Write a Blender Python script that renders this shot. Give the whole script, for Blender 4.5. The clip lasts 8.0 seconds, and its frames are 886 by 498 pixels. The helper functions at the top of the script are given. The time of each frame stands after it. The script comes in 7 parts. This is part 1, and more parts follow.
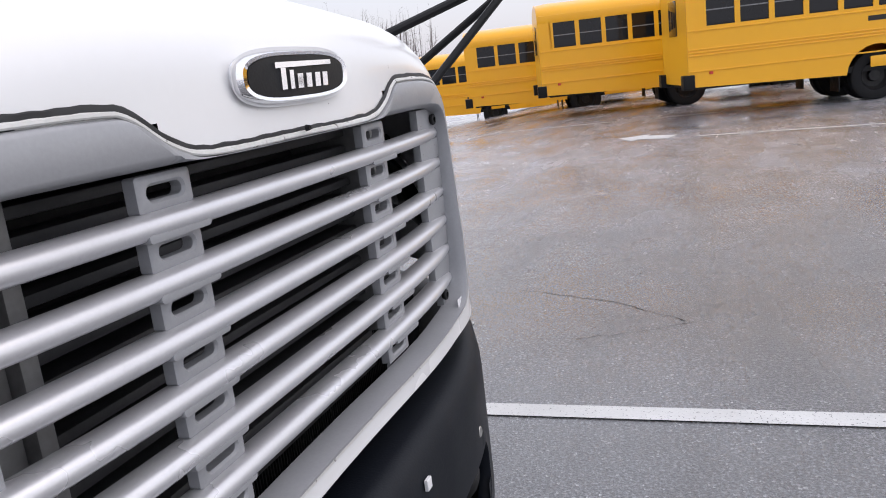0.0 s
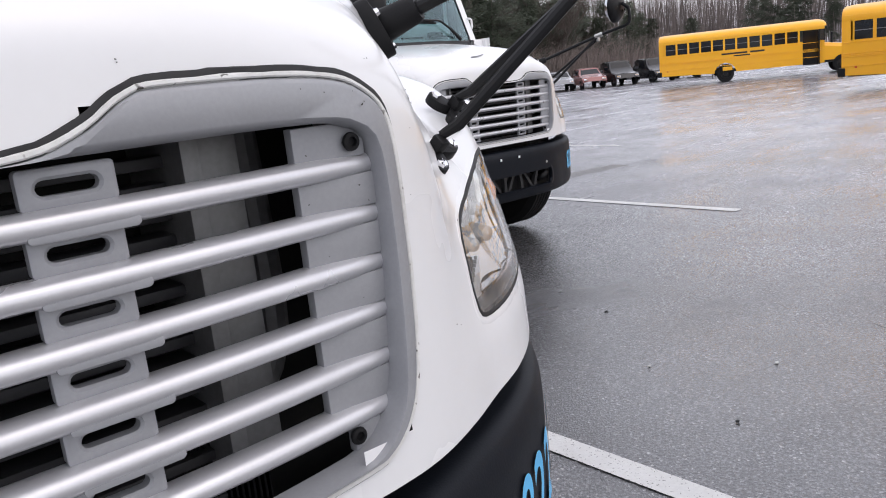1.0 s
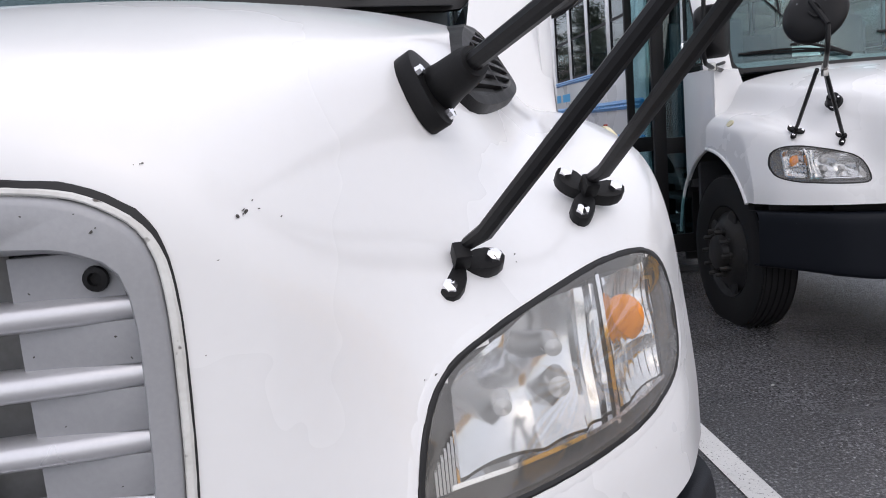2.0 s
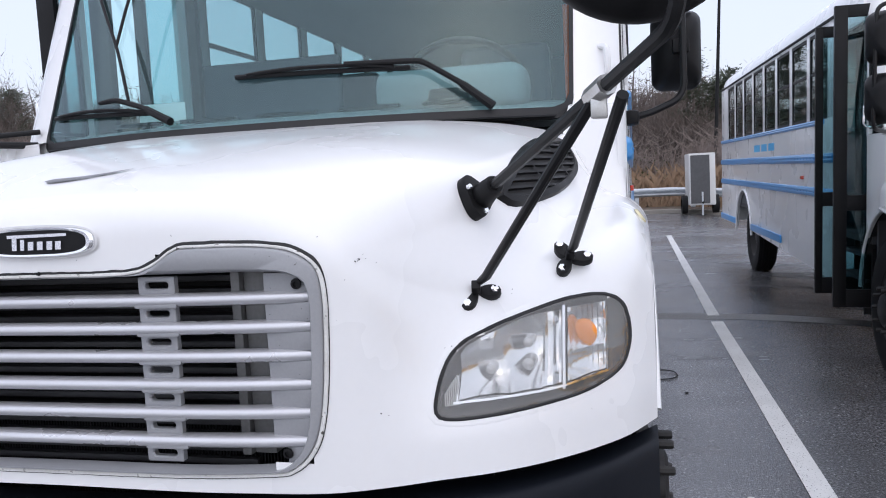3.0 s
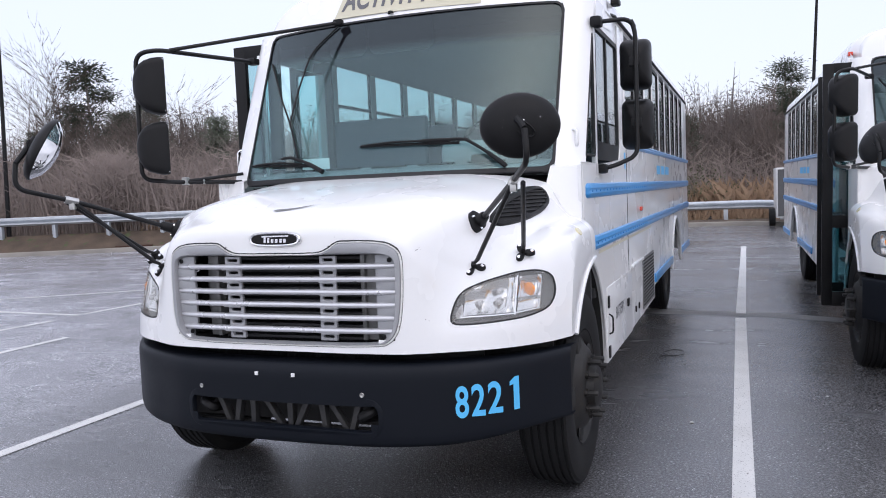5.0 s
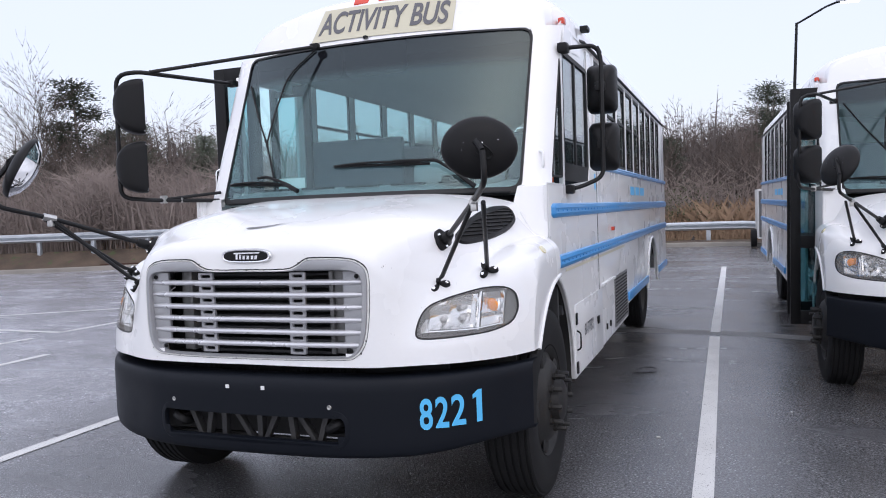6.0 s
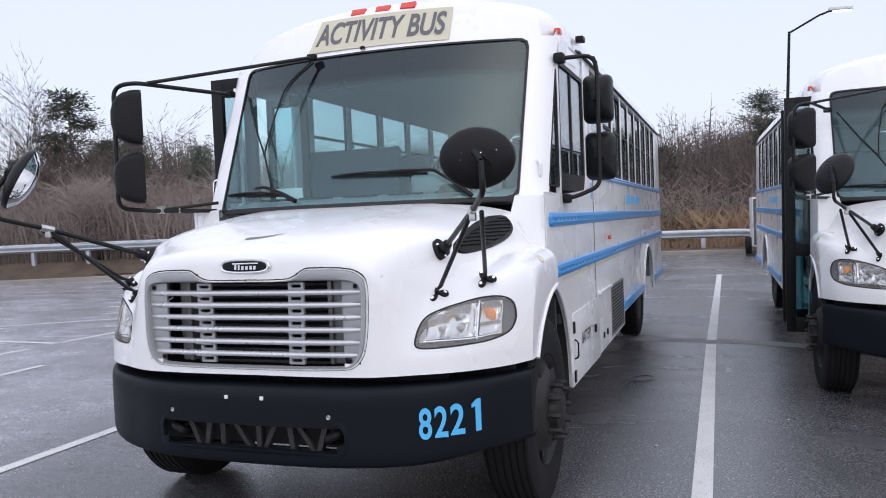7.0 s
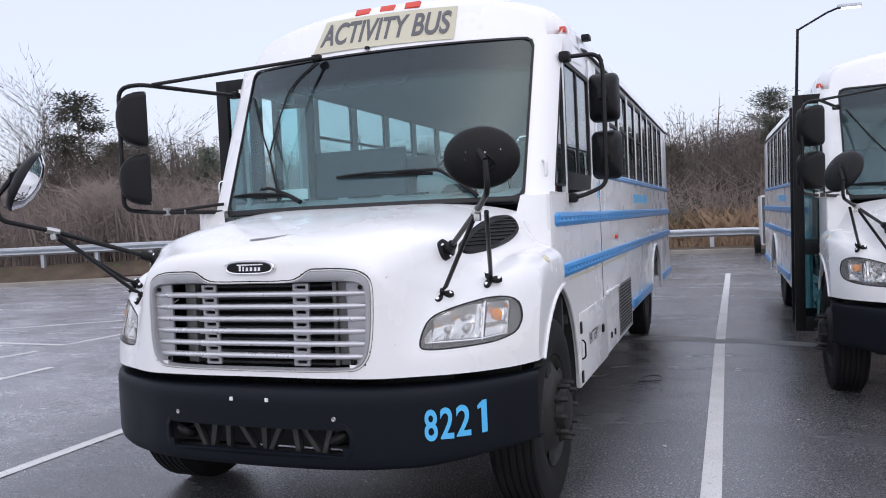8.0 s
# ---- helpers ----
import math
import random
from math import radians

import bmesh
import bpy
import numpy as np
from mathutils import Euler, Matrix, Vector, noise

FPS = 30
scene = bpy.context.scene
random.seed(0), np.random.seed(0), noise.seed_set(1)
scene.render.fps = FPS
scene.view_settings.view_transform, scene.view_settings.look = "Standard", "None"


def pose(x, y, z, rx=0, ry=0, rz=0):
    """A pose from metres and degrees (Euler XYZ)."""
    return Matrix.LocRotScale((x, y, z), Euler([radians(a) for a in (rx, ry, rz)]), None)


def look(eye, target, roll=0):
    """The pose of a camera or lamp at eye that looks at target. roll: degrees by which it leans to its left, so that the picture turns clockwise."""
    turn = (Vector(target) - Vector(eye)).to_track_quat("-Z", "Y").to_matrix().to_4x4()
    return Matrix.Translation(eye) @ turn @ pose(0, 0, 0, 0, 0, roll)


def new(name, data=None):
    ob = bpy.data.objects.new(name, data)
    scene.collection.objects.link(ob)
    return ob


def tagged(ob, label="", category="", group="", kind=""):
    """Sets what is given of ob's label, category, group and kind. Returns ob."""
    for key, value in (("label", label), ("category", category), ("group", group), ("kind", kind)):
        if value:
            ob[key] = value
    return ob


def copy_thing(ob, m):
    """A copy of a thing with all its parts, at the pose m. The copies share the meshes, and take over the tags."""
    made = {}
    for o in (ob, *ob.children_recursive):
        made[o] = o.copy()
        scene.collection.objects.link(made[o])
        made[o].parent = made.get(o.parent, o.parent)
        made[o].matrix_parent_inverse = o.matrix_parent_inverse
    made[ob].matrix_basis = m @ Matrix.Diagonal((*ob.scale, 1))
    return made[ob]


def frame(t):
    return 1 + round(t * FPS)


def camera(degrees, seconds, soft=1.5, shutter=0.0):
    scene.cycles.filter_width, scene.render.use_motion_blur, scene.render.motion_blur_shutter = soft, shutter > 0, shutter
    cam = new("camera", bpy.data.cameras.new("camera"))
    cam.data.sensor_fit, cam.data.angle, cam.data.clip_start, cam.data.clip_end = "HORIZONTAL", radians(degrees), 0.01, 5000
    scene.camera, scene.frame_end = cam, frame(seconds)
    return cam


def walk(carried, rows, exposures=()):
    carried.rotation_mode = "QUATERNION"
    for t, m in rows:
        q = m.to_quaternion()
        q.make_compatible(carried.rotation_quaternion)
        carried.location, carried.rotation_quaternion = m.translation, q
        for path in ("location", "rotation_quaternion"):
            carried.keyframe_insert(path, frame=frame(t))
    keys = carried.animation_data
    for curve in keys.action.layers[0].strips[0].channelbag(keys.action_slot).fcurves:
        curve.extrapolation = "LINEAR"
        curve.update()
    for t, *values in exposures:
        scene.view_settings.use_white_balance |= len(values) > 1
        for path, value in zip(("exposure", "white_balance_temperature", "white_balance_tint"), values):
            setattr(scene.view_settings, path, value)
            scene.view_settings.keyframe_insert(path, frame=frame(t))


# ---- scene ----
cam = camera(58.8, 8.0, soft=1.0)
PATH = [
    (0, (-0.921, -0.467, 1.412), (0.912, 0.206, 0.981), -6.7),
    (0.2, (-0.705, -0.517, 1.428), (1.034, 0.365, 0.986), -6.3),
    (0.5, (-0.384, -0.623, 1.402), (1.199, 0.517, 0.959), -6.3),
    (0.8, (-0.102, -0.709, 1.425), (1.28, 0.668, 0.985), -6.3),
    (1, (0.065, -0.693, 1.394), (1.308, 0.812, 0.957), -6.1),
    (1.2, (0.259, -0.631, 1.388), (1.329, 1.004, 0.959), -5.5),
    (1.5, (0.501, -0.562, 1.409), (1.246, 1.253, 1.018), -5.3),
    (1.7, (0.668, -0.546, 1.401), (1.12, 1.37, 1.048), -5.3),
    (2.8, (1.129, -1.159, 1.515), (0.72, 0.789, 1.335), -4.0),
    (3, (1.243, -1.383, 1.519), (0.768, 0.552, 1.345), -3.0),
    (3.5, (1.472, -1.948, 1.553), (0.851, -0.056, 1.362), -2.6),
    (4, (1.733, -2.452, 1.587), (1.032, -0.59, 1.379), -2.9),
    (4.5, (1.96, -2.87, 1.618), (1.237, -1.014, 1.44), -2.6),
    (4.7, (2.008, -3.004, 1.625), (1.281, -1.146, 1.461), -2.5),
    (5.8, (2.236, -3.211, 1.618), (1.535, -1.339, 1.512), -2.1),
    (6, (2.234, -3.216, 1.617), (1.539, -1.343, 1.52), -2.1),
    (6.5, (2.227, -3.217, 1.623), (1.542, -1.34, 1.536), -2.1),
    (7, (2.224, -3.232, 1.622), (1.541, -1.354, 1.547), -2.3),
    (7.5, (2.226, -3.225, 1.629), (1.534, -1.35, 1.553), -2.4),
    (8, (2.23, -3.207, 1.622), (1.528, -1.336, 1.548), -2.6),
]
walk(cam, [(t, look(eye, target, roll)) for t, eye, target, roll in PATH],
     exposures=[(0, 0.10, 6320, 11), (1.7, 0.08, 6400, 11), (2.8, 0.10, 5980, 11), (4.5, 0.22, 6050, 12), (8, 0.06, 6050, 12)])

# ---- light and sky ----
world = bpy.data.worlds.new("overcast_sky")
scene.world = world
world.use_nodes = True
wn, wl = world.node_tree.nodes, world.node_tree.links
wn.clear()
SUN_UP, SUN_ROT = radians(52), radians(157)
sky = wn.new("ShaderNodeTexSky")
sky.sky_type, sky.sun_disc, sky.sun_elevation, sky.sun_rotation = "NISHITA", False, SUN_UP, SUN_ROT
sky.dust_density, sky.air_density = 3.0, 1.2
bg_sky, bg_cloud = wn.new("ShaderNodeBackground"), wn.new("ShaderNodeBackground")
bg_sky.inputs["Strength"].default_value = 0.06
wl.new(sky.outputs[0], bg_sky.inputs["Color"])
tc, sep = wn.new("ShaderNodeTexCoord"), wn.new("ShaderNodeSeparateXYZ")
wl.new(tc.outputs["Generated"], sep.inputs[0])
ramp = wn.new("ShaderNodeValToRGB")
ramp.color_ramp.elements[0].position, ramp.color_ramp.elements[0].color = 0.0, (0.74, 0.715, 0.79, 1)
ramp.color_ramp.elements[1].position, ramp.color_ramp.elements[1].color = 0.7, (0.93, 0.90, 0.96, 1)
wl.new(sep.outputs["Z"], ramp.inputs[0])
clouds = wn.new("ShaderNodeTexNoise")
clouds.inputs["Scale"].default_value, clouds.inputs["Detail"].default_value = 2.2, 5
wl.new(tc.outputs["Generated"], clouds.inputs["Vector"])
veil = wn.new("ShaderNodeMix")
veil.data_type, veil.blend_type = "RGBA", "SOFT_LIGHT"
veil.inputs["Factor"].default_value = 0.18
wl.new(ramp.outputs[0], veil.inputs["A"])
wl.new(clouds.outputs["Fac"], veil.inputs["B"])
wl.new(veil.outputs["Result"], bg_cloud.inputs["Color"])
bg_cloud.inputs["Strength"].default_value = 0.82
both, world_out = wn.new("ShaderNodeAddShader"), wn.new("ShaderNodeOutputWorld")
wl.new(bg_sky.outputs[0], both.inputs[0])
wl.new(bg_cloud.outputs[0], both.inputs[1])
wl.new(both.outputs[0], world_out.inputs[0])

sun = new("sun", bpy.data.lights.new("sun", "SUN"))
sun.data.energy, sun.data.angle, sun.data.color = 0.95, radians(170), (1.0, 0.97, 0.93)
sun.matrix_world = look((15, -19, 30), (0, 0, 0))


# ---- materials ----
def material(name, base, rough=0.5, metal=0.0, second=None, mix=0.5, scale=6.0, fine=120.0, bump=0.0, coat=0.0,
             rough_var=0.0, spots=None, spot_scale=40.0, spot_edge=0.72, trans=0.0, ior=1.45, per_object=0.0, spec=0.5):
    """Two scales of variation, optional specks, fine relief."""
    m = bpy.data.materials.new(name)
    m.use_nodes = True
    n, l = m.node_tree.nodes, m.node_tree.links
    b = n["Principled BSDF"]
    b.inputs["Roughness"].default_value, b.inputs["Metallic"].default_value = rough, metal
    b.inputs["Coat Weight"].default_value, b.inputs["IOR"].default_value = coat, ior
    b.inputs["Coat Roughness"].default_value, b.inputs["Specular IOR Level"].default_value = 0.06, spec
    b.inputs["Transmission Weight"].default_value = trans
    t = n.new("ShaderNodeTexCoord")
    big, small = n.new("ShaderNodeTexNoise"), n.new("ShaderNodeTexNoise")
    for node, s, d in ((big, scale, 4), (small, fine, 3)):
        node.inputs["Scale"].default_value, node.inputs["Detail"].default_value = s, d
        l.new(t.outputs["Object"], node.inputs["Vector"])
    colour = n.new("ShaderNodeMix")
    colour.data_type = "RGBA"
    colour.inputs["A"].default_value = (*base, 1)
    colour.inputs["B"].default_value = (*(second or [c * 0.82 for c in base]), 1)
    fac = n.new("ShaderNodeMath")
    fac.operation = "MULTIPLY_ADD"
    fac.inputs[1].default_value, fac.inputs[2].default_value = 0.7, 0.0
    add = n.new("ShaderNodeMath")
    add.operation = "MULTIPLY_ADD"
    add.inputs[1].default_value = 0.35
    l.new(small.outputs["Fac"], add.inputs[0])
    l.new(big.outputs["Fac"], fac.inputs[0])
    l.new(fac.outputs[0], add.inputs[2])
    span = n.new("ShaderNodeMapRange")
    span.inputs["From Min"].default_value, span.inputs["From Max"].default_value = 0.36, 0.68
    span.inputs["To Max"].default_value = mix
    l.new(add.outputs[0], span.inputs["Value"])
    l.new(span.outputs[0], colour.inputs["Factor"])
    last = colour.outputs["Result"]
    if spots:
        dots, edge, over = n.new("ShaderNodeTexNoise"), n.new("ShaderNodeMapRange"), n.new("ShaderNodeMix")
        dots.inputs["Scale"].default_value, dots.inputs["Detail"].default_value = spot_scale, 2
        l.new(t.outputs["Object"], dots.inputs["Vector"])
        edge.inputs["From Min"].default_value, edge.inputs["From Max"].default_value = spot_edge, spot_edge + 0.05
        l.new(dots.outputs["Fac"], edge.inputs["Value"])
        over.data_type = "RGBA"
        over.inputs["B"].default_value = (*spots, 1)
        l.new(last, over.inputs["A"])
        l.new(edge.outputs[0], over.inputs["Factor"])
        last = over.outputs["Result"]
    if per_object:
        info, vary, hue = n.new("ShaderNodeObjectInfo"), n.new("ShaderNodeMapRange"), n.new("ShaderNodeHueSaturation")
        l.new(info.outputs["Random"], vary.inputs["Value"])
        vary.inputs["To Min"].default_value, vary.inputs["To Max"].default_value = 1 - per_object, 1 + per_object
        l.new(vary.outputs[0], hue.inputs["Value"])
        l.new(last, hue.inputs["Color"])
        last = hue.outputs["Color"]
    l.new(last, b.inputs["Base Color"])
    if rough_var:
        rr = n.new("ShaderNodeMapRange")
        rr.inputs["From Min"].default_value, rr.inputs["From Max"].default_value = 0.35, 0.65
        rr.inputs["To Min"].default_value, rr.inputs["To Max"].default_value = max(0.02, rough - rough_var), min(1, rough + rough_var)
        l.new(big.outputs["Fac"], rr.inputs["Value"])
        l.new(rr.outputs[0], b.inputs["Roughness"])
    if bump:
        bp = n.new("ShaderNodeBump")
        bp.inputs["Strength"].default_value, bp.inputs["Distance"].default_value = bump, 0.004
        l.new(small.outputs["Fac"], bp.inputs["Height"])
        l.new(bp.outputs[0], b.inputs["Normal"])
    return m


WHITE = material("white_vehicle_paint", (0.80, 0.80, 0.80), 0.28, 0, (0.765, 0.765, 0.757), 0.5, 1.6, 60, 0.012, coat=0.5, rough_var=0.02,
                 spots=(0.42, 0.40, 0.37), spot_scale=34, spot_edge=0.80)
SILVER = material("silver_grille_plastic", (0.62, 0.62, 0.64), 0.33, 0.55, (0.54, 0.54, 0.56), 0.6, 5, 220, 0.04, rough_var=0.07,
                  spots=(0.20, 0.19, 0.18), spot_scale=70, spot_edge=0.80)
TRIM = material("grey_grille_surround", (0.345, 0.35, 0.365), 0.42, 0.15, (0.27, 0.275, 0.285), 0.6, 4, 200, 0.03, rough_var=0.06,
                spots=(0.16, 0.15, 0.14), spot_scale=60, spot_edge=0.80)
CHROME = material("chrome", (0.80, 0.80, 0.82), 0.06, 1.0, (0.7, 0.7, 0.72), 0.5, 8, 100)
STEEL = material("bolt_steel", (0.55, 0.55, 0.54), 0.35, 1.0, (0.35, 0.33, 0.30), 0.6, 30, 200, 0.05)
BUMPER = material("black_bumper_paint", (0.0055, 0.007, 0.011), 0.50, 0, (0.008, 0.010, 0.014), 0.7, 3, 260, 0.10, rough_var=0.08,
                  spots=(0.22, 0.22, 0.23), spot_scale=55, spot_edge=0.80, spec=0.17)
BLACK = material("black_plastic", (0.008, 0.008, 0.009), 0.48, 0, (0.014, 0.014, 0.014), 0.6, 8, 240, 0.08, rough_var=0.1, spec=0.22)
ROD = material("black_coated_rod", (0.008, 0.008, 0.009), 0.40, 0, (0.014, 0.014, 0.014), 0.6, 12, 200, 0.05, spec=0.3)
DARK = material("dark_underside", (0.012, 0.012, 0.013), 0.75, 0, (0.022, 0.021, 0.019), 0.7, 5, 80, 0.2)
RUBBER = material("tyre_rubber", (0.008, 0.008, 0.009), 0.75, 0, (0.014, 0.014, 0.014), 0.7, 5, 150, 0.15, spec=0.3)
RIM = material("dark_steel_wheel", (0.010, 0.010, 0.011), 0.55, 0.2, (0.035, 0.032, 0.028), 0.7, 8, 120, 0.1)
BLUE = material("blue_rail_paint", (0.055, 0.30, 0.68), 0.32, 0, (0.05, 0.26, 0.60), 0.6, 3, 80, 0.02, coat=0.3)
NUMBER = material("light_blue_vinyl", (0.11, 0.50, 0.86), 0.38, 0, (0.10, 0.46, 0.80), 0.5, 6, 90)
SIGN = material("beige_reflective_sign", (0.56, 0.53, 0.40), 0.42, 0, (0.52, 0.49, 0.37), 0.5, 3, 80)
LETTER = material("grey_letters", (0.10, 0.10, 0.11), 0.5, 0, (0.13, 0.13, 0.14), 0.5, 6, 90)
RED = material("red_lamp_lens", (0.62, 0.05, 0.02), 0.18, 0, (0.55, 0.04, 0.02), 0.5, 30, 200, coat=0.4)
AMBER = material("amber_lamp_lens", (0.85, 0.30, 0.04), 0.2, 0, (0.75, 0.22, 0.03), 0.6, 40, 200, coat=0.4)
SEAL = material("window_rubber", (0.011, 0.011, 0.012), 0.6, 0, (0.018, 0.018, 0.018), 0.5, 8, 90)
SEAT = material("seat_vinyl", (0.055, 0.065, 0.085), 0.5, 0, (0.045, 0.05, 0.07), 0.6, 6, 120, 0.05)
CABIN = material("cabin_lining", (0.075, 0.082, 0.088), 0.6, 0, (0.06, 0.066, 0.07), 0.5, 4, 100, 0.03)
CABIN_DARK = material("cabin_floor_rubber", (0.035, 0.036, 0.04), 0.7, 0, (0.05, 0.05, 0.05), 0.5, 4, 100)
DASH = material("dashboard_plastic", (0.24, 0.25, 0.26), 0.6, 0, (0.20, 0.205, 0.21), 0.5, 4, 150, 0.05)
ALLOY = material("bare_alloy", (0.25, 0.25, 0.25), 0.55, 0.4, (0.15, 0.145, 0.14), 0.7, 9, 120, 0.06, spots=(0.14, 0.12, 0.1), spot_scale=25, spot_edge=0.72)
GALV = material("galvanised_steel", (0.50, 0.53, 0.56), 0.42, 0.7, (0.38, 0.40, 0.43), 0.6, 3, 60, 0.03)
YELLOW = material("school_bus_yellow", (0.93, 0.46, 0.014), 0.34, 0, (0.88, 0.42, 0.013), 0.6, 0.8, 40, 0.0, coat=0.2)
DARKGLASS = material("dark_window_glass", (0.010, 0.011, 0.013), 0.06, 0, (0.014, 0.015, 0.017), 0.5, 1, 10)


def glass(name, colour, rough=0.0, haze=0.0, band=None, veil_colour=(0.6, 0.6, 0.6), coating=(1, 1, 1)):
    """Thin pane: clear, with a sheen that grows towards grazing angles."""
    m = bpy.data.materials.new(name)
    m.use_nodes = True
    n, l = m.node_tree.nodes, m.node_tree.links
    n.remove(n["Principled BSDF"])
    clear, gloss, veil_layer = n.new("ShaderNodeBsdfTransparent"), n.new("ShaderNodeBsdfGlossy"), n.new("ShaderNodeBsdfDiffuse")
    sheen, hazed, facing = n.new("ShaderNodeMixShader"), n.new("ShaderNodeMixShader"), n.new("ShaderNodeLayerWeight")
    power, gain = n.new("ShaderNodeMath"), n.new("ShaderNodeMath")
    clear.inputs["Color"].default_value = (*colour, 1)
    veil_layer.inputs["Color"].default_value = (*veil_colour, 1)
    gloss.inputs["Color"].default_value = (*coating, 1)
    gloss.inputs["Roughness"].default_value = rough
    facing.inputs["Blend"].default_value = 0.5
    power.operation, gain.operation = "POWER", "MULTIPLY_ADD"
    power.inputs[1].default_value = 4.0
    gain.inputs[1].default_value, gain.inputs[2].default_value = 0.70, 0.05
    l.new(facing.outputs["Facing"], power.inputs[0])
    l.new(power.outputs[0], gain.inputs[0])
    # diffuse veil: real haze on the lens, painted sky reflection on the windshield
    hazed.inputs[0].default_value = haze
    l.new(clear.outputs[0], hazed.inputs[1])
    l.new(veil_layer.outputs[0], hazed.inputs[2])
    l.new(gain.outputs[0], sheen.inputs[0])
    if band:
        # shade band fading downwards from the glass's upper edge
        place, split, shade = n.new("ShaderNodeTexCoord"), n.new("ShaderNodeSeparateXYZ"), n.new("ShaderNodeMix")
        fade = n.new("ShaderNodeMapRange")
        fade.interpolation_type = "SMOOTHSTEP"
        fade.inputs["From Min"].default_value, fade.inputs["From Max"].default_value = band[0], band[1]
        shade.data_type = "RGBA"
        shade.inputs["A"].default_value, shade.inputs["B"].default_value = (*colour, 1), (*band[2], 1)
        l.new(place.outputs["Object"], split.inputs[0])
        l.new(split.outputs["Z"], fade.inputs["Value"])
        l.new(fade.outputs[0], shade.inputs["Factor"])
        l.new(shade.outputs["Result"], clear.inputs["Color"])
        film_ = n.new("ShaderNodeMix")
        film_.data_type = "RGBA"
        film_.inputs["A"].default_value, film_.inputs["B"].default_value = (*veil_colour, 1), (0.10, 0.105, 0.13, 1)
        l.new(fade.outputs[0], film_.inputs["Factor"])
        l.new(film_.outputs["Result"], veil_layer.inputs["Color"])
    l.new(hazed.outputs[0], sheen.inputs[1])
    l.new(gloss.outputs[0], sheen.inputs[2])
    l.new(sheen.outputs[0], n["Material Output"].inputs[0])
    return m


# the teal veil over this glass stands in for reflected sky
WINDSHIELD = glass("green_tinted_windshield", (0.64, 0.88, 0.88), 0.0, 0.085, (2.50, 2.60, (0.12, 0.125, 0.155)), (0.36, 0.56, 0.58), (0.80, 0.96, 1.0))
PANE = glass("side_window_glass", (0.72, 0.80, 0.81))
DOORPANE = glass("tinted_door_glass", (0.60, 0.76, 0.78))
LENS = glass("headlamp_lens", (0.92, 0.92, 0.91), 0.03, 0.13, veil_colour=(0.66, 0.63, 0.58))


# ---- mesh helpers ----
TANGENTS = {}


def curve(x, xs, ys):
    """Smooth interpolation through a few knots."""
    key = tuple(xs), tuple(ys)
    if key not in TANGENTS:
        TANGENTS[key] = [float(v) for v in np.gradient(np.asarray(ys, float), np.asarray(xs, float))]
    d = TANGENTS[key]
    x = min(max(x, xs[0]), xs[-1])
    i = 0
    while i < len(xs) - 2 and x > xs[i + 1]:
        i += 1
    h = xs[i + 1] - xs[i]
    t = (x - xs[i]) / h
    return ((1 + 2 * t) * (1 - t) ** 2 * ys[i] + t * (1 - t) ** 2 * h * d[i]
            + t * t * (3 - 2 * t) * ys[i + 1] + t * t * (t - 1) * h * d[i + 1])


def smooth(a, b, x):
    t = min(1.0, max(0.0, (x - a) / (b - a)))
    return t * t * (3 - 2 * t)


def finish(bm, name, mat, sharp=35):
    me = bpy.data.meshes.new(name)
    bmesh.ops.recalc_face_normals(bm, faces=bm.faces)
    bm.to_mesh(me)
    bm.free()
    me.polygons.foreach_set("use_smooth", [True] * len(me.polygons))
    me.set_sharp_from_angle(angle=radians(sharp))
    me.materials.append(mat)
    return me


def part(name, bm, mat, parent=None, label="", sharp=35):
    """Links a bmesh as one mesh object under a thing or part."""
    ob = new(name, finish(bm, name, mat, sharp))
    if parent is not None:
        ob.parent = parent
    if label:
        ob["label"] = label
    return ob


def again(ob, parent, m):
    """One more of an alike piece, on the same mesh."""
    o = new(ob.name.split(".")[0], ob.data)
    o.parent, o.matrix_basis = parent, m
    return o


def thing(name, label, category, group="", kind="", m=None):
    ob = new(name)
    ob.empty_display_size = 0.2
    if m is not None:
        ob.matrix_basis = m
    return tagged(ob, label, category, group, kind)


def box(bm, x0, x1, y0, y1, z0, z1, bevel=0.0, seg=2):
    v = bmesh.ops.create_cube(bm, size=1, matrix=Matrix.Translation(((x0 + x1) / 2, (y0 + y1) / 2, (z0 + z1) / 2))
                              @ Matrix.Diagonal((abs(x1 - x0), abs(y1 - y0), abs(z1 - z0), 1)))["verts"]
    if bevel:
        e = list({e for w in v for e in w.link_edges})
        bmesh.ops.bevel(bm, geom=e, offset=bevel, segments=seg, affect="EDGES", profile=0.6)
    return bm


def B(*a, **k):
    return box(bmesh.new(), *a, **k)


def grid(bm, rows, close=False):
    vs = [[bm.verts.new(p) for p in r] for r in rows]
    for a, b in zip(vs, vs[1:]):
        n = len(a)
        for i in range(n if close else n - 1):
            try:
                bm.faces.new((a[i], a[(i + 1) % n], b[(i + 1) % n], b[i]))
            except ValueError:
                pass
    return vs


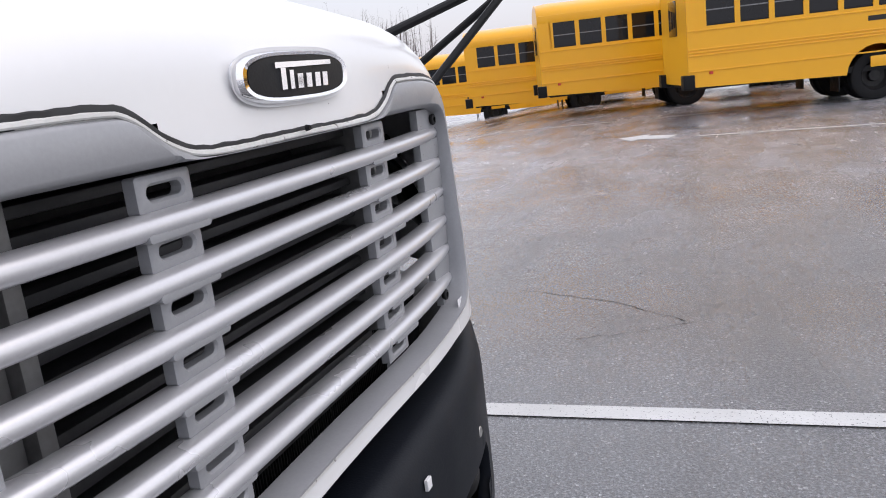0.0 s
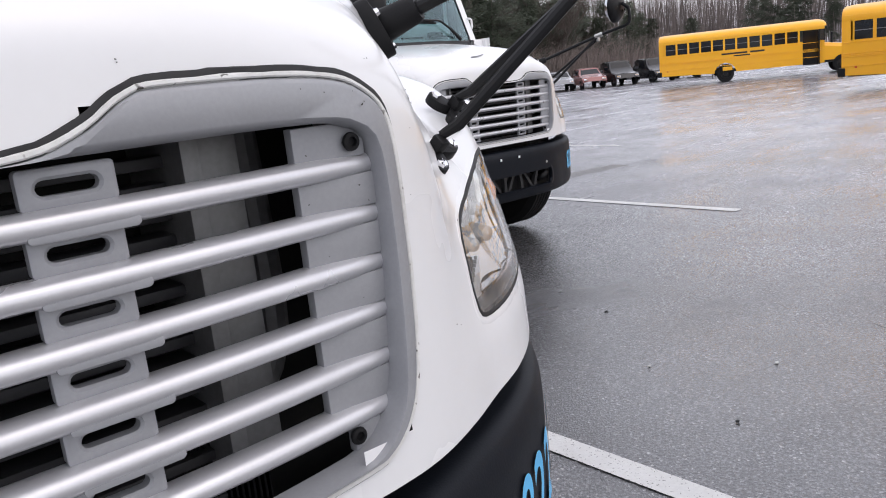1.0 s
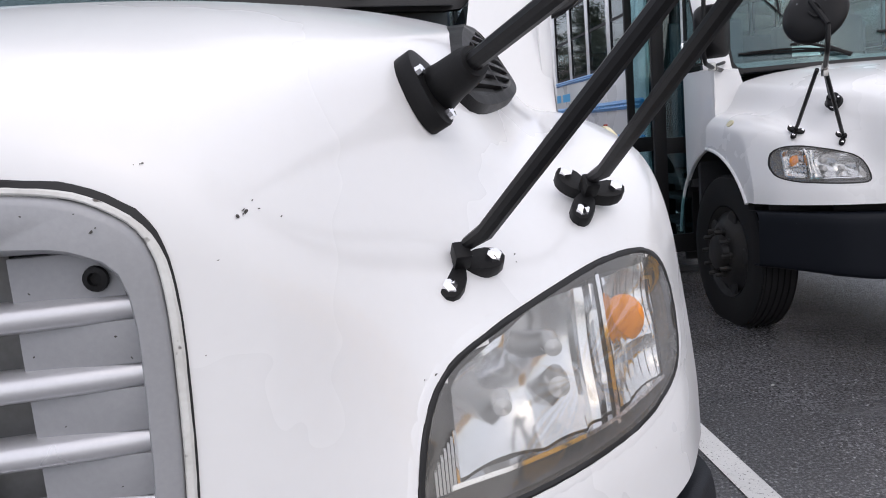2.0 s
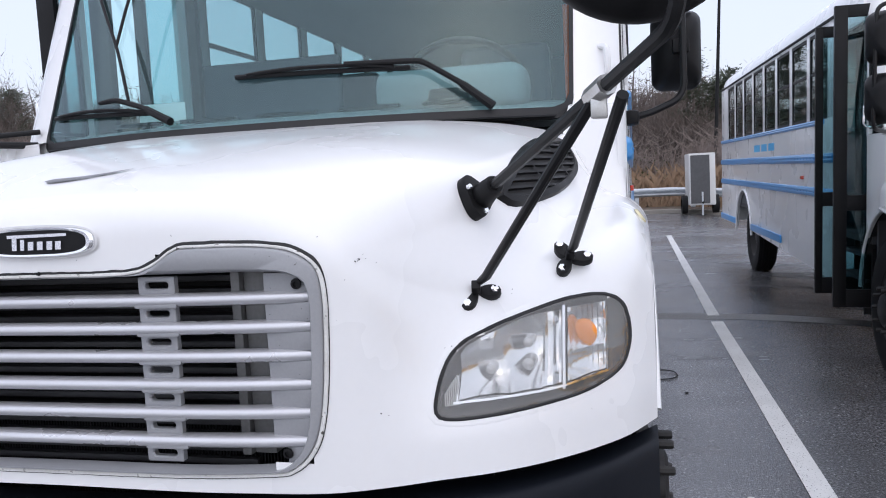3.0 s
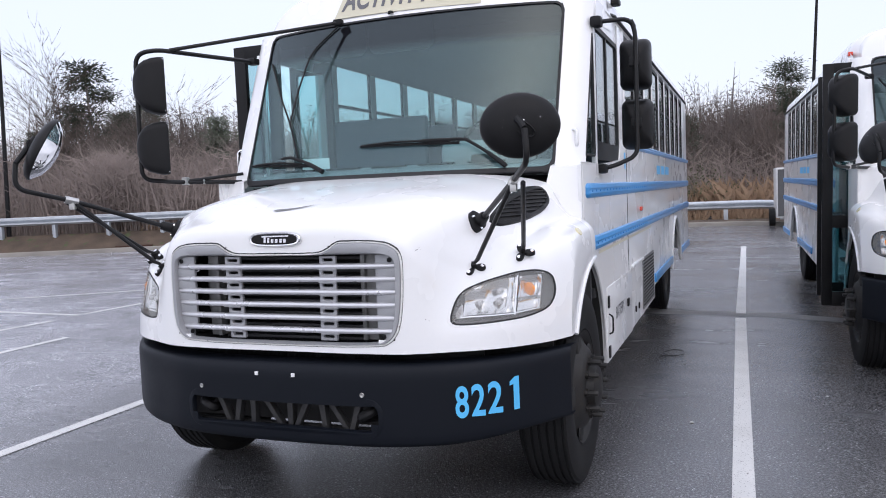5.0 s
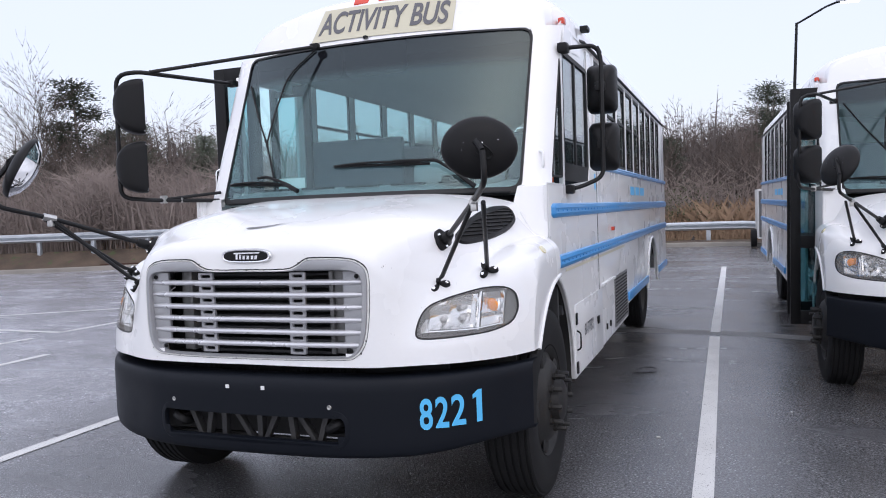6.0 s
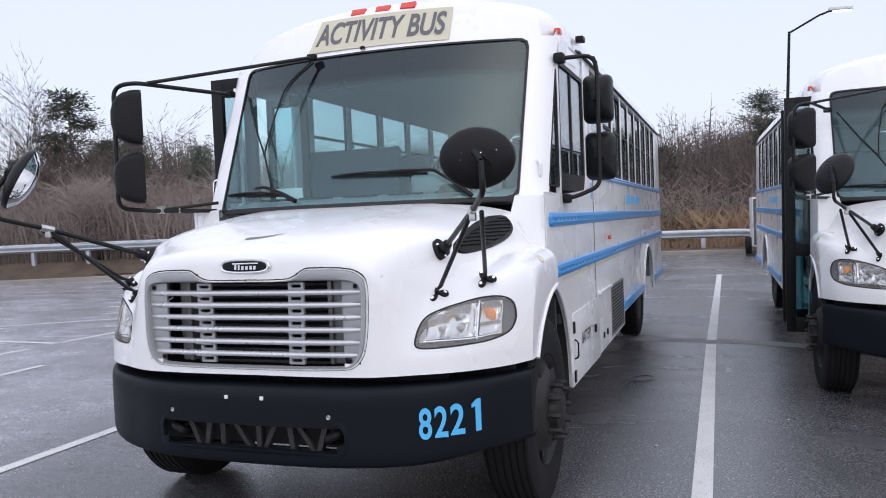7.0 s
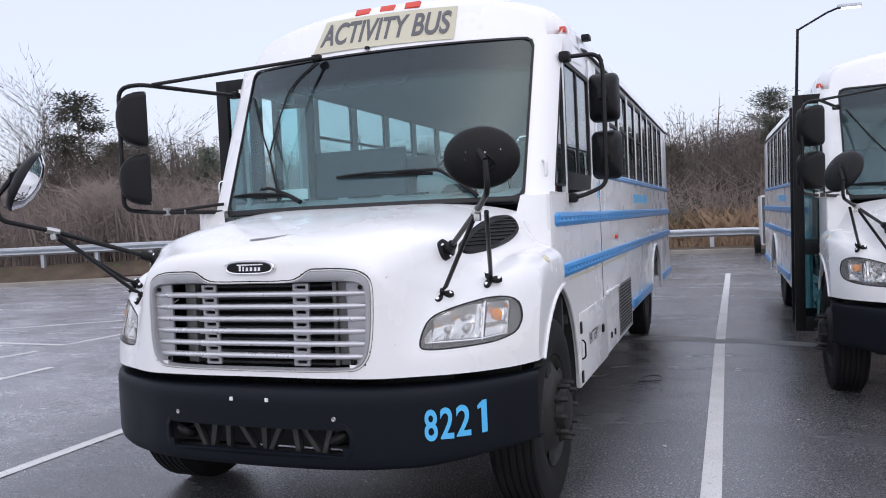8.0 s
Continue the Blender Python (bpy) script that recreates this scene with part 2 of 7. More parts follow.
def tube(bm, pts, r, seg=10, caps=True):
    """A round bar along points; r may be a list."""
    pts = [Vector(p) for p in pts]
    rr = r if isinstance(r, (list, tuple)) else [r] * len(pts)
    rows, up = [], None
    for i, p in enumerate(pts):
        d = (pts[min(i + 1, len(pts) - 1)] - pts[max(i - 1, 0)]).normalized()
        if up is None:
            up = d.orthogonal().normalized()
        up = (up - d * up.dot(d)).normalized()
        side = d.cross(up)
        rows.append([p + (up * math.cos(k * 2 * math.pi / seg) + side * math.sin(k * 2 * math.pi / seg)) * rr[i] for k in range(seg)])
    vs = grid(bm, rows, True)
    if caps:
        bm.faces.new(vs[0][::-1]), bm.faces.new(vs[-1])
    return bm


def bend(pts, r=0.06, n=5):
    """Rounds the inner corners of a polyline."""
    pts = [Vector(p) for p in pts]
    out = [pts[0]]
    for a, b, c in zip(pts, pts[1:], pts[2:]):
        p, q = b + (a - b).normalized() * r, b + (c - b).normalized() * r
        out += [p.lerp(b, t).lerp(b.lerp(q, t), t) for t in np.linspace(0, 1, n)]
    return out + [pts[-1]]


def T(pts, r, seg=10):
    return tube(bmesh.new(), pts, r, seg)


def plate(bm, pts, axis, a, b, bevel=0.0):
    """A polygon given in the two other axes, thick from a to b along axis."""
    def at(p, w):
        return {"x": (w, p[0], p[1]), "y": (p[0], w, p[1]), "z": (p[0], p[1], w)}[axis]
    lo, hi = [bm.verts.new(at(p, a)) for p in pts], [bm.verts.new(at(p, b)) for p in pts]
    fs = [bm.faces.new(lo), bm.faces.new(hi[::-1])]
    for i in range(len(pts)):
        j = (i + 1) % len(pts)
        fs.append(bm.faces.new((lo[i], hi[i], hi[j], lo[j])))
    if bevel:
        bmesh.ops.recalc_face_normals(bm, faces=fs)
        bmesh.ops.bevel(bm, geom=list({e for f in fs[:2] for e in f.edges}), offset=bevel, segments=2, affect="EDGES", profile=0.6)
    return bm


def lathe(bm, prof, seg=40, axis="x", c=(0, 0, 0)):
    """Turns (along, radius) pairs about an axis through c."""
    rows = []
    for a, r in prof:
        ring = []
        for k in range(seg):
            u, w = r * math.cos(2 * math.pi * k / seg), r * math.sin(2 * math.pi * k / seg)
            ring.append(Vector({"x": (a, u, w), "y": (u, a, w), "z": (u, w, a)}[axis]) + Vector(c))
        rows.append(ring)
    grid(bm, rows, True)
    return bm


def L(prof, seg=40, axis="x", c=(0, 0, 0)):
    return lathe(bmesh.new(), prof, seg, axis, c)


def rounded(x0, x1, z0, z1, r, n=5):
    """Outline of a rectangle with round corners."""
    out = []
    for cx, cz, a in ((x1 - r, z1 - r, 0), (x0 + r, z1 - r, 90), (x0 + r, z0 + r, 180), (x1 - r, z0 + r, 270)):
        out += [(cx + r * math.cos(radians(a + 90 * k / n)), cz + r * math.sin(radians(a + 90 * k / n))) for k in range(n + 1)]
    return out


def inside(p, poly):
    x, z = p
    hit = False
    for (x0, z0), (x1, z1) in zip(poly, poly[1:] + poly[:1]):
        if (z0 > z) != (z1 > z) and x < (x1 - x0) * (z - z0) / (z1 - z0) + x0:
            hit = not hit
    return hit


def offset(poly, d):
    """Outline moved outwards by d, for a counter-clockwise polygon."""
    out = []
    n = len(poly)
    for i in range(n):
        a, b, c = Vector(poly[i - 1]), Vector(poly[i]), Vector(poly[(i + 1) % n])
        e, g = (b - a).normalized(), (c - b).normalized()
        t = (Vector((e.y, -e.x)) + Vector((g.y, -g.x))).normalized()
        out.append((b.x + t.x * d, b.y + t.y * d))
    return out


def spline(poly, n=6, closed=True):
    """Catmull-Rom through 2D points."""
    out, k = [], len(poly)
    for i in range(k if closed else k - 1):
        p = [Vector(poly[(i + j) % k] if closed else poly[min(max(i + j, 0), k - 1)]) for j in (-1, 0, 1, 2)]
        for s in range(n):
            t = s / n
            v = 0.5 * ((2 * p[1]) + (p[2] - p[0]) * t + (2 * p[0] - 5 * p[1] + 4 * p[2] - p[3]) * t * t + (3 * p[1] - p[0] - 3 * p[2] + p[3]) * t ** 3)
            out.append((v.x, v.y))
    if not closed:
        out.append(tuple(poly[-1]))
    return out


# ---- ground ----
def ground_z(x, y):
    return float(-0.12 * smooth(2.4, 4.6, x) - 0.85 * smooth(3, 14, y) * smooth(14, 24, x) - 0.05 * smooth(-2.2, -9, x))


def asphalt():
    """Dark stone in bitumen under a thin, uneven film of rain water."""
    m = bpy.data.materials.new("wet_asphalt")
    m.use_nodes = True
    n, l = m.node_tree.nodes, m.node_tree.links
    b = n["Principled BSDF"]
    t = n.new("ShaderNodeTexCoord")

    def noise_of(s, d, rough=0.55, stretch=None):
        k = n.new("ShaderNodeTexNoise")
        k.inputs["Scale"].default_value, k.inputs["Detail"].default_value, k.inputs["Roughness"].default_value = s, d, rough
        src = t.outputs["Object"]
        if stretch:
            mp = n.new("ShaderNodeMapping")
            mp.inputs["Scale"].default_value = stretch
            mp.inputs["Rotation"].default_value = (0, 0, 0.5)
            l.new(src, mp.inputs["Vector"])
            src = mp.outputs[0]
        l.new(src, k.inputs["Vector"])
        return k.outputs["Fac"]

    def ramp_of(src, *stops):
        k = n.new("ShaderNodeValToRGB")
        e = k.color_ramp.elements
        while len(e) < len(stops):
            e.new(0.5)
        for el, (p, c) in zip(e, stops):
            el.position, el.color = p, (c, c, c * 1.04, 1)
        l.new(src, k.inputs[0])
        return k.outputs[0]

    def blend(kind, a, fac, bb):
        k = n.new("ShaderNodeMix")
        k.data_type, k.blend_type = "RGBA", kind
        l.new(a, k.inputs["A"])
        if isinstance(fac, float):
            k.inputs["Factor"].default_value = fac
        else:
            l.new(fac, k.inputs["Factor"])
        if isinstance(bb, tuple):
            k.inputs["B"].default_value = (*bb, 1)
        else:
            l.new(bb, k.inputs["B"])
        return k.outputs["Result"]

    stone = n.new("ShaderNodeTexVoronoi")
    stone.inputs["Scale"].default_value = 120
    l.new(t.outputs["Object"], stone.inputs["Vector"])
    grain, pool, damp = noise_of(70, 5, 0.72), noise_of(0.30, 5, 0.6), noise_of(1.3, 5, 0.6)
    col = ramp_of(grain, (0.36, 0.012), (0.50, 0.062), (0.62, 0.22))
    # pale stone specks, their colour raised to carry the wet glints
    col = blend("MIX", col, ramp_of(stone.outputs["Color"], (0.84, 0.0), (0.96, 0.9)), (0.55, 0.55, 0.54))
    col = blend("MULTIPLY", col, 1.0, ramp_of(damp, (0.35, 0.70), (0.65, 1.30)))
    # both far sides paler: sky sheen put into the colour, besides paler surfacing
    axes, west, east, far_sheen = n.new("ShaderNodeSeparateXYZ"), n.new("ShaderNodeMapRange"), n.new("ShaderNodeMapRange"), n.new("ShaderNodeMath")
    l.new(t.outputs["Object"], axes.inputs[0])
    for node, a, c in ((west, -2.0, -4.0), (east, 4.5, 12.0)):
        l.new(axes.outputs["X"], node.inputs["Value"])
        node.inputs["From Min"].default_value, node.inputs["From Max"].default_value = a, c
    far_sheen.operation = "MAXIMUM"
    l.new(west.outputs[0], far_sheen.inputs[0])
    l.new(east.outputs[0], far_sheen.inputs[1])
    col = blend("MULTIPLY", col, far_sheen.outputs[0], (3.8, 3.8, 3.88))
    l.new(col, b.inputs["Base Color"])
    l.new(ramp_of(damp, (0.35, 0.50), (0.65, 0.70)), b.inputs["Roughness"])
    b.inputs["Specular IOR Level"].default_value = 0.5
    high = n.new("ShaderNodeMath")
    high.operation = "ADD"
    l.new(grain, high.inputs[0])
    l.new(stone.outputs["Distance"], high.inputs[1])

    def relief(distance, strength, target):
        k = n.new("ShaderNodeBump")
        k.inputs["Distance"].default_value, k.inputs["Strength"].default_value = distance, strength
        l.new(high.outputs[0], k.inputs["Height"])
        l.new(k.outputs[0], b.inputs[target])
    relief(0.014, 1.0, "Normal")
    relief(0.007, 0.20, "Coat Normal")
    # puddles lie calm and mirror the sky, drained patches are duller
    lying = noise_of(0.9, 4, 0.6, (0.45, 1.5, 1.0))
    both_ = n.new("ShaderNodeMath")
    both_.operation = "MULTIPLY_ADD"
    both_.inputs[1].default_value = 0.55
    half_ = n.new("ShaderNodeMath")
    half_.operation = "MULTIPLY"
    half_.inputs[1].default_value = 0.45
    l.new(pool, half_.inputs[0])
    l.new(lying, both_.inputs[0])
    l.new(half_.outputs[0], both_.inputs[2])
    l.new(ramp_of(both_.outputs[0], (0.38, 0.07), (0.44, 0.15), (0.52, 0.24), (0.62, 0.32)), b.inputs["Coat Roughness"])
    l.new(ramp_of(both_.outputs[0], (0.40, 1.0), (0.50, 0.95), (0.62, 0.80)), b.inputs["Coat Weight"])
    b.inputs["Coat IOR"].default_value = 1.9
    return m


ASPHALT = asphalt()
PAINT = material("worn_white_line_paint", (0.66, 0.66, 0.65), 0.55, 0, (0.52, 0.52, 0.51), 0.9, 2.5, 90, 0.35,
                 spots=(0.10, 0.10, 0.105), spot_scale=110, spot_edge=0.64)

xs = sorted(set(list(np.arange(-60, 90.1, 3.0)) + list(np.arange(-10, 30, 0.5)) + [-900, -300, -120, 180, 400, 900]))
ys = sorted(set(list(np.arange(-60, 90.1, 3.0)) + list(np.arange(0, 16, 0.5)) + [-900, -300, -120, 180, 400, 900]))
bm = bmesh.new()
grid(bm, [[(x, y, ground_z(x, y)) for x in xs] for y in ys])
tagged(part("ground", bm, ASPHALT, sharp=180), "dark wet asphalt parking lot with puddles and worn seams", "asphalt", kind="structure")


def line(x0, y0, x1, y1, w=0.115):
    """A painted line as a thin sheet on the asphalt."""
    a, b = Vector((x0, y0)), Vector((x1, y1))
    d = b - a
    n = max(2, int(d.length / 0.4))
    s = Vector((-d.y, d.x)).normalized() * w / 2
    bm = bmesh.new()
    rows = []
    for i in range(n + 1):
        p = a + d * i / n
        j = 0.004 * noise.noise((p.x * 3, p.y * 3, 0))
        rows.append([(p.x - s.x * (1 + j), p.y - s.y * (1 + j), ground_z(p.x - s.x, p.y - s.y) + 0.005),
                     (p.x + s.x, p.y + s.y, ground_z(p.x + s.x, p.y + s.y) + 0.005)])
    grid(bm, rows)
    return tagged(part("parking_line", bm, PAINT), "worn white parking line painted on wet asphalt", "parking line",
                  "parking lines", "structure")


line(2.075, -1.45, 1.997, 6.62)
line(1.997, 6.95, 1.99, 17.15)
line(-2.60, -5.4, -2.53, 13.2)
line(6.66, 3.00, 6.50, 20.0)
line(10.92, 7.50, 10.85, 24.0)
line(-6.0, -9.0, -6.0, 4.35)


# ---- the white bus ----
def grid_bm(rows, close=False):
    bm = bmesh.new()
    grid(bm, rows, close)
    return bm


def front_y(ax):
    """Plan line of the hood's front."""
    return float(curve(ax, [0, 0.45, 0.66, 0.75, 0.834, 0.95, 1.06, 1.15, 1.22, 1.285], [0.034, 0.037, 0.064, 0.102, 0.146, 0.206, 0.288, 0.380, 0.475, 0.610]))


def top_z(ax, y):
    """Hood and fender height, before the front edge is rounded."""
    zc = curve(y, [0.04, 0.12, 0.20, 0.45, 0.80, 1.30], [1.495, 1.53, 1.56, 1.630, 1.685, 1.745])
    wh = curve(y, [0.04, 0.15, 0.30, 0.45, 0.70, 1.10, 1.30], [0.63, 0.68, 0.75, 0.85, 0.93, 1.00, 1.02])
    zh = zc - 0.09 * min(ax / wh, 1.25) ** 4
    zf = curve(y, [0.04, 0.30, 0.50, 0.70, 0.95, 1.30], [1.17, 1.252, 1.318, 1.392, 1.440, 1.458])
    if ax > 1.13:
        zf -= 0.12 * (1 - math.sqrt(max(0.0, 1 - ((ax - 1.13) / 0.156) ** 2)))
    s = smooth(wh, wh + 0.15, ax)
    return float(zh * (1 - s) + zf * s)


def lean(ax, z):
    """The fender's front leans back above the bumper, the middle stands upright."""
    return 0.43 * float(smooth(0.70, 0.88, ax)) * max(0.0, z - 0.98) ** 1.3


def hood_profile(ax):
    yf = front_y(ax)
    r = float(curve(ax, [0, 0.55, 0.75, 1.0, 1.285], [0.085, 0.085, 0.12, 0.13, 0.10]))
    yc, zb = yf + 0.018, 0.900
    zc = top_z(ax, yc + 0.03)
    zc = top_z(ax, yc + 0.03 + lean(ax, zc))
    lo = [(yf + 0.018 * k / 15 + lean(ax, zb + (zc - r - zb) * k / 15), zb + (zc - r - zb) * k / 15) for k in range(16)]
    yc += lean(ax, zc)
    p, c, q = Vector(lo[-1]), Vector((yc, zc)), Vector((yc + r * 1.1, top_z(ax, yc + r * 1.1)))
    mid = [tuple(p.lerp(c, t).lerp(c.lerp(q, t), t)) for t in np.linspace(0, 1, 10)[1:]]
    end = float(np.interp(ax, [0, 0.35, 0.7, 0.95, 1.04], [1.095, 1.115, 1.185, 1.265, 1.28]))
    back = [(y, top_z(ax, y)) for y in q.x + (end - q.x) * np.linspace(0, 1, 26)[1:] ** 1.15]
    return lo + mid + back


FRONTS = {}


def hood_y(x, z):
    """Front surface of the hood at a height."""
    k = round(abs(x) / 0.002)
    if k not in FRONTS:
        pr = hood_profile(min(k * 0.002, 1.285))[:25]
        FRONTS[k] = [p[1] for p in pr], [p[0] for p in pr]
    return float(np.interp(z, *FRONTS[k]))


GRILLE_OUT = spline([(0.0, 1.370), (0.20, 1.371), (0.265, 1.386), (0.315, 1.416), (0.36, 1.424), (0.52, 1.420), (0.601, 1.398), (0.644, 1.342),
                     (0.648, 1.20), (0.637, 1.06), (0.614, 0.985), (0.568, 0.940), (0.50, 0.928), (0.25, 0.922), (0.0, 0.920)], 5, False)
GRILLE_OUT = [(-x, z) for x, z in GRILLE_OUT[::-1]][:-1] + GRILLE_OUT[:-1]
GRILLE_IN = spline([(0.0, 1.353), (0.30, 1.355), (0.50, 1.354), (0.565, 1.347), (0.602, 1.316), (0.605, 1.20), (0.596, 1.06), (0.582, 1.0),
                    (0.545, 0.958), (0.48, 0.947), (0.25, 0.943), (0.0, 0.942)], 5, False)
GRILLE_IN = [(-x, z) for x, z in GRILLE_IN[::-1]][:-1] + GRILLE_IN[:-1]
HEADLAMP = [(0.830, 1.038), (0.856, 1.021), (0.926, 1.019), (1.036, 1.024), (1.129, 1.033), (1.198, 1.058), (1.222, 1.10), (1.224, 1.155), (1.208, 1.206), (1.165, 1.234),
            (1.086, 1.236), (0.980, 1.211), (0.925, 1.193), (0.878, 1.172), (0.850, 1.140), (0.834, 1.090)]
HEADLAMP = spline(HEADLAMP, 4)
HOLES = [offset(HEADLAMP, -0.004), [(-x, z) for x, z in offset(HEADLAMP, -0.004)][::-1]]


def hood_mesh():
    half = sorted(set(list(np.linspace(0, 0.60, 16)) + list(np.linspace(0.60, 1.10, 40)) + [1.115, 1.13, 1.145, 1.16, 1.175, 1.19, 1.205, 1.22, 1.232, 1.244, 1.255, 1.265, 1.273, 1.280, 1.285]))
    cols = [-x for x in half[::-1]][:-1] + half
    bm = bmesh.new()
    vs = grid(bm, [[(x, y, z) for y, z in hood_profile(abs(x))] for x in cols])
    for sgn in (-1, 1):
        edge = vs[0] if sgn < 0 else vs[-1]
        top = [v for v in edge[15:]]
        low_z, low_y = [v.co.z for v in edge[:16]], [v.co.y for v in edge[:16]]
        rows = [top]
        for k in range(1, 9):
            row = []
            for v in top:
                y = v.co.y
                arch = 0.52 + math.sqrt(max(0, 0.70 ** 2 - (y - 1.3) ** 2)) if y > 0.62 else 0.9
                low = max(0.9, arch)
                z = v.co.z + (min(low, v.co.z) - v.co.z) * k / 8
                first = v is top[0]
                row.append(bm.verts.new((sgn * (1.285 + (0 if first else 0.004 * math.sin(k / 8 * 3.14))), float(np.interp(z, low_z, low_y)) if first else y, z)))
            rows.append(row)
        for a, b in zip(rows, rows[1:]):
            for i in range(len(a) - 1):
                bm.faces.new((a[i], a[i + 1], b[i + 1], b[i]))
    dead = []
    for f in bm.faces:
        c = f.calc_center_median()
        if c.y < 0.80 and c.z < 1.44:
            p = (c.x, c.z)
            if inside(p, GRILLE_SHRUNK) or any(inside(p, h) for h in HOLES):
                dead.append(f)
    bmesh.ops.delete(bm, geom=dead, context="FACES")
    bmesh.ops.remove_doubles(bm, verts=bm.verts, dist=0.0004)
    return bm


def ccw(poly):
    a = sum(x0 * z1 - x1 * z0 for (x0, z0), (x1, z1) in zip(poly, poly[1:] + poly[:1]))
    return poly if a > 0 else poly[::-1]


GRILLE_OUT, GRILLE_IN, HEADLAMP = ccw(GRILLE_OUT), ccw(GRILLE_IN), ccw(HEADLAMP)
GRILLE_SHRUNK = offset(GRILLE_OUT, -0.022)
HOLES = [offset(HEADLAMP, 0.005), [(-x, z) for x, z in offset(HEADLAMP, 0.005)]]


def ring(bm, outer, inner, fy, depth=0.02):
    """A band between two outlines of equal count; fy(x, z, t) gives the depth of its face."""
    n = len(outer)
    rows = []
    for t, back in ((0, depth), (0, 0.001), (0.04, -0.004), (0.12, -0.006), (0.80, -0.0065), (0.87, -0.004), (1, 0.014), (1, depth * 2.2)):
        rows.append([(o[0] + (i[0] - o[0]) * t, fy(o[0] + (i[0] - o[0]) * t, o[1] + (i[1] - o[1]) * t) + back, o[1] + (i[1] - o[1]) * t)
                     for o, i in zip(outer, inner)])
    grid(bm, rows, True)
    return bm


def resample(poly, n):
    p = np.array(list(poly) + [poly[0]])
    s = np.r_[0, np.cumsum(np.hypot(*np.diff(p, axis=0).T))]
    return [(float(np.interp(k, s, p[:, 0])), float(np.interp(k, s, p[:, 1]))) for k in np.linspace(0, s[-1], n, endpoint=False)]


def match(outer, inner):
    """Points of inner nearest in direction to those of outer."""
    dense = resample(inner, 900)
    c = Vector((0, 1.16))
    ang = [math.atan2((z - c.y) * 1.4, x - c.x) for x, z in dense]
    out = []
    for x, z in outer:
        a = math.atan2((z - c.y) * 1.4, x - c.x)
        out.append(dense[min(range(len(dense)), key=lambda i: abs((ang[i] - a + math.pi) % (2 * math.pi) - math.pi))])
    return out


def grille_y(x, z):
    return 0.052 + 0.030 * (abs(x) / 0.6) ** 4


SLOT_Z = [1.330 - 0.0601 * k for k in range(7)]
BAR_Z = [1.3005 - 0.0601 * k for k in range(6)]


def grille_edge(z):
    """Half width of the opening at a height."""
    c = [x for x, zz in GRILLE_IN if x > 0 and abs(zz - z) < 0.03]
    return max(c) if c else 0.55


COOLER = material("black_cooler_fins", (0.045, 0.045, 0.048), 0.5, 0.3, (0.06, 0.06, 0.062), 0.6, 6, 120, 0.1)
EDGE_FINE = resample(GRILLE_OUT, 260)
LIP = offset(GRILLE_OUT, -0.0165)
GASKET = material("grimy_cream_gasket", (0.74, 0.74, 0.72), 0.6, 0, (0.55, 0.54, 0.51), 0.8, 14, 160, 0.05, spots=(0.09, 0.08, 0.07), spot_scale=60, spot_edge=0.66)


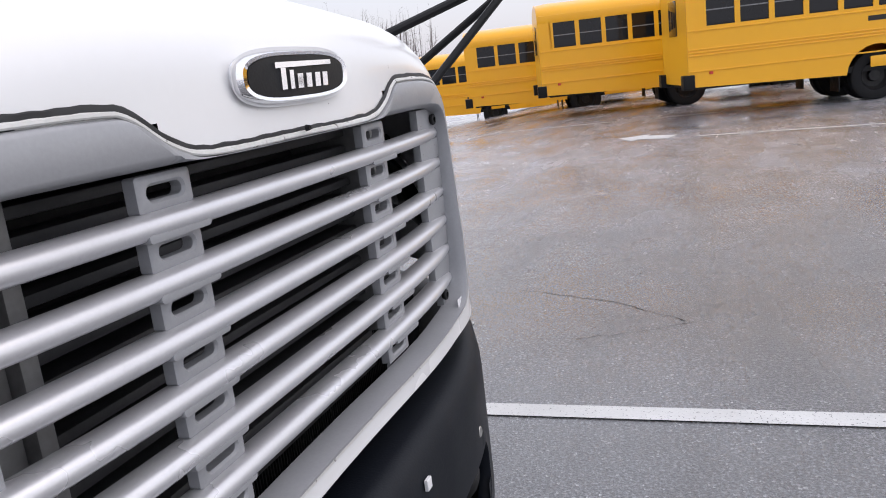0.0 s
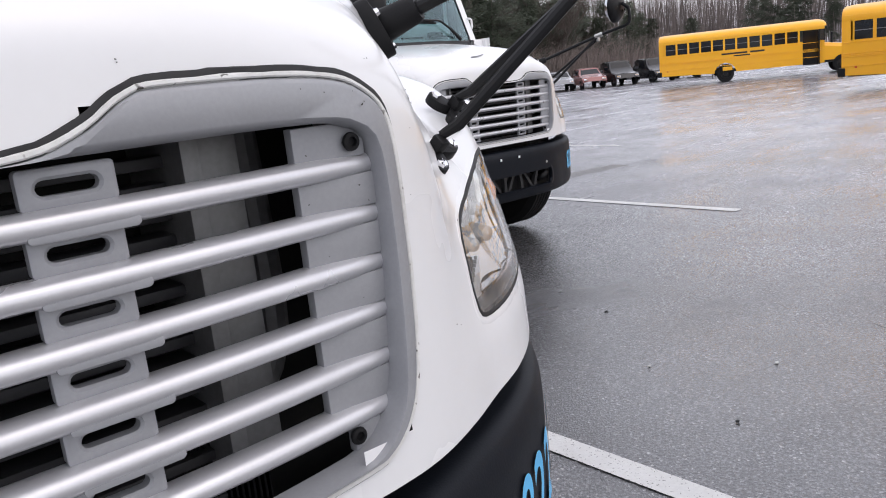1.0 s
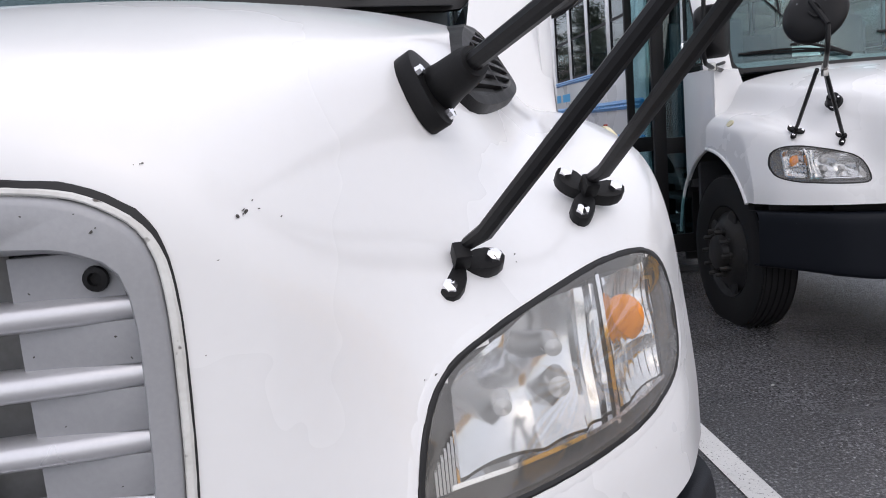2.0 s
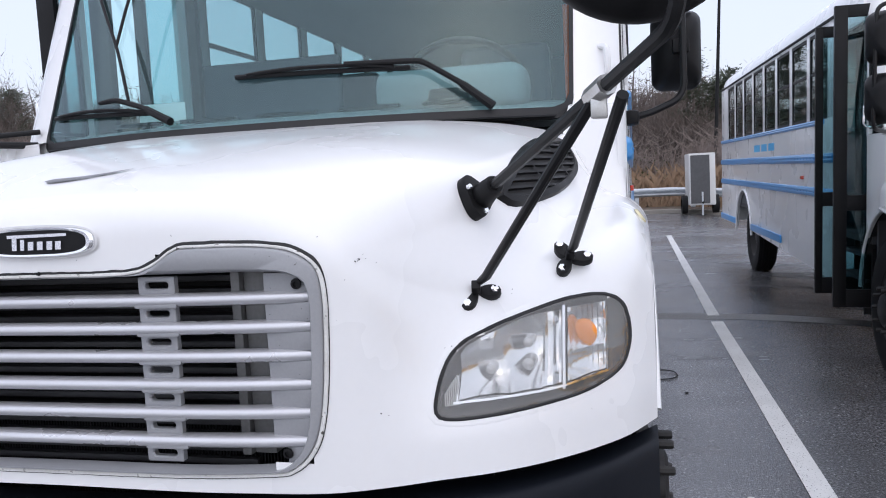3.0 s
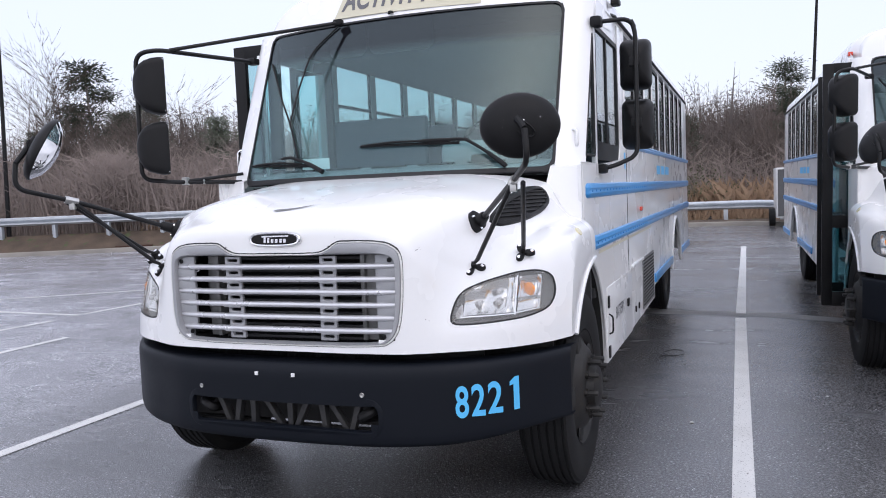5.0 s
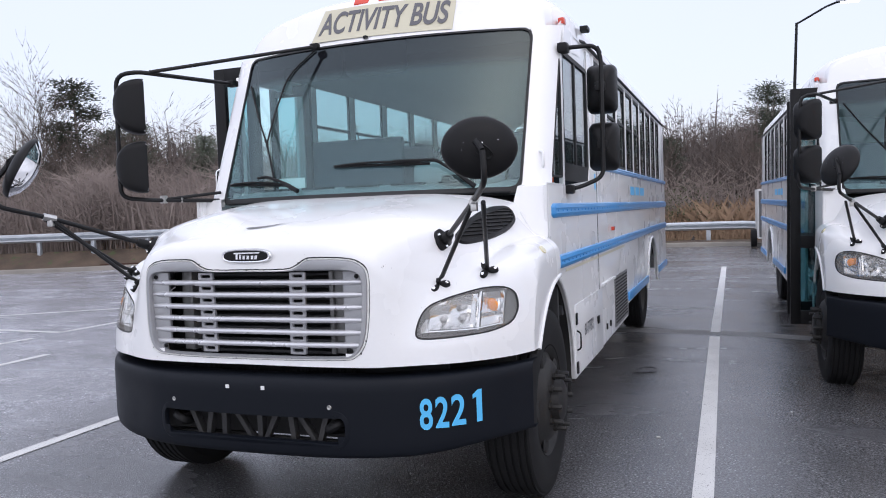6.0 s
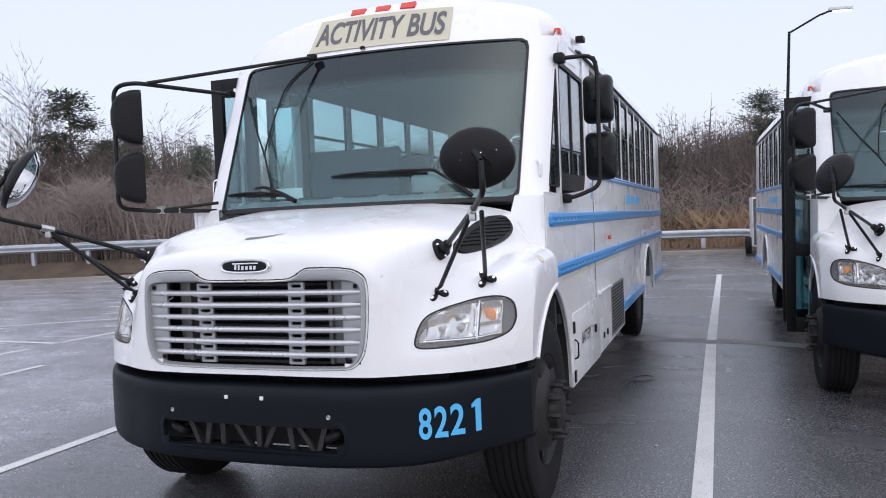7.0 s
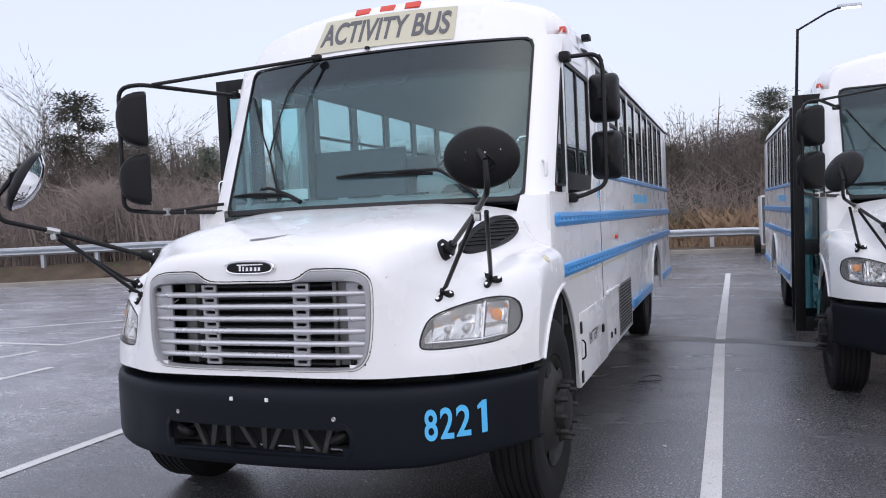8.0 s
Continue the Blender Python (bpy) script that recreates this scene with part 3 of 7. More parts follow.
def bus_front(bus):
    part("hood", hood_mesh(), WHITE, bus, "white one-piece hood with fenders, small chips and stains", 50)
    # grille
    gr = part("grille", ring(bmesh.new(), LIP, match(LIP, GRILLE_IN), lambda x, z: min(grille_y(x, z) - 0.002, hood_y(x, z) - 0.004)), TRIM, bus, "grey grille surround dipping under the badge", 40)
    def band(d, out, ragged=0.0):
        pts = offset(EDGE_FINE, d)
        pts = [(x, z + ragged * noise.noise((x * 45, z * 45, 3))) for x, z in pts]
        return [(x, hood_y(x, z) - out, z) for x, z in pts]

    def wide(top, side, out, ragged=0.0):
        """Like band, but wider along the upper edge than down the sides."""
        a, b = band(top, out, ragged), band(side, out, ragged * 0.4)
        res = []
        for p, q in zip(a, b):
            k = smooth(1.33, 1.385, p[2])
            x, z = q[0] + (p[0] - q[0]) * k, q[2] + (p[2] - q[2]) * k
            res.append((x, hood_y(x, z) - out, z))
        return res
    # the gap is widest and dirtiest along the top edge
    part("grille_gap", grid_bm([wide(-0.0028, -0.0052, 0.0012, 0.002), wide(-0.0042, -0.0060, 0.0024, 0.002), band(-0.0115, 0.003)], True), SEAL, gr, "dirty black gap seal")
    part("gasket", grid_bm([wide(-0.0090, -0.0066, 0.0020, 0.0015), wide(-0.0105, -0.0085, 0.0055), band(-0.0135, 0.0060), band(-0.0152, 0.0045), band(-0.016, -0.004)], True), GASKET, gr, "off-white rubber gasket with grime")
    for k, z in enumerate(BAR_Z):
        w = grille_edge(z) + 0.006
        bm = bmesh.new()
        rows = []
        for x in np.linspace(-w, w, 25):
            y = grille_y(x, z) - 0.006
            rows.append([(x, y + 0.034, z - 0.0135), (x, y + 0.014, z - 0.0145), (x, y + 0.0065, z - 0.0125), (x, y + 0.0018, z - 0.008), (x, y, z - 0.002), (x, y + 0.0014, z + 0.004), (x, y + 0.0055, z + 0.0085), (x, y + 0.013, z + 0.0115), (x, y + 0.024, z + 0.012), (x, y + 0.034, z + 0.011)])
        grid(bm, rows, True)
        part("bar", bm, SILVER, gr)
        for s in (-1, 1):
            bm = plate(bmesh.new(), rounded(s * 0.268 - 0.050, s * 0.268 + 0.050, z - 0.0165, z - 0.0055, 0.0052, 4), "y", 0.0498, 0.066, 0.0015)
            part("tab", bm, TRIM, gr)
    for k, z in enumerate(SLOT_Z):
        for s in (-1, 1):
            xc = s * (0.264 - 0.0018 * k)
            h = 0.0185
            out, inn = rounded(xc - 0.043, xc + 0.043, z - h, z + h, 0.004, 3), rounded(xc - 0.028, xc + 0.028, z - 0.007, z + 0.0075, 0.0072, 3)
            bm = bmesh.new()
            grid(bm, [[(x, 0.080, q) for x, q in out], [(x, 0.066, q) for x, q in out], [(x, 0.064, q) for x, q in offset(out, -0.003)],
                      [(x, 0.064, q) for x, q in offset(inn, 0.003)], [(x, 0.067, q) for x, q in inn], [(x, 0.080, q) for x, q in inn]], True)
            part("slotted_tie", bm, TRIM, gr)
    for s in (-1, 1):
        for k in range(7):
            z1, z0 = (BAR_Z[k - 1] - 0.012 if k else 1.350), (BAR_Z[k] + 0.009 if k < 6 else 0.95)
            w = grille_edge((z0 + z1) / 2) + (0.004 if 0 < k < 6 else -0.004)
            bm = box(bmesh.new(), s * (0.503 if k < 6 else 0.532), s * w, 0.078, 0.094, z0, z1, 0.002)
            part("end_panel", bm, TRIM, gr)
        for x, z in ((0.577, 1.327), (0.534, 0.974)):
            bm = L([(0.079, 0.0), (0.079, 0.0085), (0.073, 0.0115), (0.070, 0.0105), (0.069, 0.006), (0.074, 0.0055), (0.074, 0)], 16, "y", (s * x, 0, z))
            part("screw", bm, BLACK, gr)
    part("rivet", L([(0.036, 0), (0.035, 0.003), (0.041, 0.0045)], 12, "y", (0, -0.001, 1.3645)), BLACK, gr)
    # radiator behind the bars
    rad = part("radiator", B(-0.43, 0.43, 0.30, 0.36, 0.88, 1.40), DARK, bus, "black radiator core behind the grille")
    for k in range(17):
        part("cooling_tube", B(-0.405, 0.405, 0.185, 0.235, 1.352 - 0.0300 * k, 1.366 - 0.0300 * k, 0.004), COOLER, rad)
    bm = bmesh.new()
    for k in range(120):
        x = -0.47 + 0.94 * k / 119
        box(bm, x - 0.0015, x + 0.0015, 0.20, 0.24, 0.70, 0.99)
    tagged(part("condenser_core", bm, BLACK, rad), kind="stuff")
    for s in (-1, 1):
        part("core_support", B(s * 0.398, s * 0.420, 0.132, 0.33, 0.945, 1.42, 0.004), ALLOY, rad, "stained bare alloy post")
        part("side_duct", B(s * 0.421, s * 0.472, 0.148, 0.34, 0.945, 1.42, 0.004), ALLOY, rad)
        part("hose", T(bend([(s * 0.53, 0.26, 1.35), (s * 0.535, 0.25, 1.12), (s * 0.52, 0.24, 1.03), (s * 0.46, 0.24, 0.98)], 0.06), 0.022), ALLOY, rad)
    part("liner", B(-0.74, 0.74, 0.42, 0.46, 0.55, 1.45), DARK, rad)
    # recess slit on the hood: a flat strip with its shade painted grey
    bm = bmesh.new()
    rows = []
    for t in np.linspace(0, 1, 12):
        x, y = -0.101 + 0.195 * t, 0.205 + 0.06 * t * t
        w = 0.013 * (1 - t) ** 0.6 * min(1, t * 9 + 0.15) + 0.0015
        rows.append([(x, y - w, top_z(abs(x), y - w) + 0.0035), (x, y + w, top_z(abs(x), y + w) + 0.0035)])
    grid(bm, rows)
    part("hood_slit", bm, SLIT, bus, "flat grey crescent painted as the shade of a recess")


def badge(bus):
    def oval(w, h, n=44):
        return [(w * math.copysign(abs(math.cos(a)) ** 0.62, math.cos(a)), 1.432 + h * math.copysign(abs(math.sin(a)) ** 0.72, math.sin(a))) for a in np.linspace(0, 2 * math.pi, n, endpoint=False)]
    rows = [[(x, d, z) for x, z in oval(w, h)] for w, h, d in ((0.143, 0.0330, 0.064), (0.141, 0.0322, 0.041), (0.135, 0.0296, 0.0355), (0.126, 0.0258, 0.0365), (0.124, 0.0250, 0.040))]
    bd = part("badge", grid_bm(rows, True), CHROME, bus, "oval chrome badge with a black field")
    part("badge_recess", grid_bm([[(x, 0.0440, z) for x, z in oval(0.147, 0.0365)], [(x, 0.046, z) for x, z in oval(0.141, 0.0325)]], True), WHITE, bd)
    part("badge_field", plate(bmesh.new(), oval(0.1235, 0.0250), "y", 0.0365, 0.046), BLACK, bd)
    part("emblem_bar", plate(bmesh.new(), [(-0.066, 1.4490), (0.082, 1.4500), (0.082, 1.4440), (-0.066, 1.4420)], "y", 0.033, 0.038), CHROME, bd)
    for k, (a, b, lo, hi) in enumerate(((-0.054, -0.042, 1.416, 1.442), (-0.033, -0.023, 1.416, 1.439), (-0.014, 0.000, 1.416, 1.434), (0.009, 0.023, 1.416, 1.434), (0.033, 0.047, 1.416, 1.434), (0.054, 0.068, 1.416, 1.434))):
        part("emblem_block", plate(bmesh.new(), [(a, hi), (b, hi), (b - 0.002, lo), (a - 0.002, lo)], "y", 0.033, 0.038), CHROME, bd)


def badge_handle(bus):
    """Two bolts and a bar where the badge is missing."""
    h = part("hood_handle", T(bend([(-0.085, 0.042, 1.418), (-0.08, 0.020, 1.414), (0.08, 0.020, 1.414), (0.085, 0.042, 1.418)], 0.02), 0.006, 8), BLACK, bus, "thin black bar between two bolts")
    for x in (-0.085, 0.085):
        part("knob", L([(0.050, 0.012), (0.025, 0.016), (0.010, 0.014), (0.006, 0.0)], 14, "y", (x, 0, 1.420)), BLACK, h)


SLIT = material("shaded_recess_grey", (0.20, 0.20, 0.21), 0.6, 0, (0.12, 0.12, 0.12), 0.6, 20, 90)
CHIP = material("bare_chip", (0.06, 0.055, 0.05), 0.8)


def chips(bus):
    """Stone chips and scuffs on the hood, the surround and the end panels."""
    rnd = random.Random(5)

    def chip(x, z, r, surf):
        n = rnd.randint(5, 7)
        turn, flat = rnd.uniform(0, 3.1), rnd.uniform(0.35, 0.8)
        pts = []
        for i in range(n):
            a, q = 2 * math.pi * i / n, r * rnd.uniform(0.6, 1.3)
            u, w = q * math.cos(a), q * flat * math.sin(a)
            pts.append((x + u * math.cos(turn) - w * math.sin(turn), z + u * math.sin(turn) + w * math.cos(turn)))
        bm = bmesh.new()
        bm.faces.new([bm.verts.new((a, surf(a, b), b)) for a, b in pts])
        part("paint_chip", bm, CHIP, bus)

    def hood(a, b):
        return hood_y(a, b) - 0.0016
    for x, z, r, count in ((0.700, 1.369, 0.0022, 6), (0.725, 1.361, 0.0014, 1), (0.621, 1.419, 0.0014, 3), (0.741, 1.047, 0.002, 2), (0.975, 1.262, 0.0025, 2),
                           (0.318, 1.4365, 0.0011, 2), (0.855, 1.168, 0.0018, 1), (0.660, 1.250, 0.0014, 1), (0.675, 1.330, 0.0013, 1), (-0.690, 1.300, 0.002, 3), (0.09, 1.384, 0.0015, 1)):
        for _ in range(count):
            chip(x + rnd.gauss(0, r * 2.2), z + rnd.gauss(0, r * 1.6), r * rnd.uniform(0.5, 1.1), hood)

    def face(a, b):
        return min(grille_y(a, b) - 0.002, hood_y(a, b) - 0.004) - 0.0075
    for x, z, r in ((0.586, 1.368, 0.0020), (0.590, 1.371, 0.0012), (0.535, 1.386, 0.0010), (0.505, 1.392, 0.0012), (0.575, 1.384, 0.0009), (-0.52, 1.39, 0.0014)):
        chip(x, z, r, face)
    for x, z, r in ((0.518, 1.319, 0.0013), (0.584, 1.275, 0.0015), (0.595, 1.255, 0.0015), (0.513, 1.264, 0.0012), (0.53, 1.20, 0.0013), (0.57, 1.14, 0.0012), (-0.55, 1.20, 0.0014)):
        chip(x, z, r, lambda a, b: 0.0772)


def bumper_y(ax):
    return float(curve(ax, [0, 0.3, 0.45, 0.60, 0.75, 0.90, 1.0, 1.1, 1.2, 1.285], [-0.022, -0.012, 0.002, 0.034, 0.090, 0.155, 0.214, 0.305, 0.425, 0.555]))


def bumper(bus):
    half = list(np.linspace(0, 1.0, 26)) + [1.03, 1.06, 1.09, 1.12, 1.15, 1.18, 1.205, 1.23, 1.25, 1.268, 1.28, 1.285]
    cols = [-x for x in half[::-1]][:-1] + half
    hole = rounded(-0.51, 0.51, 0.545, 0.672, 0.045, 6)
    bm = bmesh.new()
    rows = []
    zs = [0.475, 0.470, 0.475, 0.495, 0.53, 0.58, 0.62, 0.665, 0.70, 0.74, 0.78, 0.812, 0.834, 0.848, 0.853, 0.852]
    off = [0.10, 0.03, 0.010, 0.002, 0, 0, 0, 0, 0, 0, 0, 0.002, 0.010, 0.022, 0.045, 0.14]
    for x in cols:
        ax = abs(x)
        k = 1 - 0.10 * smooth(0.6, 1.2, ax)
        lift = 0.045 * smooth(0.75, 1.25, ax)
        y = bumper_y(ax)
        rows.append([(x * (1 - 0.0 * o), y + o, z + lift * (1 - (z - 0.5) / 0.38)) for z, o in zip(zs, off)])
    grid(bm, rows)
    dead = [f for f in bm.faces if inside((f.calc_center_median().x, f.calc_center_median().z), hole) and f.calc_center_median().y < 0.03]
    bmesh.ops.delete(bm, geom=dead, context="FACES")
    b = part("bumper", bm, BUMPER, bus, "matt black steel bumper with scuffs", 60)
    mod_rim = bmesh.new()
    ring(mod_rim, offset(ccw(hole), 0.03), ccw(hole), lambda x, z: bumper_y(abs(x)) + 0.005, 0.01)
    part("opening_lip", mod_rim, BUMPER, b)
    for s in (-1, 1):
        bm = L([(-0.004, 0), (-0.006, 0.010), (0.0, 0.014), (0.002, 0.017), (0.006, 0.018)], 14, "y", (s * 0.442, 0.005, 0.717))
        part("bolt", bm, STEEL, b, "bright bolt head")
        part("sticker", B(s * 0.1 - 0.009, s * 0.1 + 0.009, -0.026, -0.020, 0.791, 0.809, 0.001), material_white(), b)
    # brace behind the opening
    br = part("brace", B(-0.62, 0.62, 0.10, 0.13, 0.50, 0.53), DARK, b)
    for i, (a, c) in enumerate(((-0.40, -0.33), (-0.26, -0.29), (-0.19, -0.19), (-0.14, -0.03), (0.02, 0.02), (0.13, 0.05), (0.19, 0.21), (0.22, 0.33), (0.40, 0.35))):
        part("web", plate(bmesh.new(), [(a - 0.017, 0.685), (a + 0.017, 0.685), (c + 0.013, 0.525), (c - 0.013, 0.525)], "y", 0.060, 0.10, 0.004), TOWGREY, br, "grey cast web bar")
    for s in (-1, 1):
        part("tow_hook", T(bend([(s * 0.475, 0.20, 0.635), (s * 0.47, 0.04, 0.63), (s * 0.41, 0.035, 0.600), (s * 0.44, 0.16, 0.575)], 0.03), 0.024), BLACK, b)
    part("backing", B(-0.9, 0.9, 0.40, 0.42, 0.45, 0.90), DARK, b)
    # dark sheet added to blacken the shaded gap between hood and bumper
    part("dark_filler", B(-1.19, 1.19, 0.60, 0.62, 0.50, 1.05), DARK, b)
    return b


TOWGREY = material("cast_grey", (0.035, 0.035, 0.038), 0.6, 0.2, (0.06, 0.058, 0.055), 0.7, 9, 120, 0.1)
_white = material("white_sticker", (0.8, 0.8, 0.8), 0.5)


def material_white():
    return _white


def headlamp(bus, s):
    """Housing, mirror reflectors, amber unit and lens; s is the side."""
    def surf(pts, d):
        return [(s * x, hood_y(x, z) + d, z) for x, z in pts]
    outl = resample(HEADLAMP, 80)
    hl = part("headlamp", grid_bm([surf(offset(outl, 0.0035), 0.004), surf(offset(outl, 0.003), -0.0012), surf(offset(outl, 0.0), -0.0026),
                                   surf(offset(outl, -0.004), -0.001), surf(offset(outl, -0.006), 0.03)], True), SEAL, bus, "clear headlamp in a black rim")
    part("lamp_collar", grid_bm([surf([(min(x, 1.262), z) for x, z in offset(outl, d)], o) for d, o in ((0.018, 0.0010), (0.014, -0.0004), (0.009, -0.0006), (0.0038, -0.0006), (0.003, 0.02))], True), WHITE, hl, "white hood lip round the lamp")
    c = Vector((1.03, 1.118))

    def back(x, z):
        return hood_y(x, z) + 0.03
    rows = []
    for t, d in ((1.0, 0.0), (0.985, 0.02), (0.8, 0.05), (0.4, 0.06), (0.02, 0.06)):
        rows.append([(s * (c.x + (x - c.x) * t), hood_y(c.x + (x - c.x) * t, c.y + (z - c.y) * t) + 0.006 + d, c.y + (z - c.y) * t) for x, z in offset(outl, -0.006)])
    part("housing", grid_bm(rows, True), LAMPGREY, hl, "dark grey bezel")

    def mirror(name, poly, bowls, flutes, label):
        """A faceted reflector set in the housing."""
        x0, x1 = min(p[0] for p in poly), max(p[0] for p in poly)
        z0, z1 = min(p[1] for p in poly), max(p[1] for p in poly)
        bm = bmesh.new()
        nx, nz = 34, 16
        vs = {}
        for i in range(nx + 1):
            for k in range(nz + 1):
                u, v = i / nx, k / nz
                x = x0 + (x1 - x0) * u
                lo = max(z0, float(np.interp(x, [p[0] for p in HL_LOW], [p[1] for p in HL_LOW])))
                hi = float(np.interp(x, [p[0] for p in HL_TOP], [p[1] for p in HL_TOP]))
                z = lo + (min(hi, z1) - lo) * v
                bowl = max(d * max(0.0, 1 - ((x - cx) / rx) ** 2 - ((z - cz) / rz) ** 2) for cx, cz, rx, rz, d in bowls)
                if flutes and x > flutes:
                    bowl = 0.006 + 0.5 * bowl + 0.006 * abs(math.sin((x - flutes) * 150))
                vs[i, k] = bm.verts.new((s * x, hood_y(x, z) + 0.009 + bowl, z))
        for i in range(nx):
            for k in range(nz):
                bm.faces.new((vs[i, k], vs[i + 1, k], vs[i + 1, k + 1], vs[i, k + 1]))
        return part(name, bm, LAMPMIRROR, hl, label, 22)
    r1 = mirror("reflector", [(0.872, 1.055), (1.075, 1.21)], ((0.925, 1.105, 0.070, 0.065, 0.045), (1.005, 1.135, 0.075, 0.085, 0.055)), 1.035, "silvered double reflector")
    r2 = mirror("turn_reflector", [(1.088, 1.06), (1.170, 1.215)], ((1.128, 1.165, 0.05, 0.055, 0.04), (1.128, 1.095, 0.045, 0.04, 0.03)), 0, "small silvered reflector")
    for cx, cz, r, rf in ((0.930, 1.105, 0.014, r1), (1.005, 1.150, 0.014, r1), (1.006, 1.105, 0.017, r1)):
        part("bulb", L([(0.0, 0), (0.004, r * 0.8), (0.03, r), (0.05, r)], 14, "y", (s * cx, hood_y(cx, cz) + 0.026, cz)), BULB, rf)
    bm = bmesh.new()
    bmesh.ops.create_uvsphere(bm, u_segments=16, v_segments=10, radius=1, matrix=Matrix.Translation((s * 1.122, hood_y(1.122, 1.15) + 0.034, 1.150)) @ Matrix.Diagonal((0.030, 0.015, 0.034, 1)))
    part("amber_bulb", bm, AMBER, r2, "amber turn bulb")
    for x0, x1, z0, z1, nm in ((1.078, 1.084, 1.045, 1.222, "divider"), (1.172, 1.175, 1.065, 1.205, "divider"), (0.868, 0.871, 1.05, 1.105, "divider")):
        zz = np.linspace(z0, z1, 9)
        part(nm, grid_bm([surf([(x0, z) for z in zz], 0.012), surf([(x0, z) for z in zz], 0.0035), surf([(x1, z) for z in zz], 0.0035), surf([(x1, z) for z in zz], 0.03)]), CHROME, hl)
    xs_ = np.linspace(0.862, 1.175, 30)
    part("lower_bead", grid_bm([surf([(x, 1.049 + 0.012 * smooth(1.05, 1.18, x)) for x in xs_], 0.003), surf([(x, 1.054 + 0.012 * smooth(1.05, 1.18, x)) for x in xs_], 0.003), surf([(x, 1.054 + 0.012 * smooth(1.05, 1.18, x)) for x in xs_], 0.02)]), CHROME, hl)
    for k in range(7):
        x = 0.846 + 0.004 * k
        z1 = float(np.interp(x, [0.84, 0.856, 0.90], [1.07, 1.098, 1.155])) - 0.008
        part("flute", B(s * x - 0.0014, s * x + 0.0014, hood_y(x, 1.07) + 0.003, hood_y(x, 1.07) + 0.010, 1.045, z1), LAMPLIGHT, hl)
    rows = []
    for t in (1.0, 0.92, 0.8, 0.6, 0.4, 0.2, 0.0):
        rows.append([(s * (c.x + (x - c.x) * t), hood_y(c.x + (x - c.x) * t, c.y + (z - c.y) * t) - 0.0015, c.y + (z - c.y) * t) for x, z in offset(outl, -0.004)])
    ln = part("lens", grid_bm(rows, True), LENS, hl, "slightly hazed clear lens", 180)
    ln.visible_shadow = False


HL_LOW = [(0.85, 1.056), (1.06, 1.056), (1.17, 1.068)]
HL_TOP = [(0.86, 1.128), (0.882, 1.160), (0.925, 1.181), (0.985, 1.200), (1.086, 1.223), (1.17, 1.224)]
BULB = material("bulb_glass", (0.55, 0.55, 0.55), 0.15, 0.4)
LAMPMIRROR = material("silvered_reflector", (0.70, 0.71, 0.72), 0.15, 1.0, (0.50, 0.51, 0.52), 0.5, 9, 60)
LAMPLIGHT = material("lamp_bezel_light", (0.62, 0.62, 0.62), 0.3, 0.3)
LAMPGREY = material("lamp_bezel_grey", (0.065, 0.066, 0.07), 0.40, 0.1, (0.10, 0.10, 0.105), 0.5, 12, 120)


# body shell
ROOF = [(1.22, 2.78), (1.217, 2.83), (1.205, 2.885), (1.18, 2.94), (1.13, 2.995), (1.04, 3.045), (0.86, 3.09), (0.65, 3.12), (0.40, 3.145), (0.0, 3.155)]
Y_END = 9.55
WIN_Y = [3.05 + 0.642 * k for k in range(10)]


def roof_z(ax):
    return float(np.interp(ax, [p[0] for p in ROOF[::-1]], [p[1] for p in ROOF[::-1]]))


def shield_y(x, z):
    """The windshield's surface."""
    t = (z - 1.74) / 1.01
    return 1.12 + 0.48 * t + (0.23 - 0.06 * t) * (abs(x) / 1.04) ** 2.2


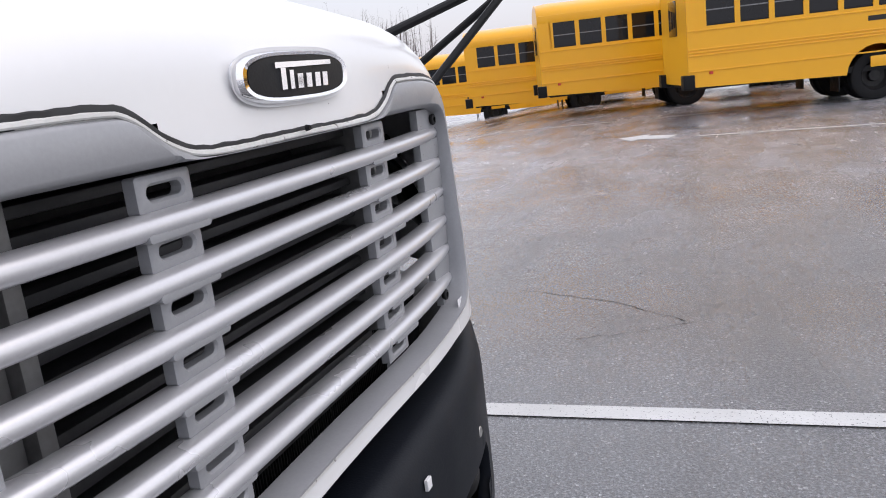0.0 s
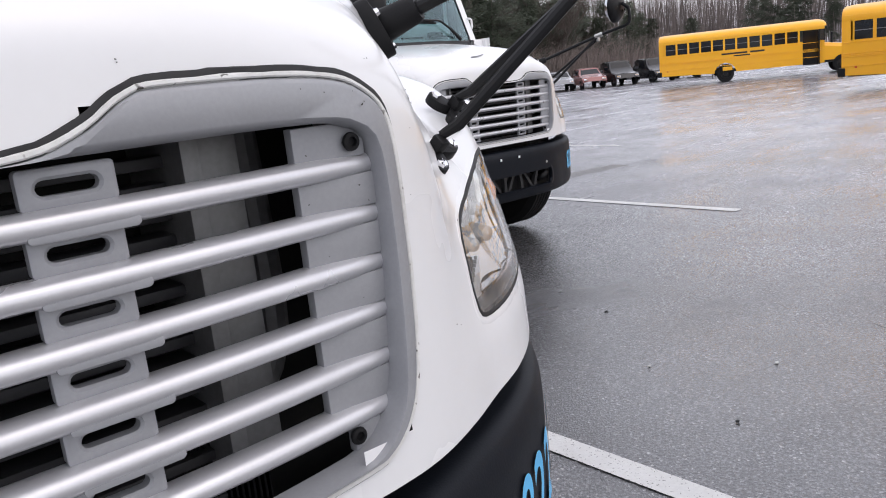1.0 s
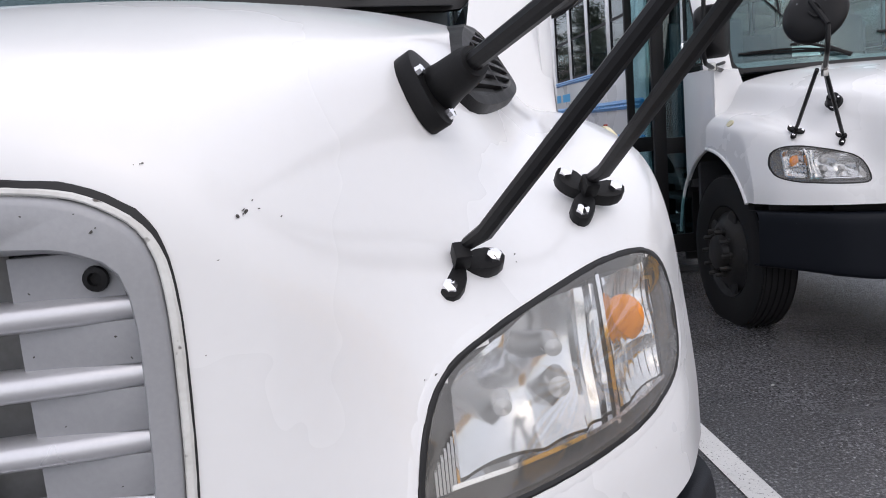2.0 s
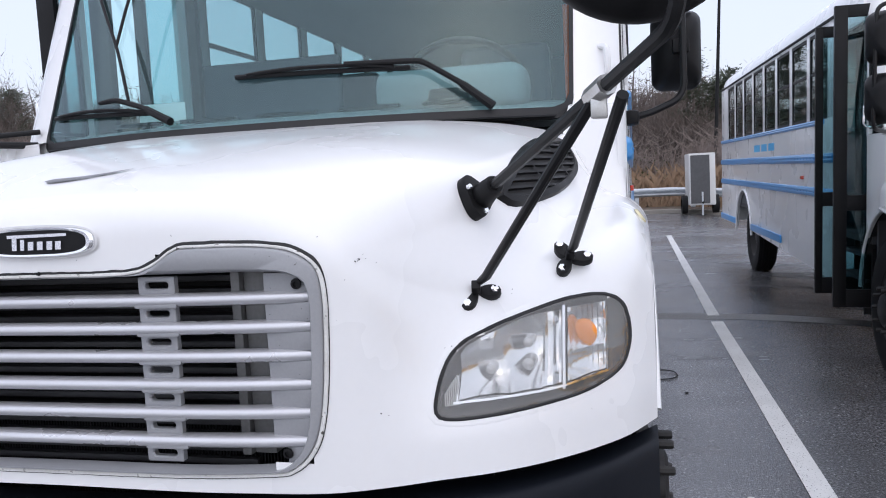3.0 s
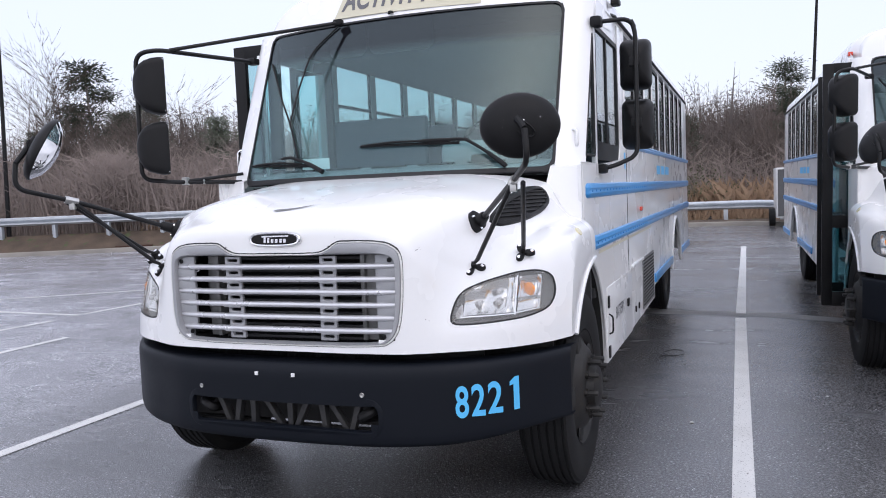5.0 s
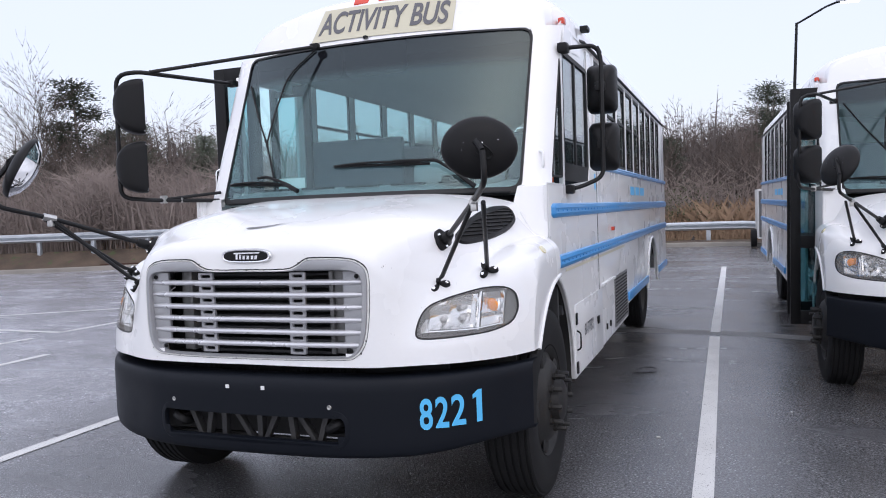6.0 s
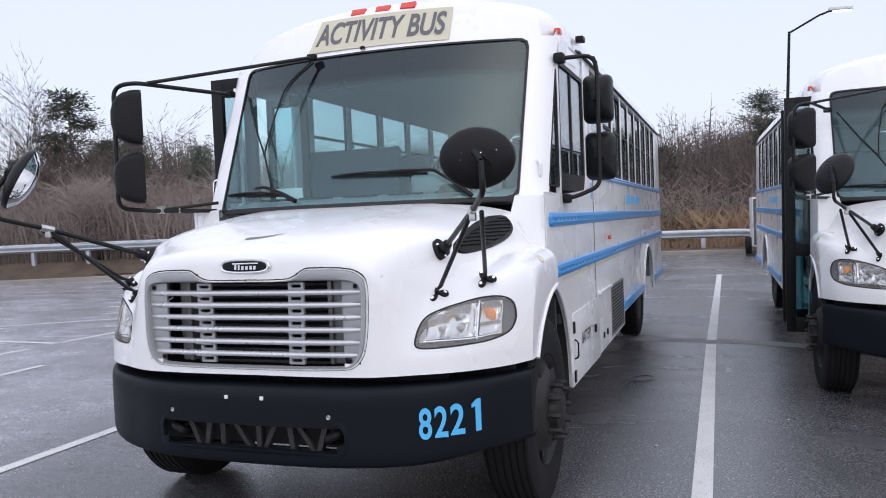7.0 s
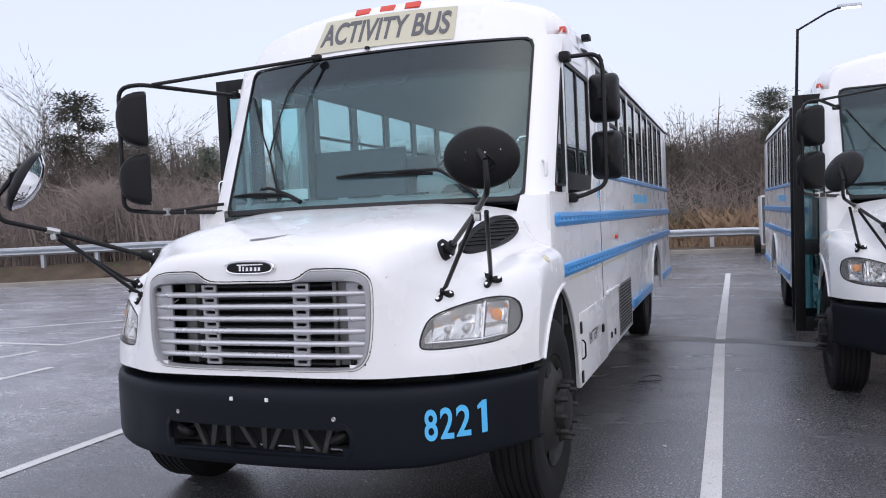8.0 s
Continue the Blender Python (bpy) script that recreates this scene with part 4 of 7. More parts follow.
def side_wall(bus, s, door):
    """Lower side panel with the wheel arches, posts and rails of one side."""
    arch = [(1.3 + 0.64 * math.cos(a), 0.52 + 0.70 * math.sin(a)) for a in np.linspace(radians(88), radians(0), 12)]
    rear = [(7.35 + 0.62 * math.cos(a), 0.55 + 0.62 * math.sin(a)) for a in np.linspace(radians(172), radians(8), 14)]
    if door:
        p1 = [(1.30, 1.745), (1.30, 1.22)] + arch[:7] + [(1.80, 1.745)]
        part("side_panel", plate(bmesh.new(), p1, "x", s * 1.195, s * 1.225, 0.002), WHITE, bus)
        p2 = [(2.62, 0.50)] + rear + [(Y_END, 0.62), (Y_END, 1.95), (2.62, 1.95)]
        part("side_panel", plate(bmesh.new(), p2, "x", s * 1.195, s * 1.225, 0.002), WHITE, bus)
    else:
        p = [(1.30, 1.745), (1.30, 1.22)] + arch[:-1] + [(1.945, 0.53), (1.98, 0.46), (4.78, 0.50), (4.80, 0.62)] + rear + [(Y_END, 0.62), (Y_END, 1.95), (2.78, 1.95), (2.70, 1.80), (1.72, 1.745)]
        part("side_panel", plate(bmesh.new(), p, "x", s * 1.195, s * 1.225, 0.002), WHITE, bus)
    # header over the windows
    part("header", plate(bmesh.new(), [(1.90, 2.63), (2.7, 2.63), (2.7, 2.765), (Y_END, 2.765), (Y_END, 2.80), (1.95, 2.80)], "x", s * 1.185, s * 1.215, 0.002), WHITE, bus)
    wins = [2.885 + 0.752 * k for k in range(9)] if door else WIN_Y
    top = 2.765
    for k, y in enumerate(wins):
        part("window_post", B(s * 1.186, s * 1.219, y - (0.05 if door else 0.03), y + (0.05 if door else 0.03), 1.93, top + 0.02, 0.004), WHITE, bus)
        if k == len(wins) - 1:
            break
        y0, y1 = y + 0.035, min(wins[k + 1], Y_END) - 0.035
        fr = bmesh.new()
        o, i = rounded(y0, y1, 1.952, top, 0.03, 3), rounded(y0 + 0.03, y1 - 0.03, 1.982, top - 0.03, 0.03, 3)
        grid(fr, [[(s * 1.19, a, b) for a, b in i], [(s * 1.212, a, b) for a, b in i], [(s * 1.212, a, b) for a, b in o], [(s * 1.19, a, b) for a, b in o], [(s * 1.19, a, b) for a, b in i]], True)
        box(fr, s * 1.19, s * 1.21, y0 + 0.02, y1 - 0.02, top - 0.38, top - 0.355)
        w = part("window", fr, SEAL, bus, "black-framed split sash window")
        pn = part("pane", B(s * 1.199, s * 1.202, y0 + 0.02, y1 - 0.02, 1.97, top - 0.02), PANE, w)
        pn.visible_shadow = False
    part("rear_post", B(s * 1.186, s * 1.219, min(wins[-1], 9.4) + 0.035, Y_END, 1.93, 2.785, 0.004), WHITE, bus)
    # rails
    for z0, z1, ya in ((1.548, 1.640, 1.36 if not door else 2.66), (1.232, 1.322, 1.50 if not door else 2.66), (1.90, 1.955, 3.0)):
        zc, h = (z0 + z1) / 2, (z1 - z0) / 2
        prof = [(0.0, -h), (0.018, -h * 0.8), (0.026, -h * 0.35), (0.020, 0), (0.026, h * 0.35), (0.018, h * 0.8), (0.0, h)]
        rows = [[(s * (1.222 + a * k), y, zc + b * (0.6 + 0.4 * k)) for a, b in prof] for y, k in ((ya, 0.15), (ya + 0.03, 0.8), (ya + 0.07, 1), (Y_END - 0.05, 1), (Y_END, 0.4))]
        r = part("rub_rail", grid_bm(rows), BLUE, bus, "blue rub rail")
        if z0 < 1.8:
            for y in np.arange(ya + 0.12, 4.2, 0.13):
                part("rivet", L([(0.0, 0.009), (0.004, 0.007), (0.006, 0.0)], 8, "x", (0, 0, 0)), BLUE, r).matrix_basis = Matrix.Translation((s * 1.244, y, zc)) @ Matrix.Diagonal((s, 1, 1, 1))
    for ya, yb in ((4.80, 6.70), (7.98, Y_END)):
        part("skirt_rail", B(s * 1.222, s * 1.245, ya, yb, 0.645, 0.735, 0.012), BLUE, bus, "blue skirt rail")


def windshield(bus):
    xs_ = np.linspace(-1.045, 1.045, 33)
    gl = part("windshield", grid_bm([[(x, shield_y(x, z), z) for x in xs_] for z in np.linspace(1.735, 2.755, 14)]), WINDSHIELD, bus, "green tinted curved windshield", 180)
    gl.visible_shadow = False
    o = rounded(-1.054, 1.054, 1.705, 2.770, 0.06, 8)
    i = rounded(-1.040, 1.040, 1.746, 2.757, 0.05, 8)
    bm = bmesh.new()
    o2, i2 = resample(ccw(o), 160), resample(ccw(i), 160)
    grid(bm, [[(x, shield_y(x, z) + 0.02, z) for x, z in o2], [(x, shield_y(x, z) - 0.008, z) for x, z in o2], [(x, shield_y(x, z) - 0.010, z) for x, z in i2], [(x, shield_y(x, z) + 0.004, z) for x, z in i2]], True)
    part("windshield_seal", bm, SEAL, bus, "black rubber seal")


def bus_body(bus):
    # front cap
    half = [0, 0.15, 0.3, 0.45, 0.6, 0.72, 0.83, 0.92, 1.0, 1.06, 1.11, 1.15, 1.18, 1.205, 1.22]
    cols = [-x for x in half[::-1]][:-1] + half
    rows = []
    for x in cols:
        ax = abs(x)
        yb = shield_y(ax, 2.76) - 0.006
        zr = roof_z(ax)
        p, c, q = Vector((yb, 2.76)), Vector((yb + 0.20 * (zr - 2.76) / 0.41, zr - 0.005)), Vector((yb + 0.55, zr))
        r1 = p.lerp(c, 0.74)
        pts = [p, p.lerp(c, 0.35), r1] + [r1.lerp(c, t).lerp(c.lerp(q, t * 0.75), t) for t in np.linspace(0.12, 1, 8)] + [Vector((max(2.4, q.x + 0.05), zr))]
        rows.append([(x * (0.915 + 0.085 * smooth(0, 0.45, a.x - yb)), a.x, a.y) for a in pts])
    part("front_cap", grid_bm(rows), WHITE, bus, "white fibreglass front cap", 60)
    # A pillars and cowl
    for s in (-1, 1):
        pil = []
        for z in np.linspace(1.70, 2.78, 10):
            y = shield_y(1.05, z)
            pil.append([(s * 1.04, y - 0.004, z), (s * 1.09, y + 0.006, z), (s * 1.15, y + 0.030, z), (s * 1.195, y + 0.065, z), (s * 1.212, y + 0.10, z), (s * 1.17, y + 0.10, z), (s * 1.10, y + 0.07, z)])
        part("pillar", grid_bm(pil, True), WHITE, bus, "white windshield pillar")
    bm = bmesh.new()
    grid(bm, [[(x, shield_y(x, 1.735) - 0.05, 1.712) for x in np.linspace(-1.0, 1.0, 41)], [(x, shield_y(x, 1.735) + 0.03, 1.730) for x in np.linspace(-1.0, 1.0, 41)]])
    part("cowl", bm, BLACK, bus, "black cowl strip")
    for s in (-1, 1):
        rows = []
        for z in np.linspace(1.225, 1.76, 16):
            out = 0.062 * (1 - float(smooth(1.30, 1.42, z)))
            rows.append([(s * (1.222 + out * k), y, z) for y, k in ((1.272, 1.0), (1.31, 0.65), (1.36, 0.27), (1.45, 0.06), (1.62, 0.03), (1.80, 0.0))])
        bm = grid_bm(rows)
        part("cowl_side", bm, WHITE, bus)
        bm = grid_bm([[(s * (1.02 + 0.20 * t), 1.272, top_z(1.02 + 0.21 * t, 1.28) - 0.004) for t in np.linspace(0, 1, 8)],
                      [(s * (1.04 + 0.18 * t), 1.30 + 0.06 * t, 1.745) for t in np.linspace(0, 1, 8)],
                      [(s * (1.05 + 0.17 * t), 1.42 + 0.1 * t, 1.765) for t in np.linspace(0, 1, 8)]])
        part("cowl_corner", bm, WHITE, bus)
        # cap side above the cab windows
        bm = grid_bm([[(s * 1.155, 1.90, 2.76), (s * 1.195, 1.93, 2.70), (s * 1.215, 1.99, 2.64)], [(s * 1.19, 2.0, 2.85), (s * 1.212, 2.1, 2.77), (s * 1.219, 2.2, 2.66)], [(s * 1.19, 2.5, 2.85), (s * 1.216, 2.5, 2.77), (s * 1.22, 2.5, 2.68)]])
        part("cap_side", bm, WHITE, bus)
    # roof, back, floor
    prof = [(x, z) for x, z in ROOF] + [(-x, z) for x, z in ROOF[::-1][1:]]
    bm = bmesh.new()
    rows = [[(x, y, z) for x, z in prof] for y in (2.39, 4, 6, 8, Y_END - 0.25)]
    rows += [[(x * 0.985, Y_END - 0.08, z - 0.03) for x, z in prof], [(x * 0.97, Y_END, min(z, 2.95)) for x, z in prof]]
    inner = [[(x * 0.97, y, z - 0.05) for x, z in prof] for y in (2.42, Y_END - 0.05)]
    grid(bm, rows)
    part("roof", bm, WHITE, bus, "white ribbed roof")
    part("ceiling_lining", grid_bm(inner), CABIN, bus)
    part("rear_wall", plate(bmesh.new(), [(-1.2, 0.6), (1.2, 0.6), (1.2, 1.95), (0.9, 1.95), (0.9, 2.6), (0.3, 2.6), (0.3, 1.5), (-0.3, 1.5), (-0.3, 2.6), (-0.9, 2.6), (-0.9, 1.95), (-1.2, 1.95)], "y", Y_END - 0.06, Y_END - 0.01), WHITE, bus)
    part("rear_header", plate(bmesh.new(), [(-1.2, 2.6), (1.2, 2.6), (1.1, 2.92), (0, 3.04), (-1.1, 2.92)], "y", Y_END - 0.06, Y_END - 0.015), WHITE, bus)
    for a, b in ((-1.2, -0.9), (0.9, 1.2)):
        part("rear_post", B(a, b, Y_END - 0.06, Y_END - 0.012, 1.95, 2.6), WHITE, bus)
    part("floor_pan", B(-1.19, 1.19, 1.75, Y_END - 0.05, 0.92, 0.98), CABIN_DARK, bus)
    part("firewall", B(-1.19, 1.19, 1.62, 1.66, 0.75, 1.70), CABIN_DARK, bus)
    for s in (-1, 1):
        part("inner_wall", B(s * 1.165, s * 1.19, 2.8, Y_END - 0.05, 0.98, 1.94), CABIN, bus)
    part("chassis_rail", B(-0.45, -0.35, 0.5, 9.0, 0.55, 0.85), DARK, bus)
    part("chassis_rail", B(0.35, 0.45, 0.5, 9.0, 0.55, 0.85), DARK, bus)
    part("engine", B(-0.35, 0.35, 0.5, 1.6, 0.6, 1.3, 0.05), DARK, bus)
    for s in (-1, 1):
        bm = bmesh.new()
        bow = [(1.3 + (0.63 if math.cos(a) > 0 else 0.69) * math.cos(a), 0.52 + 0.69 * math.sin(a)) for a in np.linspace(radians(-8), radians(150), 22)]
        grid(bm, [[(s * (1.275 - 0.072 * smooth(1.27, 1.45, y)), y, z) for y, z in bow], [(s * 0.75, y, z) for y, z in bow]])
        part("wheel_arch_liner", bm, DARK, bus)
        part("mud_flap", B(s * 0.78, s * 1.19, 1.95, 1.97, 0.34, 1.02, 0.004), DARK, bus)


def wheel(bus, x, y, s, r=0.52, w=0.27, dual=False):
    """Tyre with treads and a dished steel rim; x is the outer face."""
    tyre = [(-w, r * 0.60), (-w - 0.004, r * 0.72), (-w + 0.004, r * 0.90), (-w + 0.03, r * 0.975)]
    for g in np.linspace(-w + 0.035, -0.035, 6):
        tyre += [(g, r * 0.99), (g + 0.004, r * 0.972), (g + 0.012, r * 0.972), (g + 0.016, r * 0.992)]
    tyre += [(-0.03, r * 0.985), (-0.012, r * 0.955), (-0.002, r * 0.88), (0.002, r * 0.78), (-0.004, r * 0.68), (-0.012, r * 0.60), (-0.03, r * 0.575), (-w, r * 0.575)]
    ty = part("wheel", L([(s * a, q) for a, q in tyre], 56, "x", (x, y, r)), RUBBER, bus, "black truck tyre on a dark steel rim", 25)
    if dual:
        rim = [(-0.02, r * 0.575), (-0.10, r * 0.53), (-0.14, r * 0.46), (-0.15, r * 0.25), (-0.06, r * 0.22), (-0.05, 0.0)]
    else:
        rim = [(-0.014, r * 0.585), (-0.03, r * 0.55), (-0.045, r * 0.52), (-0.035, r * 0.47), (0.000, r * 0.40), (0.018, r * 0.33), (0.020, r * 0.24), (0.06, r * 0.215), (0.072, r * 0.17), (0.075, 0.0)]
    rm = part("rim", L([(s * a, q) for a, q in rim], 40, "x", (x, y, r)), RIM, ty, "", 30)
    if not dual:
        for k in range(5):
            a = 2 * math.pi * (k + 0.5) / 5
            part("vent_hole", L([(s * 0.004, 0.0), (s * 0.0035, 0.048), (-s * 0.004, 0.056)], 14, "x", (x + s * -0.022, y + r * 0.465 * math.cos(a), r + r * 0.465 * math.sin(a))), DARK, rm)
        for k in range(10):
            a = 2 * math.pi * k / 10
            part("wheel_nut", L([(s * 0.015, 0.021), (s * 0.035, 0.021), (s * 0.037, 0.015), (s * 0.085, 0.0145), (s * 0.090, 0.011), (s * 0.090, 0)], 8, "x",
                                (x, y + r * 0.29 * math.cos(a), r + r * 0.29 * math.sin(a))), RIM, rm)
    return ty


def make_bus(name, label):
    bus = thing(name, label, "bus", "white activity buses")
    bus_front(bus)
    bumper(bus)
    for s in (-1, 1):
        headlamp(bus, s)
    bus_body(bus)
    windshield(bus)
    side_wall(bus, 1, False)
    side_wall(bus, -1, True)
    for s in (-1, 1):
        wheel(bus, s * 1.25, 1.12, s, 0.525)
        wheel(bus, s * 1.11, 7.35, s, dual=True)
    return bus


bus = make_bus("activity_bus", "white activity bus with silver grille, black bumper and blue rails")


# ---- bus fittings ----
def wall_x(y, z):
    """Where the hood's side wall stands at a height."""
    lo, hi = 0.55, 1.20
    for _ in range(24):
        m = (lo + hi) / 2
        lo, hi = (m, hi) if top_z(m, y) > z else (lo, m)
    return lo


def hood_vent(bus, s):
    outl = resample(ccw(spline([(0.50, 1.478), (0.57, 1.520), (0.70, 1.570), (0.90, 1.610), (1.07, 1.628), (1.125, 1.600), (1.10, 1.548), (1.00, 1.510), (0.80, 1.472), (0.62, 1.452), (0.53, 1.452)], 4)), 48)

    def on(pts, d):
        return [(s * (wall_x(y, z) + d), y, z + d * 0.5) for y, z in pts]
    v = part("hood_vent", grid_bm([on(offset(outl, 0.006), 0.0), on(offset(outl, 0.0), 0.014), on(offset(outl, -0.014), 0.014), on(offset(outl, -0.02), 0.004)], True), BLACK, bus, "black louvred hood vent")
    c = (0.82, 1.54)
    part("vent_back", grid_bm([[(s * (wall_x(c[0] + (y - c[0]) * t, c[1] + (z - c[1]) * t) + 0.005), c[0] + (y - c[0]) * t, c[1] + (z - c[1]) * t) for y, z in offset(outl, -0.012)] for t in (1, 0.6, 0.3, 0.02)], True), DARK, v)
    for k in range(8):
        z0 = 1.468 + 0.019 * k
        ys_ = [y for y in np.linspace(0.5, 1.13, 64) if inside((y, z0 + 0.0), offset(outl, -0.008))]
        if len(ys_) > 3:
            yy = np.linspace(ys_[0], ys_[-1], 14)
            part("louvre", grid_bm([on([(y, z0 - 0.004) for y in yy], 0.004), on([(y, z0 - 0.003) for y in yy], 0.012), on([(y, z0 + 0.003) for y in yy], 0.012), on([(y, z0 + 0.005) for y in yy], 0.003)]), BLACK, v)
    for y0 in (0.72, 0.92):
        zz = [z for z in np.linspace(1.45, 1.63, 40) if inside((y0, z), outl)]
        part("louvre", grid_bm([on([(y0 - 0.004, z) for z in zz], 0.013), on([(y0 + 0.004, z) for z in zz], 0.013)]), BLACK, v)


def foot(parent, p, n):
    """Three-lobed bracket bolted to the fender; n is the surface normal."""
    m = Matrix.Translation(p) @ Vector(n).to_track_quat("Z", "Y").to_matrix().to_4x4()
    bm = bmesh.new()
    outl = []
    for k in range(42):
        a = 2 * math.pi * k / 42
        outl.append((0.032 + 0.023 * math.cos(3 * a)) * Vector((math.cos(a), math.sin(a))))
    plate(bm, [tuple(q) for q in outl], "z", -0.012, 0.008, 0.002)
    box(bm, -0.010, 0.010, -0.012, 0.012, 0.006, 0.030, 0.003)
    bmesh.ops.transform(bm, matrix=m, verts=bm.verts)
    f = part("mirror_foot", bm, BLACK, parent, "black three-lobed bracket")
    for k in range(3):
        a = 2 * math.pi * k / 3
        bm = L([(0.007, 0.010), (0.014, 0.009), (0.016, 0.0)], 6, "z", (0.041 * math.cos(a), 0.041 * math.sin(a), 0))
        bmesh.ops.transform(bm, matrix=m, verts=bm.verts)
        part("bolt", bm, CHROME, f, "bright bolt")
    return f


def cross_mirror(bus, s):
    """Round crossover mirror on a tripod of rods above the fender."""
    J, Bd, Pv = Vector((s * 1.190, 0.0, 1.655)), Vector((s * 1.315, -0.235, 1.725)), Vector((s * 1.305, -0.225, 1.85))
    P = Vector((s * 0.900, 0.425, 1.478))
    FA, FB = (Vector((s * a, b, top_z(a, b) + 0.010)) for a, b in ((0.898, 0.312), (1.092, 0.478)))
    root = part("crossover_mirror", T(bend([P + (J - P).normalized() * 0.07, J, Bd, Pv], 0.06, 6), 0.0125), ROD, bus, "round black crossover mirror on a rod tripod")
    # boss on the hood side
    n = Vector((s * 0.62, -0.62, 0.48)).normalized()
    m = Matrix.Translation(P) @ (J - P).to_track_quat("Z", "Y").to_matrix().to_4x4()
    bm = L([(-0.05, 0.044), (-0.02, 0.034), (0.02, 0.028), (0.07, 0.024), (0.078, 0.020), (0.078, 0)], 20, "z")
    bmesh.ops.transform(bm, matrix=m, verts=bm.verts)
    boss = part("boss", bm, BLACK, root, "black rubber boss")
    m2 = Matrix.Translation(P + Vector((-s * 0.012, -0.008, 0))) @ Vector((s * 0.80, -0.42, 0.42)).to_track_quat("Z", "Y").to_matrix().to_4x4()
    bm = bmesh.new()
    plate(bm, [(0.038 * math.cos(a) * (1 + 0.10 * math.cos(3 * a)), 0.052 * math.sin(a) * (1 + 0.10 * math.cos(3 * a))) for a in np.linspace(0, 2 * math.pi, 30, endpoint=False)], "z", -0.022, 0.006, 0.003)
    bmesh.ops.transform(bm, matrix=m2, verts=bm.verts)
    part("base_plate", bm, BLACK, root)
    for a in (0.5, 2.6, 4.7):
        bm = L([(0.006, 0.008), (0.013, 0.007), (0.014, 0.0)], 8, "z", (0.028 * math.cos(a), 0.040 * math.sin(a), 0))
        bmesh.ops.transform(bm, matrix=m2, verts=bm.verts)
        part("bolt", bm, CHROME, root)
    for F, K in ((FA, J), (FB, J + Vector((s * 0.045, -0.012, 0.004)))):
        d = (K - F).normalized()
        part("strut", T([F + d * 0.02 + Vector((0, 0, 0.012)), F + d * 0.06, K - d * 0.02], [0.008, 0.0108, 0.0108], 10), ROD, root)
        foot(root, F, (s * 0.12, -0.68, 0.72))
    part("clamp", tube(bmesh.new(), [J - (Bd - J).normalized() * 0.03, J + (Bd - J).normalized() * 0.035], 0.019, 8), STEEL, root, "zinc clamp")
    part("clamp", B(J.x - 0.014, J.x + 0.014, J.y - 0.01, J.y + 0.016, J.z - 0.045, J.z - 0.008, 0.004), STEEL, root)
    # head: the driver's side faces the seat, the door side is turned down towards the bumper
    c = Vector((1.262, -0.130, 1.868)) if s > 0 else Vector((-1.285, -0.075, 1.925))
    aim = c - Vector((0.60, 2.40, 2.0)) if s > 0 else Vector((-0.69, -0.61, 0.50))
    m = Matrix.Translation(c) @ look((0, 0, 0), aim).to_3x3().to_4x4() @ Matrix.Diagonal((0.158, 0.128, 1, 1) if s > 0 else (0.158, 0.172, 1, 1))
    bm = L([(-0.050, 0.0), (-0.047, 0.45), (-0.036, 0.75), (-0.016, 0.95), (0.0, 1.0), (0.010, 1.0), (0.014, 0.97), (0.010, 0.95)], 48, "z")
    bmesh.ops.transform(bm, matrix=m, verts=bm.verts)
    hd = part("mirror_head", bm, BLACK, root, "oval black mirror shell")
    bm = L([(0.013, 0.955), (0.05, 0.72), (0.072, 0.4), (0.08, 0.0)], 40, "z")
    bmesh.ops.transform(bm, matrix=m, verts=bm.verts)
    part("mirror_glass", bm, CHROME, hd, "convex mirror glass")
    for u, w in ((-0.50, 0.22), (-0.48, -0.06), (0.38, 0.18), (0.42, -0.05), (-0.1, 0.15)):
        p = m @ Vector((u * (1 if s > 0 else -1), w, -0.048 + 0.03 * (u * u + w * w)))
        bm = bmesh.new()
        bmesh.ops.create_uvsphere(bm, u_segments=8, v_segments=6, radius=0.005, matrix=Matrix.Translation(p))
        part("rivet", bm, CHROME, hd)
    q = m @ Vector((0.05, 0.2, -0.055))
    part("ball_joint", tube(bmesh.new(), [Pv, Pv.lerp(q, 0.5), q], [0.0125, 0.014, 0.016], 10), BLACK, hd)
    part("guard_loop", T(bend([q, m @ Vector((-0.22, 0.02, -0.075)), m @ Vector((-0.40, -0.25, -0.05)), m @ Vector((-0.2, -0.40, -0.06)), m @ Vector((0.06, -0.18, -0.06))], 0.02, 4), 0.005, 6), BLACK, hd)


